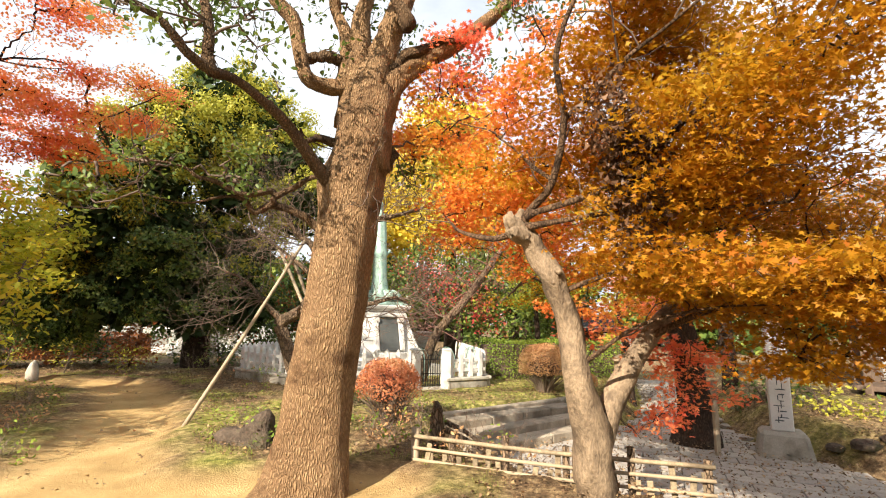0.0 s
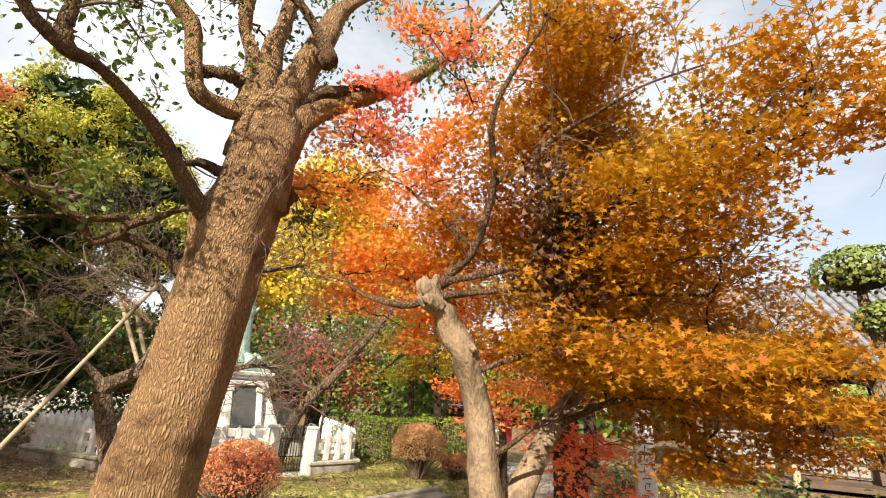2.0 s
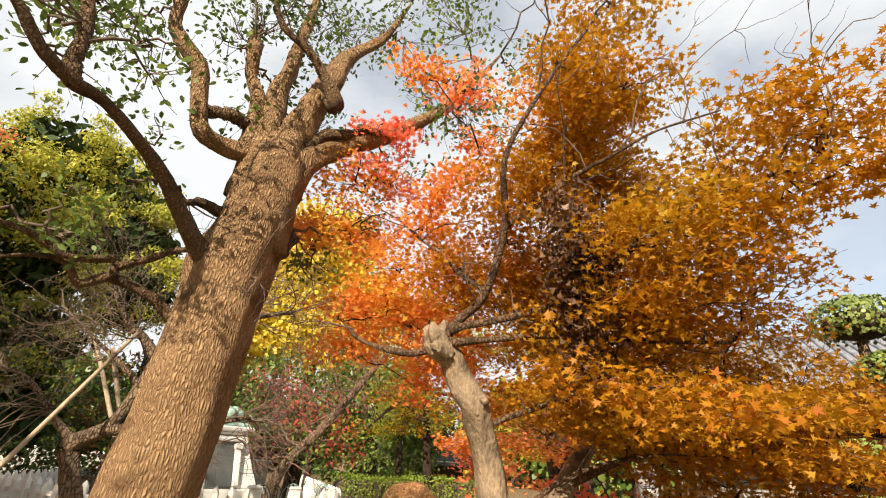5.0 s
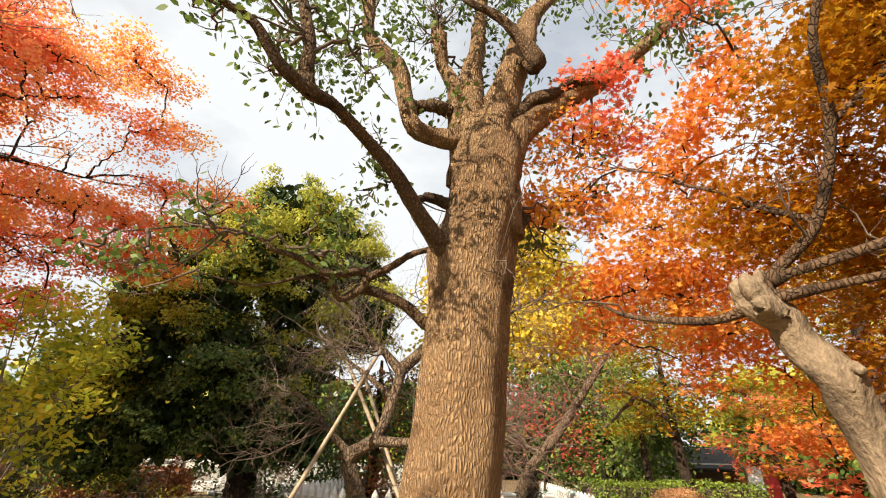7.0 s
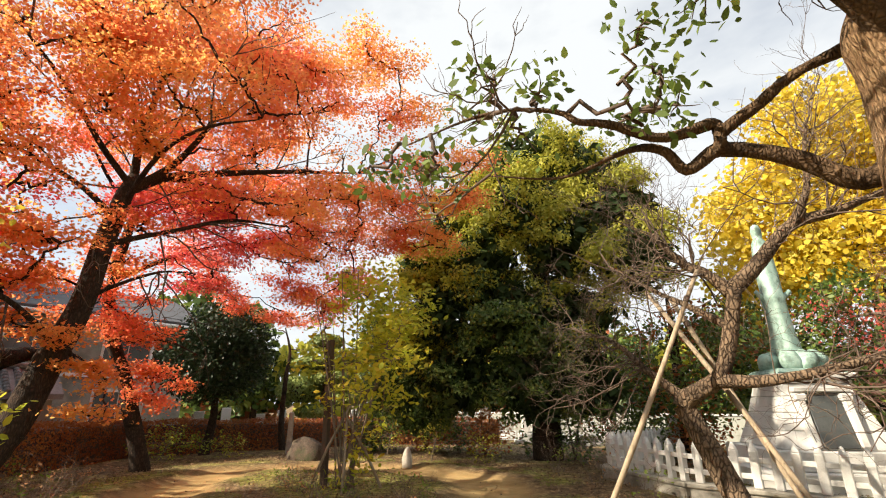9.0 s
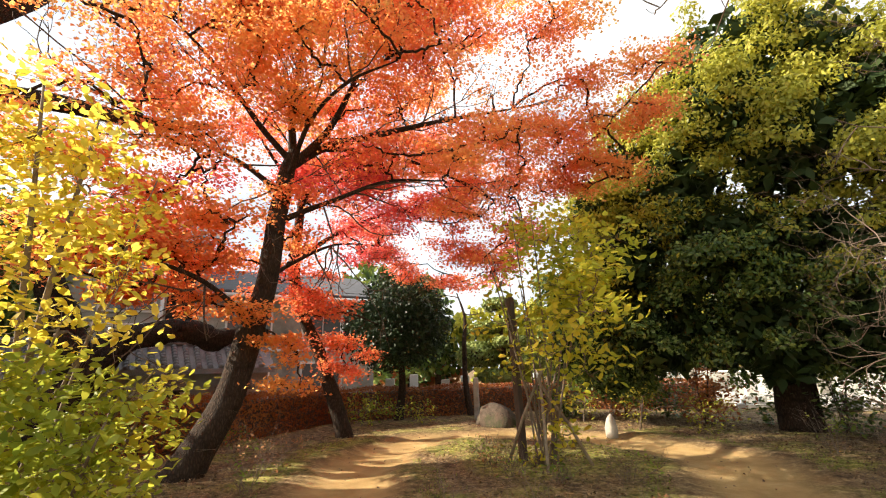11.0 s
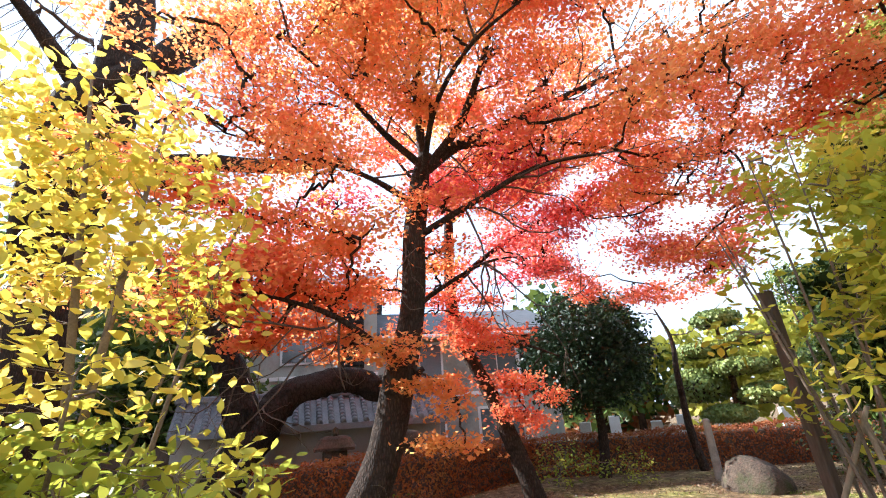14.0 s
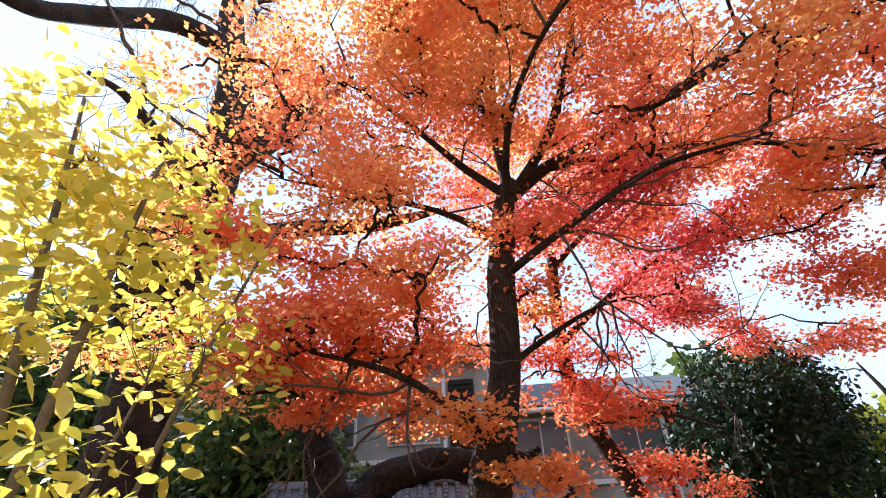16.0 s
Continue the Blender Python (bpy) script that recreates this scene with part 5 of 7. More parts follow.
crown_tree("camellia_tree", (-16.4, 9.9, 0), "dense dark camellia with glossy leaves", [(-16.3, 9.7, -0.05, 0.16), (-16.4, 9.9, 0.7, 0.12), (-16.2, 9.8, 1.6, 0.1), (-16.1, 9.7, 3.2, 0.04)],
           [(-16.0, 9.6, 2.8, 1.55, 1.6, 0.95), (-15.9, 9.7, 3.6, 1.25, 1.3, 0.9), (-15.9, 9.5, 2.15, 1.3, 1.4, 0.5)],
           [(LEAF_CAMELLIA, 1.0, "dark glossy leaves")], 46, 45, 18, 0.16, 0.12, LOZENGE, 0.6)
crown_tree("evergreen_tree", (-4.6, 17.0, 0), "dark evergreen behind the bare plum", [(-4.6, 17.0, -0.1, 0.2), (-4.6, 17.0, 2.5, 0.14), (-4.6, 17.0, 4.5, 0.05)],
           [(-4.4, 16.6, 2.4, 1.6, 1.0, 1.6), (-3.2, 17.0, 3.0, 1.3, 1.0, 1.4), (-6.0, 16.4, 1.8, 1.3, 0.9, 1.2), (-2.2, 16.6, 1.8, 1.2, 0.9, 1.1)],
           [(LEAF_EVERGREEN, 0.75, "dark leaves"), (LEAF_RUST, 0.25, "browned leaves")], 47, 15, 20, 0.22, 0.14, LOZENGE)
crown_tree("young_pine", (3.0, 14.9, 0), "loose-needled yellow-green pine behind the lawn", [(3.05, 14.95, -0.05, 0.11), (3.0, 14.9, 1.6, 0.08), (2.95, 14.8, 4.0, 0.03)],
           [(2.7, 14.5, 2.9, 0.8, 0.6, 0.26), (3.3, 14.6, 3.4, 0.75, 0.6, 0.26), (2.9, 14.6, 4.0, 0.55, 0.45, 0.26), (2.5, 14.5, 2.3, 0.65, 0.5, 0.22), (3.6, 14.6, 2.6, 0.6, 0.5, 0.22)], [(LEAF_LIME, 1.0, "yellow-green needle tufts")], 49, 90, 18, 0.13, 0.17, BLADE, 0.0, up=(0, 0, 0.4), jitter=0.8, limb_r=0.02)
crown_tree("maple_tree", (4.6, 11.6, ROAD_Z), "small coral-pink maple by the road", [(4.6, 11.6, ROAD_Z - 0.1, 0.12), (4.5, 11.5, 0.8, 0.09), (4.2, 11.3, 2.2, 0.04)],
           [(4.2, 11.2, 1.5, 0.8, 0.6, 0.22), (3.6, 11.0, 1.9, 0.7, 0.5, 0.2), (4.9, 11.2, 2.1, 0.8, 0.7, 0.22), (4.3, 11.3, 2.6, 0.8, 0.7, 0.22)], [(LEAF_SCARLET, 0.7, "coral leaves"), (LEAF_ORANGE, 0.3, "amber leaves")], 50, 90, 14, 0.14, 0.085, TRI, 0.0, flat=0.3, up=(0, 0, 1), jitter=0.45, limb_r=0.02)
# unseen trees, added only to throw shade over the western path
for k, (x, y, h) in enumerate(((-17.4, -0.8, 5.6), (-16.5, -5.8, 6.8), (-20.0, -9.0, 10.0))):
    crown_tree("evergreen_tree", (x, y, 0), "unseen evergreen added to shade the western path", [(x, y, -0.1, 0.3), (x, y, h * 0.4, 0.22), (x, y, h * 0.9, 0.08)],
               [(x, y, h * 0.85, 1.6, 1.6, 1.3), (x + 0.9, y + 0.4, h * 0.65, 1.7, 1.6, 1.4), (x - 1.0, y - 0.3, h * 0.6, 1.7, 1.6, 1.4), (x + 0.2, y - 0.8, h * 0.45, 1.8, 1.6, 1.4), (x - 0.2, y + 0.9, h * 0.38, 1.8, 1.5, 1.3)], [(LEAF_EVERGREEN, 1.0, "dark leaves")], 300 + k, 9, 16, 0.28, 0.22, LOZENGE, 0.4)


# ---- the bare plum and its props ----
def bare_plum():
    rng = np.random.default_rng(51)
    base = (-2.55, 8.3, 0)
    t = thing("plum_tree", base, "leafless gnarled plum tree with tangled twigs", "tree")
    main = [(-2.35, 8.15, -0.05, 0.16), (-2.5, 8.25, 0.5, 0.125), (-2.8, 8.35, 1.25, 0.11), (-2.88, 8.4, 1.5, 0.115), (-2.7, 8.3, 1.66, 0.095), (-2.45, 8.25, 1.8, 0.09), (-2.3, 8.3, 2.3, 0.08), (-2.2, 8.3, 2.75, 0.075)]
    part("trunk", limb_geo(main, rng, 14, 44, 0.07), BARK_GREY, t, "gnarled grey-brown trunk", base, True)
    limbs = ([
        [(-2.2, 8.3, 2.75, 0.09), (-1.9, 8.35, 3.0, 0.08), (-1.5, 8.4, 3.4, 0.07), (-1.1, 8.5, 3.5, 0.05), (-0.5, 8.6, 3.7, 0.03)],
        [(-2.22, 8.3, 2.7, 0.08), (-2.45, 8.25, 2.95, 0.06), (-2.65, 8.2, 3.1, 0.05), (-2.9, 8.1, 3.5, 0.03)],
        [(-2.5, 8.25, 1.75, 0.08), (-2.0, 8.2, 1.72, 0.06), (-1.4, 8.2, 1.85, 0.045), (-0.8, 8.3, 2.0, 0.025)],
        [(-2.9, 8.4, 1.55, 0.07), (-3.3, 8.5, 1.9, 0.045), (-3.7, 8.6, 2.3, 0.03), (-4.2, 8.7, 2.5, 0.015)],
        [(-1.5, 8.4, 3.4, 0.05), (-1.3, 8.3, 3.9, 0.03), (-1.2, 8.3, 4.5, 0.015)]] + [[(-2.3, 8.3, 2.3, 0.05), (-2.7, 8.4, 2.6, 0.04), (-3.1, 8.5, 2.9, 0.025), (-3.6, 8.5, 3.3, 0.012)],
    ])
    nodes = []
    for pts in limbs:
        part("limb", limb_geo(pts, rng, 9, 24, 0.08), BARK_GREY, t, "", base, True)
        nodes.append(spline(pts, 18)[6:, :3])
    nodes = np.concatenate(nodes)
    for count, r, length, depth in ((60, 0.012, 1.15, 3), (90, 0.007, 0.8, 2)):
        tw = Geo()
        for k in rng.choice(len(nodes), count):
            out = nodes[k] - np.array([-2.3, 8.3, 2.2])
            ramify(tw, nodes[k], out * [1, 0.7, 0.5] + rng.normal(0, 0.75, 3), length * rng.uniform(0.6, 1.2), r * rng.uniform(0.7, 1.2), depth, rng, 0.06, 0.3)
        tagged(part("twig_work", tw, TWIG_PALE if depth == 2 else TWIG, t, "tangle of bare twigs", base), kind="stuff")
    for (a, b, r) in (((-3.66, 6.78, -0.03), (-2.5, 8.15, 2.98), 0.03), ((-3.32, 9.15, 3.02), (-1.55, 7.9, 0.0), 0.031), ((-3.0, 9.0, 2.88), (-1.75, 8.6, 0.0), 0.031)):
        lo = a if a[2] < b[2] else b
        p = thing("support_pole", (lo[0], lo[1], 0), "slanting cedar prop pole tied to the plum tree", "pole", "props of the plum tree")
        q = spline([a, (np.array(a) + b) / 2 + rng.normal(0, 0.02, 3), b], 12)
        part("shaft", tube(Geo(), q, np.linspace(r, r * 0.85, 12), 10, 0.03, rng), POLE, p, "", (lo[0], lo[1], 0), True)
        w = Geo()
        top = np.array(a if a[2] > b[2] else b)
        d = (np.array(b) - a) / np.linalg.norm(np.array(b) - a)
        c = top + d * (0.42 if a[2] > b[2] else -0.42)
        for s in range(4):
            tube(w, spline([c + d * (0.018 * s - 0.03), c + d * (0.018 * s - 0.012)], 2), r * 1.12, 10)
        part("rope_binding", w, TWIG, p, "dark palm-rope binding", (lo[0], lo[1], 0))


bare_plum()


# ---- monument ----
MON = (-1.9, 14.2)
MON_YAW = 27.5


def monument():
    t = thing("monument", (*MON, 0), "white granite monument pedestal with a dark inscribed tablet", "monument", yaw=MON_YAW)
    rows = [(0.0, 0.42, 2.75, 2.75), (0.42, 0.34, 2.3, 2.26), (0.76, 0.32, 1.86, 1.66), (1.08, 0.32, 1.64, 1.46), (1.40, 0.30, 1.45, 1.3), (1.70, 0.24, 1.29, 1.18)]
    for z, h, w0, w1 in rows:
        part("stone_course", box((w0, w0, h - 0.004), (0, 0, z), 0.018, taper=w1 / w0), GRANITE, t)
    part("neck", box((1.24, 1.24, 0.07), (0, 0, 1.94), 0.02), GRANITE, t)
    part("cornice", box((1.38, 1.38, 0.12), (0, 0, 2.01), 0.03, taper=1.04), GRANITE, t)
    part("cap", box((1.3, 1.3, 0.10), (0, 0, 2.13), 0.03, taper=0.9), BRONZE, t, "greenish bronze cap slab")
    part("tablet", box((0.56, 0.05, 0.95), (-0.02, -0.97, 0.80), 0.008, (-17, 0, 0)), SLATE, t, "dark slate inscription tablet")
    for s in (-1, 1):
        part("tablet_bracket", box((0.16, 0.14, 0.86), (-0.02 + s * 0.38, -0.94, 0.79), 0.03, (-15, 0, 0)), GRANITE, t)
        part("tablet_capital", box((0.22, 0.22, 0.15), (-0.02 + s * 0.38, -0.70, 1.60), 0.03), GRANITE, t)
    part("tablet_lintel", box((0.95, 0.2, 0.10), (-0.02, -0.68, 1.77), 0.02), GRANITE, t)
    t.scale = (1, 1, 0.97)
    # bronze group: tall draped figure on rounded boulders, one plain mesh
    bm = bmesh.new()
    for i, (x, y, r) in enumerate(((-0.45, 0.05, 0.26), (0.12, -0.3, 0.28), (0.5, 0.0, 0.27), (0.1, 0.4, 0.27), (-0.2, -0.35, 0.22))):
        got = bmesh.ops.create_icosphere(bm, subdivisions=3, radius=r, matrix=pose(x, y, 2.36))
        for v in got["verts"]:
            v.co += (v.co - Vector((x, y, 2.36))) * 0.45 * noise.noise(v.co * 3.0)
            v.co.z = max(v.co.z, 2.2)
    prof = [(0.0, 0.36, 0.34), (0.2, 0.30, 0.28), (0.45, 0.26, 0.25), (0.8, 0.245, 0.23), (1.05, 0.25, 0.23), (1.12, 0.285, 0.26), (1.2, 0.24, 0.22), (1.6, 0.235, 0.21), (1.95, 0.215, 0.19), (2.2, 0.17, 0.16), (2.28, 0.10, 0.10), (2.34, 0.12, 0.12), (2.44, 0.125, 0.13), (2.54, 0.09, 0.1), (2.58, 0.03, 0.03)]
    segs, vs = 28, []
    for z, rx, ry in prof:
        ring = []
        for i in range(segs):
            a = i * 2 * math.pi / segs
            fold = 0.05 * math.sin(7 * a + z * 1.5) if z < 2.1 else 0.0
            ring.append(bm.verts.new((-0.06 - 0.04 * z + rx * (1 + fold) * math.cos(a), ry * (1 + fold) * math.sin(a), 2.42 + 1.17 * z)))
        vs.append(ring)
    for r0, r1 in zip(vs, vs[1:]):
        for i in range(segs):
            bm.faces.new((r0[i], r0[(i + 1) % segs], r1[(i + 1) % segs], r1[i]))
    bm.faces.new(vs[-1])
    for s in (-1, 1):
        bmesh.ops.create_cone(bm, cap_ends=True, segments=12, radius1=0.07, radius2=0.05, depth=0.34, matrix=pose(-0.13 + s * 0.27, -0.05, 3.75, 20, s * 50, 0))
    me = bpy.data.meshes.new("bronze_statue")
    bm.to_mesh(me)
    bm.free()
    for p in me.polygons:
        p.use_smooth = True
    me.materials.append(BRONZE)
    st = new("bronze_statue", me)
    st.matrix_world = pose(*MON, 0, 0, 0, MON_YAW) @ Matrix.Diagonal((0.85, 0.85, 0.98, 1))
    tagged(st, "tall verdigris bronze statue on rounded boulders", "statue")


monument()


def picket_mesh(h=0.52, w=0.115, d=0.10):
    bm = box((w, d, h), (0, 0, 0), 0.012)
    tip = box((w, d, 0.11), (0, 0, h - 0.002), 0.01, taper=0.25)
    tmp = bpy.data.meshes.new("tmp")
    tip.to_mesh(tmp)
    tip.free()
    bm.from_mesh(tmp)
    bpy.data.meshes.remove(tmp)
    me = bpy.data.meshes.new("picket")
    bm.to_mesh(me)
    bm.free()
    me.materials.append(GRANITE)
    return me


def stone_fence(a, b, label):
    a, b = Vector((*a, 0)), Vector((*b, 0))
    L, yaw = (b - a).length, math.degrees(math.atan2(b.y - a.y, b.x - a.x))
    t = thing("stone_fence", a, label, "fence", "stone fence round the monument", yaw=yaw)
    part("plinth", box((L, 0.3, 0.28), (L / 2, 0, -0.02), 0.02), GRANITE_GREY, t, "grey stone plinth")
    part("coping", box((L + 0.06, 0.36, 0.07), (L / 2, 0, 0.26), 0.015), GRANITE_GREY, t)
    me = picket_mesh()
    n = max(2, round(L / 0.27))
    for i in range(n):
        part("picket", me, None, t).location = ((i + 0.5) * L / n, 0, 0.328)
    for z in (0.45, 0.67):
        part("rail", box((L, 0.06, 0.075), (L / 2, 0, z), 0.008), GRANITE, t)
    return t


FA, FB, FC, FD, FE = (-5.3, 12.5), (-3.5, 11.1), (-0.62, 10.85), (0.08, 11.02), (1.02, 11.55)
stone_fence(FA, FB, "white granite picket fence on a grey plinth")
stone_fence(FB, FC, "white granite picket fence on a grey plinth")
stone_fence(FD, FE, "white granite picket fence beside the gate")
stone_fence(FE, (0.5, 17.0), "white granite picket fence behind the monument")
stone_fence((-4.8, 17.2), FA, "white granite picket fence behind the monument")


def gate():
    d = Vector((FD[0] - FC[0], FD[1] - FC[1], 0))
    yaw = math.degrees(math.atan2(d.y, d.x))
    L = d.length
    for p in (FC, FD):
        g = thing("gate_post", (*p, 0), "square white granite gate post", "post", "gate posts", yaw=yaw)
        part("shaft", box((0.22, 0.22, 0.95), (0, 0, -0.02), 0.015), GRANITE, g)
        part("cap", box((0.25, 0.25, 0.06), (0, 0, 0.93), 0.02, taper=0.85), GRANITE, g)
    t = thing("iron_gate", (*FC, 0.12), "black wrought-iron gate with scrolls, closed", "gate", yaw=yaw)
    bars = 9
    for i in range(bars):
        x = 0.14 + (L - 0.28) * i / (bars - 1)
        part("bar", tube(Geo(), [(x, 0, 0.02), (x, 0, 0.62 + 0.12 * math.sin(math.pi * i / (bars - 1)))], 0.009, 6), IRON, t)
    for z in (0.05, 0.3, 0.62):
        part("rail", tube(Geo(), [(0.1, 0, z), (L - 0.1, 0, z)], 0.011, 6), IRON, t)
    for s in range(3):
        a = np.linspace(0, 2 * np.pi * 1.4, 24)
        c = L / 2 + (s - 1) * 0.22
        r = 0.11 * (1 - a / 14)
        part("scroll", tube(Geo(), np.stack([c + r * np.cos(a), 0 * a, 0.78 + r * np.sin(a)], 1), 0.008, 5), IRON, t)
    part("sill", box((L - 0.2, 0.3, 0.14), (L / 2, 0, -0.14), 0.01), GRANITE_GREY, t, "grey stone sill")
    for x, y in ((-0.55, 11.6), (0.1, 12.3), (0.75, 12.6)):
        h = thing("garden_hoop", (x, y, 0), "green painted metal hoop guard", "hoop", "hoop guards")
        for k in range(3):
            a = np.linspace(0, np.pi, 16)
            z = 0.62 + 0.34 * np.sin(a)
            ang = k * np.pi / 3
            pts = np.stack([0.22 * np.cos(a) * math.cos(ang), 0.22 * np.cos(a) * math.sin(ang), z], 1)
            pts = np.vstack([[pts[0, 0], pts[0, 1], 0], pts, [pts[-1, 0], pts[-1, 1], 0]])
            part("hoop", tube(Geo(), pts, 0.008, 5), GREEN_PIPE, h)


gate()


# ---- clipped bushes and hedges ----
def clipped_bush(base, r, h, mat, label, seed, bare=0.3, squash=1.0):
    rng = np.random.default_rng(seed)
    t = thing("clipped_bush", base, label, "bush")
    n = int(6000 * r * h / 0.35)
    d = rng.normal(0, 1, (n, 3))
    d /= np.linalg.norm(d, axis=1)[:, None]
    d[:, 2] = np.where(d[:, 2] < -0.3, np.abs(d[:, 2]), d[:, 2])
    bump = 1 + 0.05 * np.sin(d[:, 0] * 6 + seed) * np.cos(d[:, 1] * 5)
    at = np.array(base) + [0, 0, h * 0.56] + d * np.array([r, r * squash, h * 0.46]) * (bump * rng.uniform(0.8, 1.07, n))[:, None]
    keep = rng.uniform(-0.75, bare, n) < d[:, 2]
    at, d = at[keep], d[keep]
    part("foliage", leaves(Geo(), at, d + rng.normal(0, 0.6, d.shape), 0.034, LOZENGE, rng), mat, t, "", base)
    # solid dark core added for the shade between the inner twigs
    core = bmesh.new()
    bmesh.ops.create_icosphere(core, subdivisions=3, radius=1, matrix=Matrix.Translation((0, 0, h * 0.56)) @ Matrix.Diagonal((r * 0.6, r * squash * 0.6, h * 0.24, 1)))
    part("inner_shade_core", core, TWIG, t, "", smooth=True)
    g = Geo()
    for i in range(90):
        a = rng.uniform(0, 6.28)
        e = np.array([math.cos(a) * r * rng.uniform(0.6, 0.97), math.sin(a) * r * rng.uniform(0.6, 0.95) * squash, h * rng.uniform(0.3, 0.75)])
        tube(g, spline([(math.cos(a) * 0.05, math.sin(a) * 0.05, -0.02), e * [0.5, 0.5, 0.55], e], 6), np.linspace(0.016, 0.005, 6), 5)
    tagged(part("stem_work", g, TWIG_PALE, t), kind="stuff")
    return t


clipped_bush((-0.82, 7.4, 0), 0.5, 0.98, LEAF_AZALEA, "round clipped azalea with red-orange autumn leaves", 61)
clipped_bush((2.3, 10.75, 0), 0.57, 1.12, LEAF_TAN, "round clipped azalea with tan and pink leaves", 62, -0.5)
clipped_bush((3.15, 10.8, 0), 0.34, 0.55, LEAF_AZALEA, "small clipped red azalea at the lawn edge", 63)


def hedge(a, b, h, depth, mat, label, seed, dens=900):
    rng = np.random.default_rng(seed)
    a, b = np.array(a, float), np.array(b, float)
    L = np.linalg.norm(b - a)
    d = (b - a) / L
    nrm = np.array([-d[1], d[0]])
    t = thing("hedge", (*a, 0), label, "hedge")
    n = int(dens * L * (h * 2 + depth))
    s = rng.uniform(0, L, n)
    face = rng.choice(3, n, p=[h / (2 * h + depth), depth / (2 * h + depth), h / (2 * h + depth)])
    u = rng.uniform(0, 1, n)
    off = np.where(face == 0, -depth / 2, np.where(face == 2, depth / 2, (u - 0.5) * depth)) + rng.normal(0, 0.03, n)
    z = np.where(face == 1, h, u * h) + rng.normal(0, 0.03, n) + 0.04 * np.sin(s * 2.3 + seed)
    at = np.stack([a[0] + d[0] * s + nrm[0] * off, a[1] + d[1] * s + nrm[1] * off, np.maximum(z, 0.03)], 1)
    out = np.stack([nrm[0] * np.sign(off), nrm[1] * np.sign(off), 0 * s], 1)
    out[face == 1] = (0, 0, 1)
    part("foliage", leaves(Geo(), at, out + rng.normal(0, 0.6, (n, 3)), 0.06, LOZENGE, rng), mat, t, "", (*a, 0))
    yaw = math.degrees(math.atan2(d[1], d[0]))
    # solid twig-brown box added as the hedge's inner shade
    core = part("inner_shade_core", box((L, depth * 0.72, h * 0.9), (L / 2, 0, 0), 0.05), TWIG, t)
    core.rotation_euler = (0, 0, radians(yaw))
    return t


hedge((1.1, 13.2), (5.4, 14.4), 1.12, 0.6, LEAF_HEDGE, "clipped green hedge along the lawn", 71, 700)
hedge((-13.9, 2.2), (-14.6, 4.4), 1.08, 0.6, LEAF_RUST, "clipped hedge with rusty autumn leaves", 72)
hedge((-14.6, 4.4), (-17.6, 8.2), 1.05, 0.6, LEAF_RUST, "clipped hedge with rusty autumn leaves", 73)
hedge((-17.6, 8.2), (-15.4, 15.4), 1.0, 0.6, LEAF_RUST, "clipped hedge with rusty autumn leaves", 74)
hedge((-15.4, 15.6), (-11.5, 18.6), 0.95, 0.6, LEAF_RUST, "clipped hedge with rusty autumn leaves", 75)


# ---- leafy shrubs ----
def leafy_shrub(base, label, stems, pads, mat, seed, per_m3, per, spread, size, shape=OVAL, twig=TWIG_PALE, fold=0.3):
    rng = np.random.default_rng(seed)
    t = thing("shrub", base, label, "shrub")
    nodes = []
    for pts in stems:
        part("stem", limb_geo(pts, rng, 7, 16, 0.02), twig, t, "", base, True)
        nodes.append(spline(pts, 16)[5:, :3])
    c = sprays(pads, per_m3, rng, 0.0, 8)
    tw = Geo()
    grow(tw, np.concatenate(nodes), pads, c, rng, 0.012, 0.004, 0.06, owner=t, mat=twig, base=base)
    tagged(part("twig_work", tw, twig, t, "", base), kind="stuff")
    part("foliage", foliage(c, per, spread, size, shape, rng, (0, 0, 0.9), 0.55, 0.7, fold), mat, t, "", base)
    return t


def cane(x, y, dx, dy, h, r=0.022):
    return [(x, y, -0.03, r), (x + dx * 0.3, y + dy * 0.3, h * 0.35, r * 0.9), (x + dx * 0.65, y + dy * 0.65, h * 0.7, r * 0.7), (x + dx, y + dy, h, r * 0.3)]


leafy_shrub((-8.6, 2.0, 0), "tall bright yellow-leaved shrub against the sun", [cane(-8.5, 2.0, -0.1, 0.3, 4.2, 0.035), cane(-8.7, 2.1, 0.5, -0.2, 4.3, 0.035), cane(-8.4, 1.8, 0.3, -0.7, 3.8), cane(-8.7, 2.2, -0.6, 0.7, 3.9), cane(-8.6, 2.0, 0.1, 0.7, 2.4), cane(-8.5, 1.9, 0.7, 0.5, 2.0), cane(-8.4, 2.2, 0.2, 0.9, 1.6)],
            [(-8.4, 2.0, 3.9, 0.75, 0.75, 0.5), (-8.7, 2.5, 3.4, 0.6, 0.6, 0.5), (-8.2, 1.4, 3.3, 0.7, 0.7, 0.5), (-8.5, 2.2, 2.8, 0.8, 0.8, 0.4), (-8.0, 1.6, 2.5, 0.7, 0.7, 0.4), (-8.9, 2.8, 2.6, 0.4, 0.4, 0.4), (-8.2, 2.3, 2.0, 0.7, 0.7, 0.3), (-8.3, 1.2, 4.2, 0.6, 0.6, 0.35), (-7.8, 1.4, 1.8, 0.6, 0.6, 0.4)],
            LEAF_LEMON, 81, 47, 10, 0.16, 0.115)
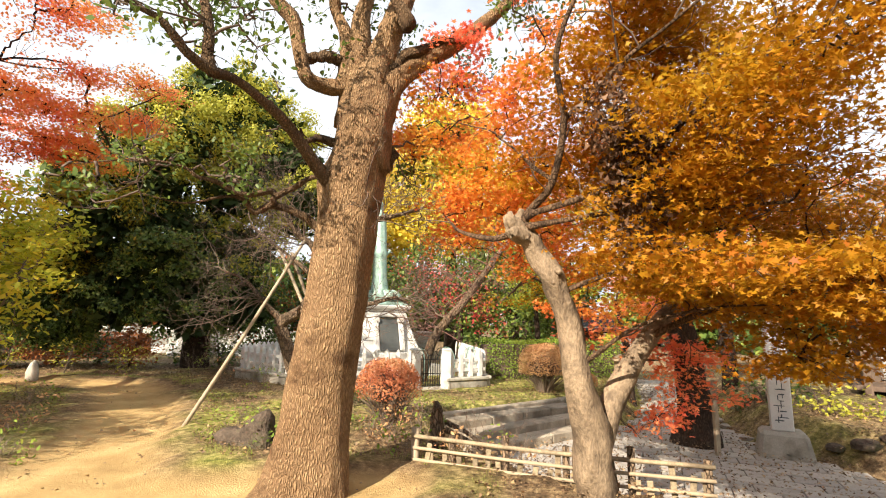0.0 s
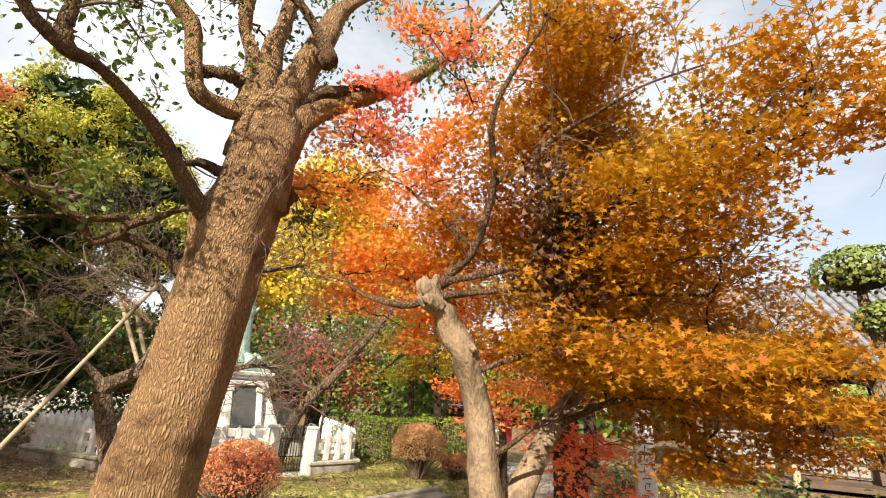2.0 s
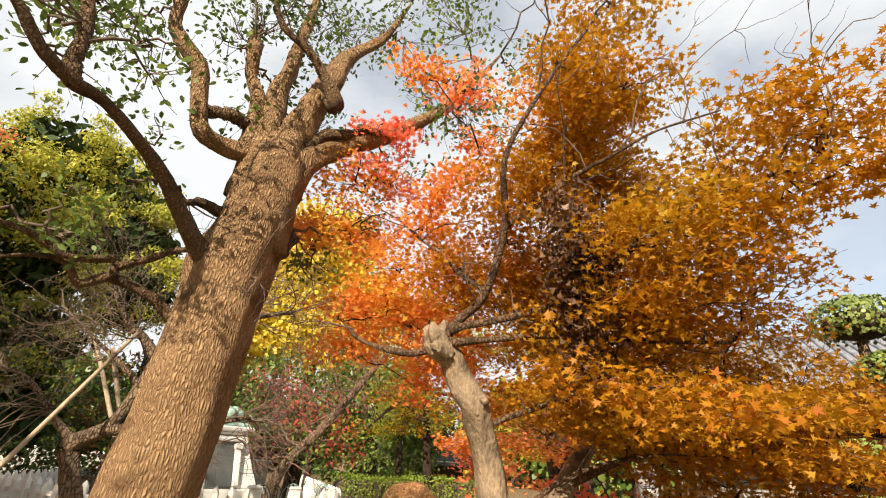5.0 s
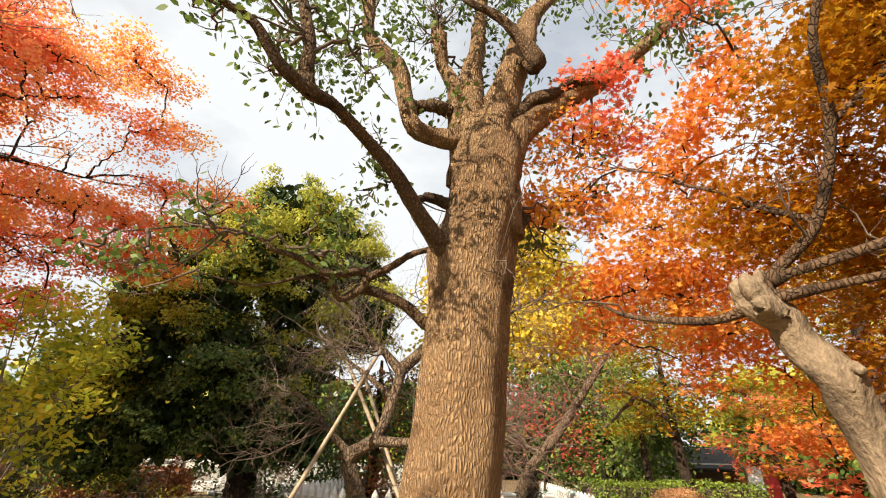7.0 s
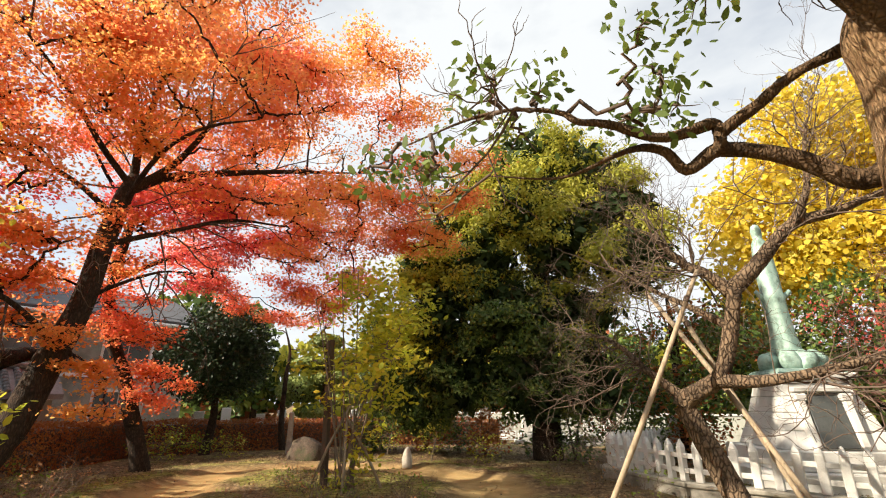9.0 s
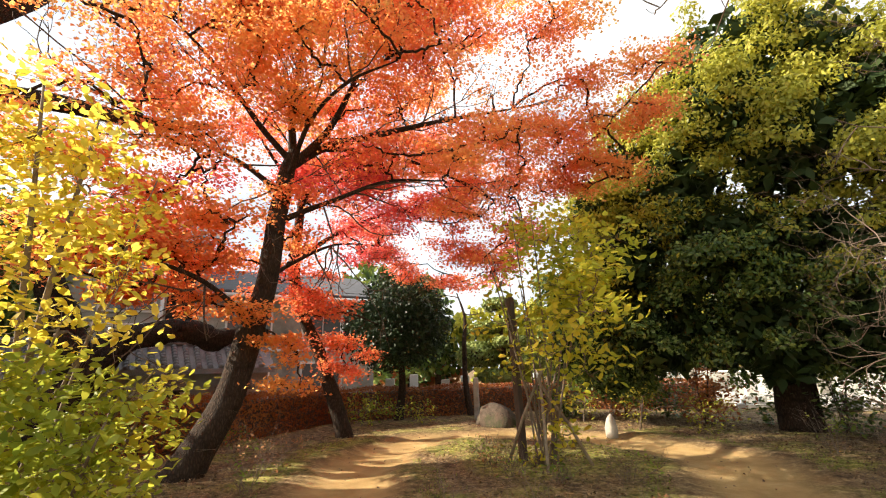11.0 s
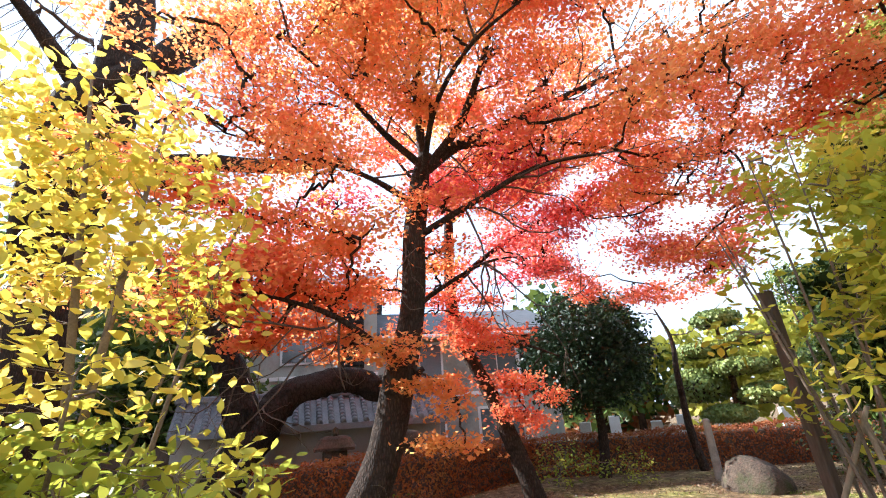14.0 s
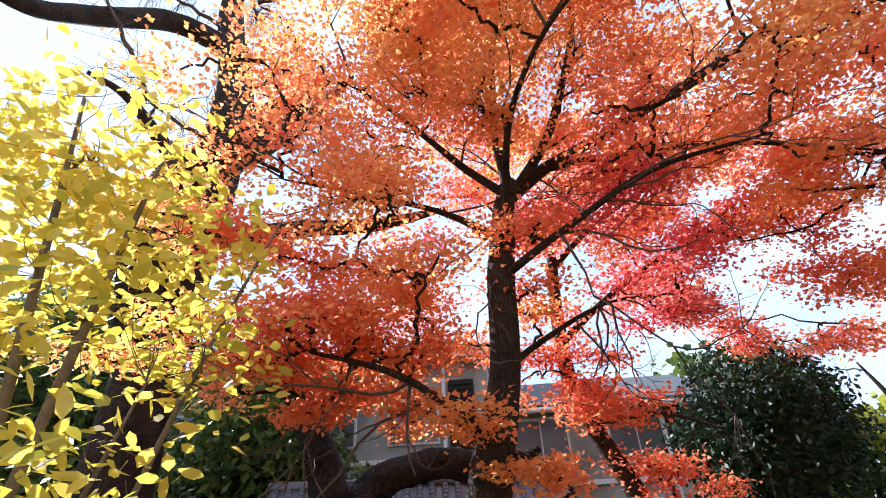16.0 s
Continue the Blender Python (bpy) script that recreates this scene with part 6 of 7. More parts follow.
leafy_shrub((-7.9, 2.5, 0), "low yellow-green shrub beside the path", [cane(-7.9, 2.5, 0.3, 0.3, 1.2), cane(-7.9, 2.4, -0.4, 0.4, 1.4), cane(-8.0, 2.4, 0.2, -0.5, 1.3), cane(-8.1, 2.6, -0.3, 0.6, 1.5)],
            [(-7.9, 2.5, 1.15, 0.6, 0.6, 0.25), (-8.3, 2.9, 1.1, 0.5, 0.5, 0.3), (-7.7, 2.0, 1.0, 0.6, 0.6, 0.3), (-8.2, 2.5, 0.7, 0.8, 0.8, 0.3), (-7.7, 2.6, 0.6, 0.6, 0.6, 0.3), (-8.1, 2.3, 1.5, 0.5, 0.5, 0.3), (-8.0, 2.9, 1.45, 0.4, 0.45, 0.25), (-7.8, 2.0, 1.5, 0.45, 0.4, 0.25)], LEAF_LIME, 82, 80, 11, 0.12, 0.11)
leafy_shrub((-8.65, 8.4, 0), "airy shrub of thin canes with yellow-green leaves", [cane(-8.65 + 0.14 * math.cos(k * 2.1), 8.4 + 0.14 * math.sin(k * 1.7), 0.75 * math.cos(k * 1.3), 0.75 * math.sin(k * 1.3), 2.3 + 0.4 * (k % 5), 0.017) for k in range(13)],
            ([(-7.9, 8.7, 3.5, 0.5, 0.5, 0.35), (-7.5, 8.3, 2.9, 0.5, 0.5, 0.3), (-7.2, 7.9, 2.5, 0.45, 0.45, 0.25), (-7.0, 7.6, 2.1, 0.4, 0.4, 0.22), (-7.5, 8.2, 1.75, 0.4, 0.4, 0.25), (-7.9, 8.5, 2.4, 0.5, 0.5, 0.3), (-8.2, 8.8, 3.0, 0.45, 0.45, 0.35), (-7.3, 8.0, 1.4, 0.35, 0.35, 0.2), (-6.75, 7.7, 2.7, 0.4, 0.4, 0.25), (-6.5, 7.6, 2.2, 0.35, 0.35, 0.22), (-7.0, 8.3, 3.2, 0.45, 0.45, 0.3), (-8.3, 8.8, 3.9, 0.5, 0.5, 0.35, 0.6), (-8.0, 8.2, 3.4, 0.45, 0.45, 0.35), (-7.85, 8.1, 2.7, 0.4, 0.4, 0.3), (-8.1, 8.1, 2.2, 0.4, 0.4, 0.3), (-8.0, 8.0, 1.7, 0.35, 0.35, 0.25, 0.7), (-8.5, 8.2, 3.9, 0.5, 0.5, 0.3, 0.6)] +
             [(-8.7, 8.4, 3.6, 0.5, 0.5, 0.4, 0.5), (-9.2, 8.2, 3.0, 0.45, 0.45, 0.35, 0.4), (-9.3, 8.0, 2.3, 0.4, 0.4, 0.3, 0.35), (-8.8, 8.2, 1.5, 0.4, 0.4, 0.3, 0.4), (-8.4, 8.5, 1.1, 0.4, 0.4, 0.25, 0.5), (-8.5, 8.3, 2.2, 0.45, 0.45, 0.35, 0.4), (-8.2, 8.5, 0.55, 0.3, 0.3, 0.2, 0.6), (-8.7, 8.3, 0.2, 0.3, 0.3, 0.12)]),
            LEAF_SPRAY, 83, 80, 8, 0.13, 0.125)
for k, (dx, dy, h) in enumerate(((-0.55, -0.35, 1.5), (0.5, -0.45, 1.45), (0.55, 0.5, 1.35))):
    prop = thing("support_pole", (-8.6 + dx, 8.35 + dy, 0), "slim bamboo prop leaning into the cane shrub", "pole", "props of the cane shrub")
    part("shaft", tube(Geo(), [(0, 0, -0.05), (-dx * 0.5, -dy * 0.5, h * 0.5), (-dx * 1.08, -dy * 1.08, h)], [0.026, 0.025, 0.022], 9), POLE, prop, "", None, True)
leafy_shrub((-15.6, 8.2, 0), "low green shrub under the camellia", [cane(-15.6, 8.2, 0.2, 0.3, 0.9)], [(-15.4, 8.2, 0.55, 0.8, 0.9, 0.4), (-15.0, 9.6, 0.4, 0.6, 0.7, 0.3)], LEAF_LIME, 84, 50, 9, 0.11, 0.08)
leafy_shrub((-11.9, 12.9, 0), "small dense shrub at the path edge", [cane(-11.9, 12.9, 0.1, 0.1, 0.8)], [(-11.9, 12.9, 0.6, 0.5, 0.5, 0.4)], LEAF_OLIVE, 85, 60, 9, 0.10, 0.07)
leafy_shrub((-10.0, 12.6, 0), "small dense shrub at the path edge", [cane(-10.0, 12.6, 0.1, 0.1, 0.8)], [(-10.0, 12.7, 0.6, 0.4, 0.5, 0.4), (-8.7, 13.0, 0.5, 0.6, 0.5, 0.4)], LEAF_OLIVE, 86, 60, 9, 0.10, 0.07)

for k, (x, y, r, h) in enumerate(((-9.6, 14.6, 0.9, 1.5), (-7.0, 14.9, 0.8, 1.3), (-5.6, 15.6, 0.9, 1.5), (-12.0, 14.8, 1.0, 1.6), (-13.4, 13.8, 0.9, 1.3), (-11.0, 15.2, 0.8, 1.2), (-4.2, 15.9, 0.8, 1.4), (-8.3, 15.6, 0.8, 1.3))):
    leafy_shrub((x, y, 0), "dark undergrowth shrub below the evergreen", [cane(x, y, 0.2, 0.1, h), cane(x, y, -0.2, 0.1, h * 0.9), cane(x, y, 0.0, -0.2, h * 0.8)], [(x, y, h * 0.55, r, r * 0.8, h * 0.5), (x + 0.3, y - 0.3, h * 0.4, r * 0.7, r * 0.6, h * 0.35)], LEAF_EVERGREEN if k % 3 else LEAF_RUST, 200 + k, 45, 9, 0.14, 0.11, OVAL, TWIG)
for k, (x, y, r, h) in enumerate(((6.9, 8.6, 0.7, 1.1), (7.9, 7.4, 0.8, 1.2), (8.8, 6.3, 0.7, 1.0), (6.6, 9.8, 0.7, 1.2), (9.8, 5.4, 0.8, 1.2))):
    leafy_shrub((x, y, ROAD_Z), "dark low shrub in front of the temple hall", [cane(x, y, 0.2, 0.1, h - 0.4), cane(x, y, -0.2, 0.1, h * 0.8 - 0.4)], [(x, y, h * 0.45 + ROAD_Z, r, r * 0.8, h * 0.5), (x + 0.3, y - 0.3, h * 0.35 + ROAD_Z, r * 0.7, r * 0.6, h * 0.35)], LEAF_EVERGREEN if k % 2 else LEAF_OLIVE, 220 + k, 50, 9, 0.13, 0.1, OVAL, TWIG)


# ---- steps, bamboo fence, marker stone ----
def steps():
    t = thing("stone_steps", (0.05, 7.9, 0), "worn grey stone steps down from the lawn", "steps", yaw=37.0)
    for k in range(3):
        for i in range(4):
            L = 0.74
            part("step_stone", box((L - 0.008, 0.36, 0.30), (L * (i + 0.5), -0.18 - 0.32 * k + 0.004 * ((i * 7 + k) % 3), -0.26 - 0.125 * k), 0.018), STEP_STONE, t)
    part("kerb", box((2.96, 0.16, 0.34), (1.48, 0.085, -0.24), 0.015), STEP_STONE, t, "weathered kerb stone")
    w = thing("kerb_wall", (2.3, 9.75, 0), "low grey kerb stones at the lawn edge", "kerb", yaw=62.0)
    for i in range(7):
        part("kerb_stone", box((0.6, 0.2, 0.42), (0.3 + 0.605 * i, 0, -0.36), 0.02), STEP_STONE, w)


steps()


def bamboo_fence():
    rng = np.random.default_rng(91)
    t = thing("bamboo_fence", (-0.28, 5.35, 0), "low weathered bamboo and plank garden fence", "fence", yaw=-18.0)
    L = 2.9
    for i, x in enumerate((0.0, 0.42, 1.0, 1.6, 2.2, 2.85)):
        part("post", tube(Geo(), [(x, 0, -0.25), (x, 0, 0.42 - 0.05 * (i % 2))], 0.045 if i == 0 else 0.036, 10, 0.04, rng), POLE if i == 0 else BARK_GREY, t, "", None, True)
    for z, r in ((0.34, 0.022), (0.22, 0.018), (0.10, 0.018)):
        q = spline([(-0.02, -0.045, z), (L / 2, -0.05, z - 0.03), (L, -0.045, z - 0.02)], 14)
        part("rail", tube(Geo(), q, r, 8, 0.05, rng), BAMBOO if z > 0.3 else TIMBER_PALE, t, "", None, True)
    for i in range(20):
        x = 0.08 + i * 0.145 + rng.normal(0, 0.015)
        h = rng.uniform(0.12, 0.32)
        part("slat", box((0.055, 0.016, h + 0.2), (x, -0.02 + 0.012 * (i % 2), -0.2), 0.004, (0, rng.normal(0, 5), 0)), BAMBOO, t)
    s = thing("old_stump", (-0.05, 6.3, 0), "weathered broken tree stump by the steps", "stump")
    part("wood", limb_geo([(0, 0, -0.3, 0.13), (0, 0, 0.1, 0.1), (0.02, 0, 0.4, 0.075), (-0.02, 0.02, 0.55, 0.03)], rng, 12, 18, 0.1), BARK_GREY, s, smooth=True)
    for a, b in (((0.1, 0, 0.2), (0.9, -0.35, -0.2)), ((0.1, 0.1, 0.28), (0.75, -0.1, -0.1))):
        part("fallen_branch", tube(Geo(), spline([a, (np.array(a) + b) / 2 + [0, 0, 0.05], b], 8), np.linspace(0.035, 0.02, 8), 7, 0.06, rng), BARK_GREY, s, smooth=True)


bamboo_fence()


def marker_stone():
    z = ROAD_Z + 0.02
    t = thing("stone_marker", (5.3, 7.55, z), "tall inscribed granite pillar on a grey plinth", "monument", yaw=-30.0)
    part("plinth", box((0.74, 0.66, 0.42), (0, 0, -0.04), 0.05, taper=0.8), GRANITE_GREY, t, "rough grey plinth")
    sh = part("shaft", box((0.29, 0.27, 1.62), (0, 0, 0.378), 0.012), GRANITE, t)
    tip = part("tip", box((0.288, 0.268, 0.1), (0, 0, 1.996), 0.004, taper=0.2), GRANITE, t)
    rng = random.Random(5)
    for k in range(9):
        for j in range(4):
            w, h = rng.uniform(0.06, 0.15), rng.uniform(0.010, 0.016)
            if j % 2:
                w, h = h, rng.uniform(0.05, 0.12)
            part("engraved_stroke", box((w, 0.004, h), (rng.uniform(-0.045, 0.045), -0.1365, 0.48 + 0.17 * k + rng.uniform(0, 0.1)), 0), INK, t)
    p = thing("wooden_post", (4.25, 7.5, ROAD_Z), "slim orange-brown wooden post", "post")
    part("shaft", box((0.07, 0.07, 1.15), (0, 0, -0.02), 0.006), POLE, p)
    for i, (x, y, s) in enumerate(((6.1, 7.0, 0.2), (6.4, 6.9, 0.15), (6.7, 7.1, 0.18), (5.9, 7.3, 0.14), (6.9, 6.8, 0.13))):
        r = thing("edging_stone", (x, y, float(ground_z(x, y))), "small rounded grey stone at the road edge", "stone", "edging stones")
        part("stone", rock_geo((s * 0.95, s * 0.75, s * 0.55), 20 + i), ROCK, r, smooth=True)


marker_stone()
crown_tree("maple_tree", (4.3, 8.2, ROAD_Z), "dark old maple trunk with low crimson leaves", [(4.3, 8.2, ROAD_Z - 0.1, 0.42), (4.3, 8.2, 0.1, 0.3), (4.2, 8.1, 0.8, 0.24), (4.0, 8.0, 2.0, 0.18), (4.0, 7.9, 3.4, 0.08)],
           [(3.9, 7.6, 2.4, 1.3, 1.0, 0.35), (4.8, 7.8, 2.9, 1.3, 1.0, 0.4), (3.8, 7.2, 1.9, 0.9, 0.7, 0.25), (5.0, 7.0, 2.2, 1.1, 0.9, 0.3), (5.8, 7.2, 2.6, 1.2, 1.0, 0.35), (4.4, 7.6, 3.8, 1.5, 1.2, 0.5), (6.0, 7.4, 3.6, 1.3, 1.1, 0.5)],
           [(LEAF_ORANGE, 0.75, "amber leaves"), (LEAF_SCARLET, 0.25, "scarlet leaves")], 101, 38, 14, 0.16, 0.09, TRI, 0.0, flat=0.3, up=(0, 0, 1), jitter=0.45)


# ---- clipped cloud pines ----
def cloud_pine(base, label, trunk, pads, seed, size=0.07):
    rng = np.random.default_rng(seed)
    t = thing("cloud_pine", base, label, "pine")
    part("trunk", limb_geo(trunk, rng, 12, 34, 0.06), BARK_GREY, t, "twisting pale brown trunk", base, True)
    nodes = spline(trunk, 24)[:, :3]
    for p in pads:
        c = np.array(p[:3])
        a = nodes[np.argmin(np.linalg.norm(nodes - c + [0, 0, 0.25], axis=1))]
        q = spline([a, (a + c) / 2 + [0, 0, -0.06] + rng.normal(0, 0.04, 3), c - [0, 0, p[5] * 0.5]], 10)
        part("limb", tube(Geo(), q, np.linspace(0.05, 0.025, 10), 8, 0.06, rng), BARK_GREY, t, "", base, True)
        n = int(3000 * p[3] * p[4] + 600)
        d = rng.normal(0, 1, (n, 3))
        d /= np.linalg.norm(d, axis=1)[:, None]
        d[:, 2] = np.where(d[:, 2] < -0.7, -d[:, 2] * 0.9, d[:, 2])
        k = 1 + 0.06 * np.sin(d[:, 0] * 7 + seed) * np.cos(d[:, 1] * 6)
        at = c + d * np.array(p[3:6]) * (rng.uniform(0.86, 1.03, n) * k)[:, None]
        part("foliage_pad", leaves(Geo(), at, d + rng.normal(0, 0.6, (n, 3)), size, TUFT, rng), LEAF_PINE, t, "domed clipped needle pad", base)
        # dark solid filler, added so that the pad looks shaded inside
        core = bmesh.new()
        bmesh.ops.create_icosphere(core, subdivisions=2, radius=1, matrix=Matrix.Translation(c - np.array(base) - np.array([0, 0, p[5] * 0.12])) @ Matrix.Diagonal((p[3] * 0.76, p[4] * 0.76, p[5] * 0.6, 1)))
        part("pad_shade_core", core, BARK_DARK, t, "", smooth=True)
    return t


cloud_pine((7.0, 4.95, 0), "cloud-pruned garden pine with domed pads", [(7.02, 4.9, -0.4, 0.16), (7.0, 4.95, 0.8, 0.13), (6.9, 5.05, 1.7, 0.12), (7.05, 4.85, 2.4, 0.1), (7.0, 4.95, 3.2, 0.07), (7.0, 4.95, 3.6, 0.04)],
           [(7.0, 4.95, 3.66, 0.55, 0.55, 0.36), (7.25, 4.5, 3.05, 0.42, 0.42, 0.3), (7.1, 4.8, 2.98, 0.35, 0.35, 0.26), (7.45, 4.3, 2.5, 0.45, 0.4, 0.26), (6.8, 5.25, 2.0, 0.28, 0.26, 0.14), (7.3, 4.55, 1.65, 0.34, 0.32, 0.2), (6.8, 5.25, 1.38, 0.25, 0.22, 0.1), (7.7, 4.0, 2.0, 0.4, 0.4, 0.18)], 111, 0.055)
cloud_pine((-17.7, 15.0, 0), "round-clipped garden pine beyond the hedge", [(-17.7, 15.0, -0.1, 0.16), (-17.6, 15.0, 1.2, 0.12), (-17.7, 15.1, 2.6, 0.09), (-17.6, 15.0, 3.9, 0.04)],
           [(-17.6, 15.0, 4.0, 0.7, 0.7, 0.3), (-17.2, 15.4, 3.3, 0.6, 0.6, 0.25), (-18.2, 14.6, 3.1, 0.7, 0.7, 0.28), (-17.4, 15.2, 2.5, 0.85, 0.85, 0.3), (-18.4, 14.4, 2.0, 0.9, 0.9, 0.6), (-17.0, 15.6, 1.7, 0.8, 0.8, 0.35), (-17.6, 14.6, 1.2, 0.7, 0.7, 0.3), (-16.4, 16.2, 2.6, 0.6, 0.6, 0.25)], 112, 0.1)


# ---- temple hall on the far side of the road ----
def tile_roof(t, x0, x1, y_e, z_e, y_r, z_r, pitch, name="roof"):
    """A pitched roof face in the thing's frame, with rounded cover tiles running down it."""
    slab = bmesh.new()
    vs = [slab.verts.new(p) for p in ((x0, y_e, z_e), (x1, y_e, z_e), (x1, y_r, z_r), (x0, y_r, z_r), (x0, y_e, z_e - 0.12), (x1, y_e, z_e - 0.12), (x1, y_r, z_r - 0.12), (x0, y_r, z_r - 0.12))]
    for f in ((0, 1, 2, 3), (7, 6, 5, 4), (0, 4, 5, 1), (1, 5, 6, 2), (2, 6, 7, 3), (3, 7, 4, 0)):
        slab.faces.new([vs[i] for i in f])
    roof = part(name, slab, TILE, t, "grey pan-tiled roof face")
    n = int((x1 - x0) / pitch)
    run = np.array([0, y_r - y_e, z_r - z_e])
    me = None
    for i in range(n):
        if me is None:
            g = Geo()
            k = 9
            L = np.linalg.norm(run)
            for s in range(k):
                a, b = run * (s / k), run * ((s + 1) / k + 0.01)
                lift = np.array([0, 0, 0.025])
                tube(g, [a + lift, b + lift * 0.4], [pitch * 0.27, pitch * 0.25], 8)
            me = g.mesh("cover_tile", smooth=True)
            me.materials.append(TILE)
        o = part("cover_tile", me, None, roof)
        o.location = (x0 + pitch * (i + 0.5), y_e, z_e)
    return roof


def temple_hall():
    yaw = -43.0
    t = thing("temple_hall", (9.2, 10.8, ROAD_Z), "timber temple hall with grey tiled roof and lattice windows", "building", yaw=yaw)
    W = 15.0
    part("wall", box((W, 0.2, 3.3), (W / 2, 2.2, 0.0), 0.01), TIMBER, t, "dark timber wall")
    part("side_wall", box((0.2, 7.0, 3.4), (0.1, 5.8, 0), 0.01), TIMBER, t, "dark timber gable wall")
    part("back_wall", box((W, 0.2, 3.3), (W / 2, 9.3, 0.0), 0.01), TIMBER, t, "dark timber wall")
    part("veranda", box((W, 1.2, 0.12), (W / 2, 1.45, 0.55), 0.01), TIMBER, t, "plank veranda")
    for i in range(8):
        x = 0.3 + i * 1.95
        part("post", box((0.16, 0.16, 3.3), (x, 0.9, 0), 0.01), TIMBER_PALE if i % 2 else TIMBER, t, "square veranda post")
        w = part("window", box((1.5, 0.05, 1.75), (x + 0.98, 2.07, 0.75), 0.005), PAPER, t, "paper-screened lattice window")
        for k in range(7):
            part("lattice_bar", box((0.03, 0.03, 1.75), (x + 0.98 - 0.72 + 0.24 * k, 2.035, 0.75), 0.002), TIMBER, w)
        for k in range(7):
            part("lattice_rail", box((1.5, 0.03, 0.03), (x + 0.98, 2.033, 0.78 + 0.28 * k), 0.002), TIMBER, w)
    part("eave_beam", box((W, 0.16, 0.2), (W / 2, 0.9, 3.3), 0.01), TIMBER_PALE, t, "pale eave beam")
    part("eave_board", box((W + 1, 1.5, 0.08), (W / 2, 0.75, 3.22), 0.01), WHITE, t, "white-edged eave board")
    tile_roof(t, -0.6, W + 0.6, -0.3, 3.34, 5.6, 6.5, 0.26)
    part("roof_back", box((W + 1.2, 6.6, 0.12), (W / 2, 8.2, 4.9), 0.01, (-28, 0, 0)), TILE, t, "grey tiled roof face")
    part("ridge", box((W + 1.2, 0.3, 0.25), (W / 2, 5.6, 6.42), 0.03), TILE, t, "ridge of stacked tiles")


temple_hall()


# ---- small shrine, lanterns and banners ----
def shrine():
    t = thing("small_shrine", (5.6, 19.2, -0.1), "small wooden shrine with a dark roof and white trim", "shrine", yaw=-8)
    part("body", box((1.6, 1.2, 1.5), (0, 0, 0), 0.02), TIMBER, t)
    for s in (-1, 1):
        part("roof_side", box((2.5, 1.4, 0.12), (0, s * 0.55, 1.72), 0.03, (-s * 28, 0, 0)), IRON, t, "black roof")
    part("eave_trim", box((2.2, 0.05, 0.06), (0, -1.0, 1.58), 0.005), WHITE, t)
    part("screen", box((0.7, 0.04, 1.1), (-0.2, -0.62, 0.1), 0.01), RED_CLOTH, t, "red door panel")
    for i, x in enumerate((6.6, 7.2, 4.4)):
        b = thing("banner", (x, 17.6 + 0.3 * i, -0.3), "white and red vertical cloth banner on a pole", "banner", "shrine banners")
        part("pole", tube(Geo(), [(0, 0, 0), (0, 0, 1.9)], 0.02, 6), POLE, b)
        part("cloth", box((0.42, 0.012, 1.3), (0.22, 0, 0.5), 0), WHITE if i != 1 else RED_CLOTH, b)
    for x, y in ((4.5, 12.0), (5.9, 11.0)):
        l = thing("wooden_lantern", (x, y, ROAD_Z + 0.0), "pale wooden lantern on a post", "lantern", "path lanterns")
        part("post", box((0.09, 0.09, 0.85), (0, 0, -0.02), 0.008), POLE, l)
        part("light_box", box((0.26, 0.26, 0.26), (0, 0, 0.83), 0.01), TIMBER_PALE, l)
        part("roof", box((0.44, 0.44, 0.16), (0, 0, 1.09), 0.01, taper=0.15), TIMBER_PALE, l)


shrine()
lean = crown_tree("leaning_tree", (-0.5, 12.2, 0), "leafless leaning tree behind the gate", [(-0.6, 12.15, -0.1, 0.15), (-0.2, 12.1, 1.2, 0.12), (0.52, 12.07, 2.1, 0.1), (1.36, 11.95, 3.25, 0.075), (1.9, 11.9, 4.0, 0.04)],
           [(-0.6, 11.9, 2.2, 0.9, 0.6, 0.5), (0.2, 11.9, 2.8, 0.9, 0.6, 0.5), (1.4, 12.0, 3.8, 0.8, 0.6, 0.5)], [(LEAF_CRIMSON, 0.3, "last red leaves")], 121, 30, 2, 0.15, 0.06, TRI, 0.0, bark_mat=BARK_GREY, limb_r=0.025, twig_mat=TWIG_PALE, twig_step=1)
rng = np.random.default_rng(122)
tw = Geo()
for q in spline([(-0.2, 12.1, 1.2), (0.52, 12.07, 2.1), (1.36, 11.95, 3.25), (1.9, 11.9, 4.0)], 34):
    ramify(tw, q, (-0.7 + rng.normal(0, 0.8), -0.3 + rng.normal(0, 0.6), 0.4 + rng.normal(0, 0.4)), rng.uniform(0.8, 1.6), 0.016, 3, rng, 0.05, 0.25)
tagged(part("twig_work", tw, TWIG_RED, lean, "reddish bare twigs", (-0.5, 12.2, 0)), kind="stuff")


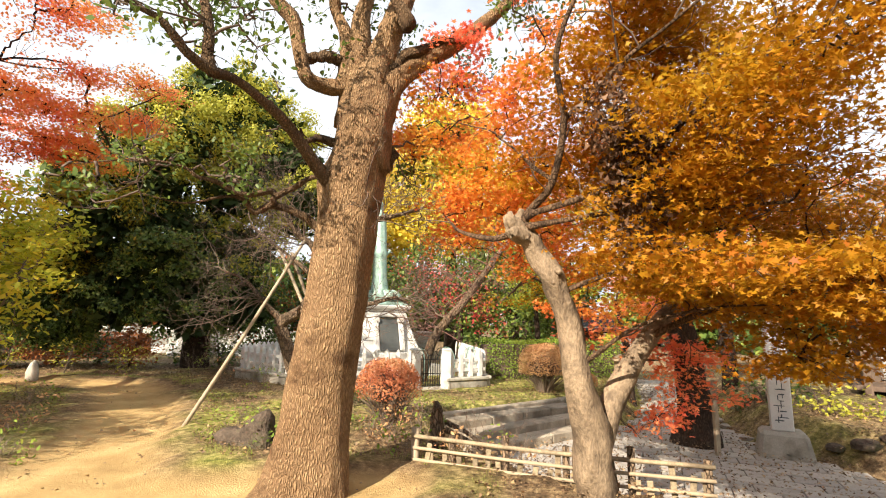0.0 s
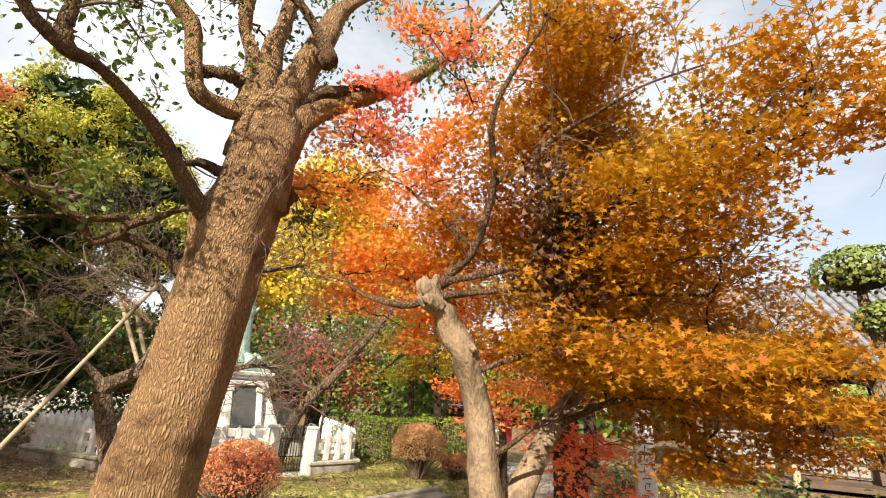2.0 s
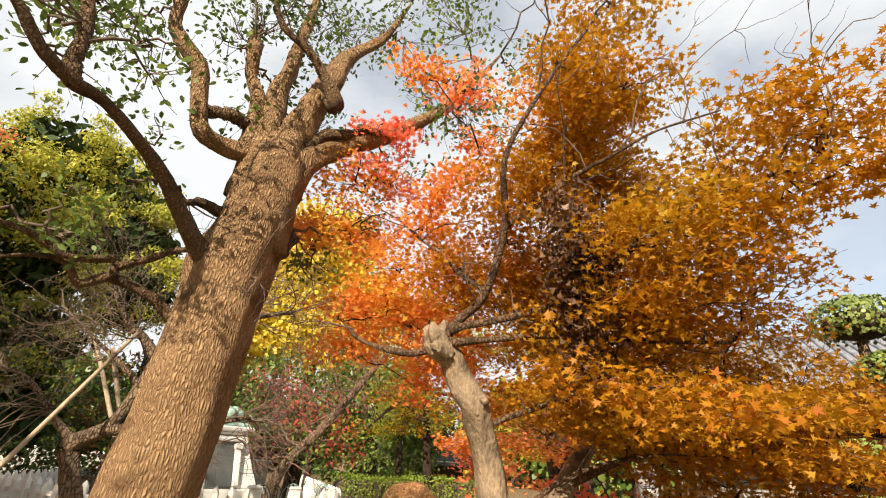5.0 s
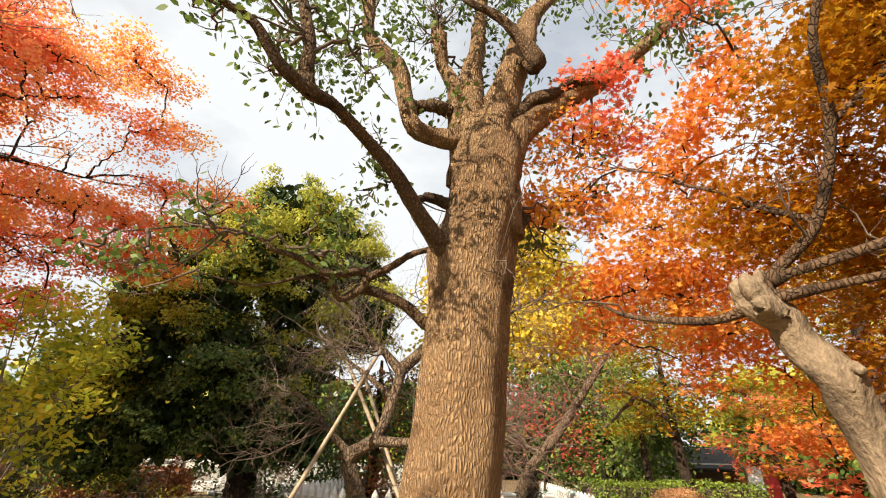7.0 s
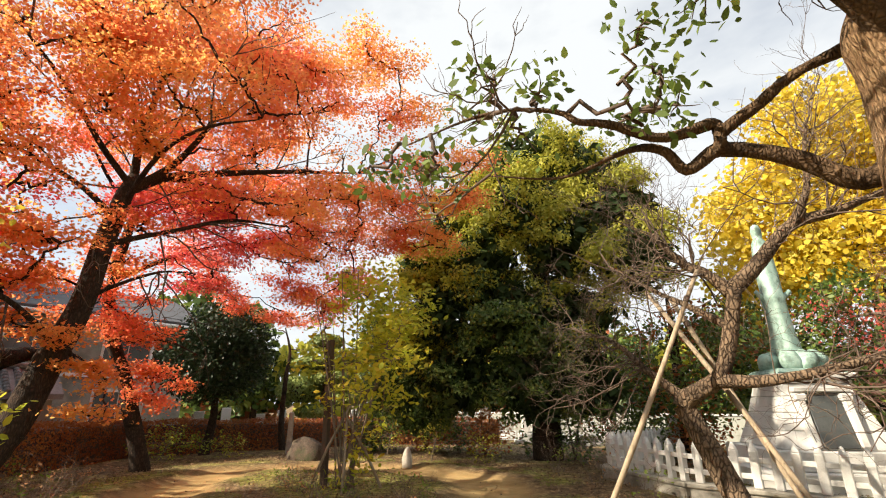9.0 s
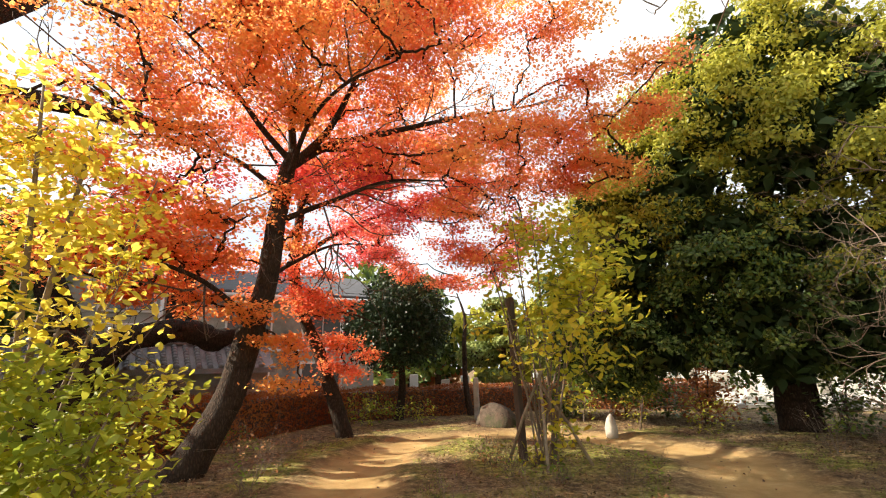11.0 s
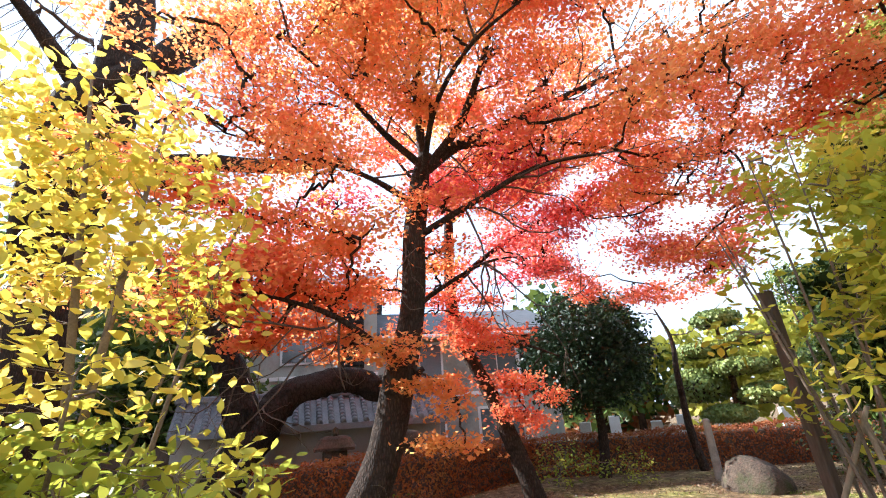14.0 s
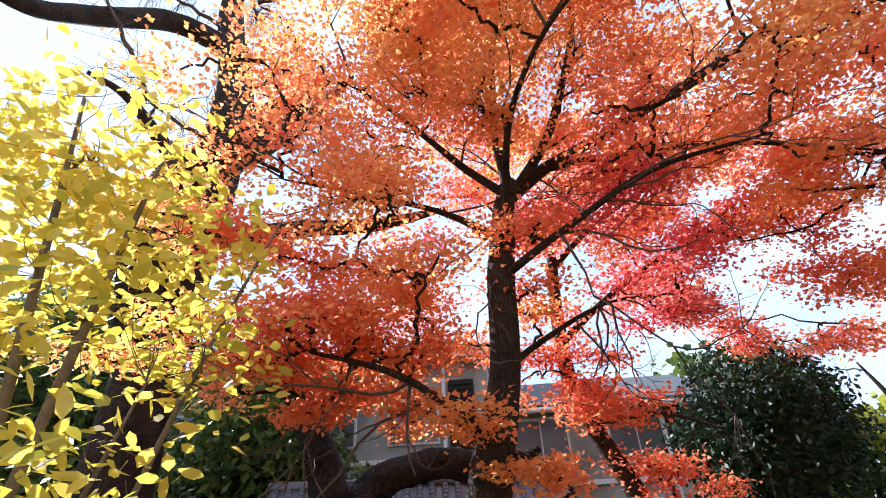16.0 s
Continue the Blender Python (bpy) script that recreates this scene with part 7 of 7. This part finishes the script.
# ---- west side: wall, house, stones ----
def tiled_wall():
    t = thing("garden_wall", (-15.8, 0.32, 0), "plastered garden wall with grey tile coping", "wall", yaw=98.0)
    L = 5.5
    part("wall_body", box((L, 0.35, 1.6), (L / 2, -0.2, 0), 0.01), MUDWALL, t, "ochre plaster wall")
    tile_roof(t, 0, L, 0.45, 1.72, -0.2, 2.32, 0.24, "coping_front")
    tile_roof(t, 0, L, -0.85, 1.72, -0.2, 2.32, 0.24, "coping_back")
    part("ridge", box((L + 0.1, 0.22, 0.14), (L / 2, -0.2, 2.28), 0.03), TILE, t)
    for x, y in ((-15.0, 3.5), (-15.3, 4.9)):
        s = thing("stone_lantern", (x, y, 0), "mossy stone lantern with a broad cap", "lantern", "stone lanterns")
        part("base", box((0.5, 0.5, 0.2), (0, 0, -0.02), 0.03), ROCK, s)
        part("shaft", tube(Geo(), [(0, 0, 0.17), (0, 0, 0.95)], [0.17, 0.15], 12), ROCK, s)
        part("fire_box", box((0.46, 0.46, 0.3), (0, 0, 0.94), 0.03), ROCK, s)
        part("cap", box((0.86, 0.86, 0.26), (0, 0, 1.23), 0.06, taper=0.62), ROCK, s)
        part("finial", box((0.16, 0.16, 0.18), (0, 0, 1.48), 0.04, taper=0.4), ROCK, s)


tiled_wall()
f = thing("plank_fence", (-14.9, -5.5, 0), "dark weathered plank fence with a rail", "fence", yaw=98.0)
for i in range(30):
    part("plank", box((0.236, 0.03, 1.5 + 0.02 * (i % 3)), (0.13 + 0.242 * i, 0, -0.02), 0.004), TIMBER, f)
for z in (0.4, 1.2):
    part("rail", box((7.3, 0.05, 0.09), (3.65, -0.042, z), 0.005), TIMBER, f)


def house():
    t = thing("house", (-20.4, -7.0, 0), "pale rendered two-storey house with dark shutters", "building", yaw=88.0)
    for x0, x1, H, rows in ((0.0, 11.6, 5.9, (0.7, 3.5)), (11.6, 17.4, 4.2, (0.7, 2.75))):
        L, mid = x1 - x0, (x0 + x1) / 2
        part("wall", box((L, 0.25, H), (mid, 0, 0), 0.01), PLASTER, t, "pale rendered front wall")
        for x in (x0 + 0.12, x1 - 0.12):
            part("gable_wall", box((0.23, 6.8, H - 0.01), (x, 3.58, 0), 0.01), PLASTER, t, "pale rendered gable wall")
        part("back_wall", box((L, 0.25, H), (mid, 7.2, 0), 0.01), PLASTER, t)
        for y, tilt in ((1.5, 20), (5.65, -20)):
            part("roof", box((L + (0.6 if x0 == 0 else 0.5), 4.4, 0.18), (mid + (0 if x0 == 0 else 0.25), y, H + 0.66), 0.02, (tilt, 0, 0)), TILE_DARK, t, "dark grey roof")
        part("gutter", tube(Geo(), [(x0 + 0.05, -0.72, H - 0.1), (x1 + 0.3, -0.72, H - 0.1)], 0.07, 8), WHITE, t, "white gutter")
        part("belt_course", box((L, 0.06, 0.12), (mid, -0.15, rows[1] - 0.45), 0.01), WHITE, t, "white belt course")
        for x in (1.6, 4.2, 7.0, 9.4, 12.9, 15.4):
            if not x0 < x < x1:
                continue
            for z in rows:
                w = part("window", box((1.5, 0.08, 1.25), (x, -0.14, z), 0.008), WHITE, t, "white window frame")
                for s in (-1, 1):
                    part("pane", box((0.66, 0.02, 1.1), (s * 0.35 + x, -0.19, z + 0.07), 0), GLASS_DARK, w, "dark glass pane")
        part("downspout", tube(Geo(), [(x1 - 1.3, -0.2, 0), (x1 - 1.3, -0.2, H)], 0.06, 8), WHITE, t, "white downspout")
        sh = part("shutter", box((0.75, 0.08, 1.9), (x1 - 0.8, -0.17, rows[1] - 0.2), 0.01), IRON, t, "dark louvred shutter")
        for k in range(12):
            part("slat", box((0.68, 0.03, 0.05), (x1 - 0.8, -0.225, rows[1] - 0.12 + 0.15 * k), 0.004, (25, 0, 0)), IRON, sh)


house()

rng = np.random.default_rng(7)
s = thing("standing_stone", (-10.1, 11.75, 0), "small pale upright stone by the path", "stone")
part("stone", rock_geo((0.15, 0.1, 0.36), 131, 0.2), GRANITE_GREY, s, smooth=True)
s = thing("boulder", (-13.1, 11.0, 0), "large dark rounded boulder", "rock")
part("rock", rock_geo((0.62, 0.5, 0.5), 132), ROCK, s, smooth=True)
s = thing("boulder", (-2.3, 5.95, 0), "dark mossy boulder beside the oak", "rock")
part("rock", rock_geo((0.34, 0.26, 0.26), 133, 0.9), ROCK, s, smooth=True)
s = thing("stele", (-14.4, 11.3, 0), "weathered grey inscribed stele", "monument", yaw=-40)
part("slab", box((0.36, 0.16, 1.3), (0, 0, -0.02), 0.03, taper=0.85), GRANITE_GREY, s)
p = thing("wooden_stake", (-9.0, 8.25, 0), "leaning grey wooden stake in the shrub", "post")
part("shaft", box((0.12, 0.10, 2.75), (0, 0, -0.04), 0.01, (0, -2, 0)), TIMBER, p)

crown_tree("bare_tree", (-15.9, 11.9, 0), "slim leafless tree by the hedge", [(-15.7, 12.0, -0.05, 0.11), (-15.85, 11.95, 1.2, 0.09), (-15.8, 11.9, 2.3, 0.075), (-15.9, 12.05, 3.2, 0.05), (-16.1, 11.9, 4.1, 0.02)],
           [(-16.4, 11.4, 4.0, 0.7, 0.7, 0.5), (-15.4, 12.5, 3.4, 0.6, 0.6, 0.4)], [(LEAF_OLIVE, 0.3, "few small leaves")], 141, 16, 1, 0.1, 0.07, OVAL, 0.0, limb_r=0.02, twig_step=1)
crown_tree("old_tree", (-14.2, -1.6, 0), "huge old leafless tree with black cut-back limbs", [(-14.3, -1.9, -0.1, 0.85), (-14.1, -1.7, 1.5, 0.62), (-13.6, -1.2, 5, 0.52), (-13.2, -0.65, 8.4, 0.45), (-13.15, -0.7, 10.6, 0.4), (-13.1, -1.3, 13.2, 0.3), (-13.1, -1.5, 16, 0.15)],
           [(-12.0, -1.6, 9.0, 1.6, 1.0, 1.2), (-14.5, 0.6, 10.6, 1.3, 1.0, 1.2), (-12.0, -2.6, 13.0, 1.8, 1.2, 1.4), (-14.4, -1.6, 15.4, 1.8, 1.4, 1.6), (-11.0, -2.4, 11.0, 1.4, 0.8, 1.0)], [(LEAF_RUST, 0.05, "few withered leaves")], 142, 9, 1, 0.2, 0.1, TUFT, 0.0, limb_r=0.06, twig_step=1)
old = bpy.data.objects["old_tree"]
for pts in ([(-13.2, -0.7, 8.2, 0.36), (-13.5, -0.1, 9.0, 0.32), (-14.0, 0.3, 9.9, 0.28), (-14.6, 0.6, 11.0, 0.2), (-15.0, 1.2, 12.5, 0.1)],
            [(-13.2, -1.1, 12.0, 0.26), (-12.4, -2.1, 12.1, 0.24), (-11.2, -2.5, 10.6, 0.2), (-10.2, -2.6, 9.4, 0.15), (-9.2, -2.8, 9.0, 0.08)],
            [(-13.8, -1.4, 4.0, 0.4), (-12.8, -1.2, 5.2, 0.36), (-12.0, -0.6, 6.6, 0.32), (-11.9, 0.3, 7.3, 0.28), (-12.1, 0.9, 8.3, 0.22), (-12.6, 1.6, 9.6, 0.1)],
            [(-13.3, -0.8, 7.4, 0.2), (-12.4, -1.2, 8.0, 0.15), (-11.6, -1.6, 8.6, 0.08), (-11.0, -1.9, 8.6, 0.04)],
            [(-13.4, -0.9, 6.4, 0.22), (-13.7, 1.0, 6.8, 0.18), (-13.9, 2.8, 6.9, 0.13), (-14.3, 4.0, 7.4, 0.05)]):
    part("limb", limb_geo(pts, rng, 12, 26, 0.04), BARK_DARK, old, "thick black limb", (-14.2, -1.6, 0), True)


def bent_tree():
    rng = np.random.default_rng(151)
    base = (BENT[0][0], BENT[0][1], 0)
    t = thing("bent_tree", base, "massive black tree trunk arching low over the tiled wall", "tree")
    part("trunk", limb_geo(BENT, rng, 16, 60, 0.1), BARK_SHADED_BLACK, t, "black arching trunk", base, True)
    for pts in BENT_LIMBS:
        part("limb", limb_geo(pts, rng, 14, 30, 0.1), BARK_SHADED_BLACK, t, "thick black limb stub", base, True)


BENT = [(-14.6, 1.2, -0.1, 0.5), (-14.7, 1.6, 0.9, 0.4), (-14.8, 2.1, 1.7, 0.34), (-14.9, 2.6, 2.25, 0.29), (-15.0, 3.3, 2.5, 0.26), (-15.1, 3.9, 2.5, 0.25), (-15.1, 4.3, 2.36, 0.25), (-15.1, 4.7, 2.46, 0.17), (-15.1, 5.1, 2.6, 0.11), (-15.1, 5.35, 2.72, 0.05)]
BENT_LIMBS = [[(-14.75, 1.9, 1.3, 0.34), (-14.7, 1.75, 2.2, 0.3), (-14.6, 1.45, 3.0, 0.27), (-14.45, 1.05, 3.8, 0.22), (-14.3, 0.6, 4.7, 0.14)]]

bent_tree()



# ---- graves beyond the hedges ----
def grave(x, y, yaw, h, seed):
    r = random.Random(seed)
    t = thing("gravestone", (x, y, 0), "stepped grey granite family gravestone", "gravestone", "gravestones", yaw=yaw)
    part("base", box((0.95, 0.95, 0.22), (0, 0, -0.02), 0.02), GRANITE, t)
    part("plinth", box((0.66, 0.66, 0.24), (0, 0, 0.198), 0.02), GRANITE, t)
    part("pillar", box((0.34, 0.34, h), (0, 0, 0.436), 0.02), GRANITE_GREY if r.random() < 0.4 else GRANITE, t)


k = 0
for i in range(7):
    for j in range(2):
        k += 1
        grave(-14.0 + i * 1.35 + 0.2 * (k % 3), 19.2 + j * 1.6 + 0.25 * i, 20 + 7 * (k % 3), 0.62 + 0.12 * (k % 4), k)
for i in range(8):
    k += 1
    grave(-19.6 - 0.4 * (k % 2), 9.8 + i * 1.25, 60, 0.7 + 0.12 * (k % 3), k)
w = thing("cemetery_wall", (-16.5, 22.8, 0), "low pale block wall behind the graves", "wall", yaw=6)
part("wall_body", box((16, 0.2, 1.1), (8, 0, -0.02), 0.02), PLASTER, w)
part("coping", box((16.1, 0.28, 0.08), (8, 0, 1.08), 0.01), GRANITE, w)


# ---- far woods that close the view ----
def far_woods(name, arc, seed, label, mats, radius=(30, 46), height=(5, 9), count=30):
    rng = np.random.default_rng(seed)
    t = thing(name, (0, 0, 0), label, "woods", kind="stuff")
    for mi, (m, share) in enumerate(mats):
        cs, g = [], Geo()
        for i in range(int(count * share)):
            a = radians(rng.uniform(*arc))
            d = rng.uniform(*radius)
            x, y, h = math.sin(a) * d - 3, math.cos(a) * d + 6, rng.uniform(*height)
            tube(g, [(x, y, -0.2), (x, y, h * 0.6)], [0.25, 0.12], 7)
            for q in range(5):
                px, py, pz = x + rng.normal(0, 1.2), y + rng.normal(0, 1.2), rng.uniform(0.15, 0.82) * h
                cs.append(in_pad((px, py, pz, 2.0, 2.0, 1.5), 44, rng, 0.5))
        c = np.concatenate(cs)
        c[:, 2] = np.maximum(c[:, 2], 0.2)
        part("crown", foliage(c, 5, 0.35, 0.5, TUFT, rng, (0, 0, 0.5), 0.9, 0.8), m, t)
        part("trunk", g, BARK_DARK, t)


far_woods("woods", (-75, 75), 161, "mixed evergreen and autumn trees in the distance", [(LEAF_EVERGREEN, 0.55), (LEAF_OLIVE, 0.3), (LEAF_RUST, 0.15)], (30, 46), (5, 9), 60)
far_woods("woods", (75, 285), 162, "mixed trees behind the visitor", [(LEAF_EVERGREEN, 0.7), (LEAF_OLIVE, 0.3)], (32, 50), (5, 9), 34)

# ---- grass, fallen leaves, wires ----
def scatter():
    rng = np.random.default_rng(171)
    n = 60000
    x, y = rng.uniform(-13, 6, n), rng.uniform(2.5, 15, n)
    wob = np.array([noise.noise(Vector((a * 0.9, b * 0.9, 2.0))) for a, b in zip(x, y)])
    d = np.minimum(edge_distance(PATH_LINES[0][0], x, y, False), edge_distance(PATH_LINES[1][0], x, y, False) + 0.22)
    keep = (d > 0.95 + 0.3 * wob) & (lower(x, y) < 0.3) & (wob > -0.15) & (((np.exp(-((d - 1.12) / 0.2) ** 2) > rng.uniform(0, 1, n)) | ((np.hypot(x - 1, y - 12) < 4.5) & (rng.uniform(0, 1, n) < 0.3)) | ((np.hypot(x + 2.6, y - 6.9) < 1.4) & (rng.uniform(0, 1, n) < 0.4))))
    x, y = x[keep], y[keep]
    at = np.stack([x, y, ground_z(x, y) + 0.03], 1)
    at = np.repeat(at, 5, 0) + rng.normal(0, 0.04, (len(at) * 5, 3)) * [1, 1, 0]
    nrm = rng.normal(0, 1, (len(at), 3)) * [1, 1, 0.15]
    g = leaves(Geo(), at, nrm, 0.11, BLADE, rng, 0.1, heading=None)
    up = g.v[0].reshape(len(at), 4, 3)
    base = at[:, None]
    rel = up - base
    rel[..., 2] = np.abs(np.linalg.norm(rel, axis=2)) * 0.85
    rel[..., :2] *= 0.5
    g.v[0] = (base + rel).reshape(-1, 3)
    ob = thing("grass", (0, 0, 0), "short grass tufts along the path edges", "grass", kind="stuff")
    part("blades", g, LEAF_GRASS, ob)
    n = 60000
    x, y = rng.uniform(-15, 8, n), rng.uniform(0.5, 16, n)
    d = np.minimum(edge_distance(PATH_LINES[0][0], x, y, False), edge_distance(PATH_LINES[1][0], x, y, False) + 0.22)
    keep = (d > 0.9) | (rng.uniform(0, 1, n) < 0.06)
    x, y = x[keep], y[keep]
    at = np.stack([x, y, ground_z(x, y) + 0.085 * (d[keep] > 1.0) + 0.03 + rng.uniform(0, 0.02, len(x))], 1)
    ob = thing("fallen_leaves", (0, 0, 0), "brown and orange fallen leaves on the ground", "leaves", kind="stuff")
    part("litter", leaves(Geo(), at, np.array([0, 0, 1.0]) + rng.normal(0, 0.4, (len(at), 3)), 0.038, DART, rng, 0.6), LEAF_LITTER, ob)



def dry_weed(x, y, h, seed, mat, label, leafy=0):
    rng = np.random.default_rng(seed)
    z = float(ground_z(x, y)) + 0.04
    t = thing("weed", (x, y, z), label, "weed", "weeds along the path")
    g = Geo()
    for k in range(7):
        ramify(g, (rng.normal(0, 0.05), rng.normal(0, 0.05), -0.08), (rng.normal(0, 0.4), rng.normal(0, 0.4), 1.0), h * rng.uniform(0.6, 1.1), 0.006, 2, rng, 0.05, 0.16)
    tagged(part("stem_work", g, TWIG_PALE, t), kind="stuff")
    if leafy:
        c = rng.normal(0, 0.16, (leafy, 3)) * [1, 1, 0.8] + [0, 0, h * 0.6]
        c[:, 2] = np.maximum(c[:, 2], 0.03)
        part("foliage", foliage(c, 6, 0.06, 0.055, OVAL, rng, (0, 0, 1), 0.8, 0.6, 0.3), mat, t)


for k, (x, y, h, leafy) in enumerate(((-9.8, 4.3, 0.7, 6), (-10.6, 4.6, 0.6, 8), (-2.0, 5.75, 0.3, 14), (-2.6, 6.1, 0.35, 10), (-0.75, 6.1, 0.35, 16), (-0.4, 5.7, 0.3, 14), (-1.0, 6.6, 0.4, 12), (0.3, 5.6, 0.4, 8), (-1.5, 7.0, 0.4, 10), (-4.6, 5.2, 0.35, 14), (-5.6, 6.4, 0.4, 14), (-5.9, 5.4, 0.7, 0), (-3.0, 7.4, 0.3, 16), (-0.6, 7.2, 0.4, 18), (-0.2, 6.6, 0.5, 10), (0.7, 6.0, 0.7, 6), (0.95, 6.3, 0.6, 8), (-7.6, 7.6, 0.4, 12), (-8.3, 7.4, 0.5, 4), (-8.9, 7.6, 0.35, 16), (-7.2, 8.4, 0.5, 6), (-6.3, 12.2, 0.8, 8), (-5.2, 11.6, 0.7, 6), (-4.0, 10.6, 0.5, 10), (-9.9, 8.0, 0.35, 12), (-12.6, 5.6, 0.4, 12), (-13.0, 4.6, 0.5, 14))):
    dry_weed(x, y, h, 500 + k, (LEAF_GRASS, LEAF_TAN, LEAF_HEDGE)[k % 3], "dry weed stems with few leaves at the path edge", leafy)


scatter()

# ---- paving ----
def paving():
    base = thing("road", (0, 0, 0), "grey stone-paved temple road", "road", kind="structure")
    e = np.array([0.42, 0.907])
    f = np.array([0.907, -0.42])
    o = np.array([2.4, 6.0])
    rng = np.random.default_rng(181)
    poly = np.array(ROAD_L + ROAD_R[::-1] + [(14.0, 2.2), (4.6, 4.6)])
    cx, cy, w, l = [], [], 0.5, 0.31
    for i in range(-14, 40):
        for j in range(-14, 30):
            p = o + f * ((j + 0.5 * (i % 2)) * (w + 0.012)) + e * (i * (l + 0.012))
            if inside(poly, p[0], p[1]) or inside(LANDING, p[0], p[1]):
                cx.append(p[0])
                cy.append(p[1])
    pts = np.stack([cx, cy], 1)
    near = np.argsort(np.hypot(pts[:, 0] - 2.8, pts[:, 1] - 7.2))
    yaw = math.degrees(math.atan2(f[1], f[0]))
    bm = box((w, l, 0.06), (0, 0, 0), 0.006)
    me = bpy.data.meshes.new("paver")
    bm.to_mesh(me)
    bm.free()
    me.materials.append(PAVER)
    for k in near[:300]:
        ob = part("paver", me, None, base)
        ob.matrix_local = pose(pts[k, 0], pts[k, 1], ROAD_Z - 0.035 + rng.uniform(-0.003, 0.003), rng.normal(0, 0.25), rng.normal(0, 0.25), yaw + rng.normal(0, 0.5))
    g = Geo()
    vs = np.array([v.co for v in me.vertices])
    fs = [tuple(p.vertices) for p in me.polygons]
    rot = np.array(Euler((0, 0, radians(yaw))).to_matrix())
    for k in near[300:]:
        v = vs @ rot.T + [pts[k, 0], pts[k, 1], ROAD_Z - 0.035 + rng.uniform(-0.003, 0.003)]
        n0 = g.n
        g.add(v, np.array([fs[0]]))
        for q in fs[1:]:
            g.f.append(np.array([q]) + n0)
    rest = part("far_pavers", g, PAVER, base)
    tagged(rest, kind="stuff")


paving()
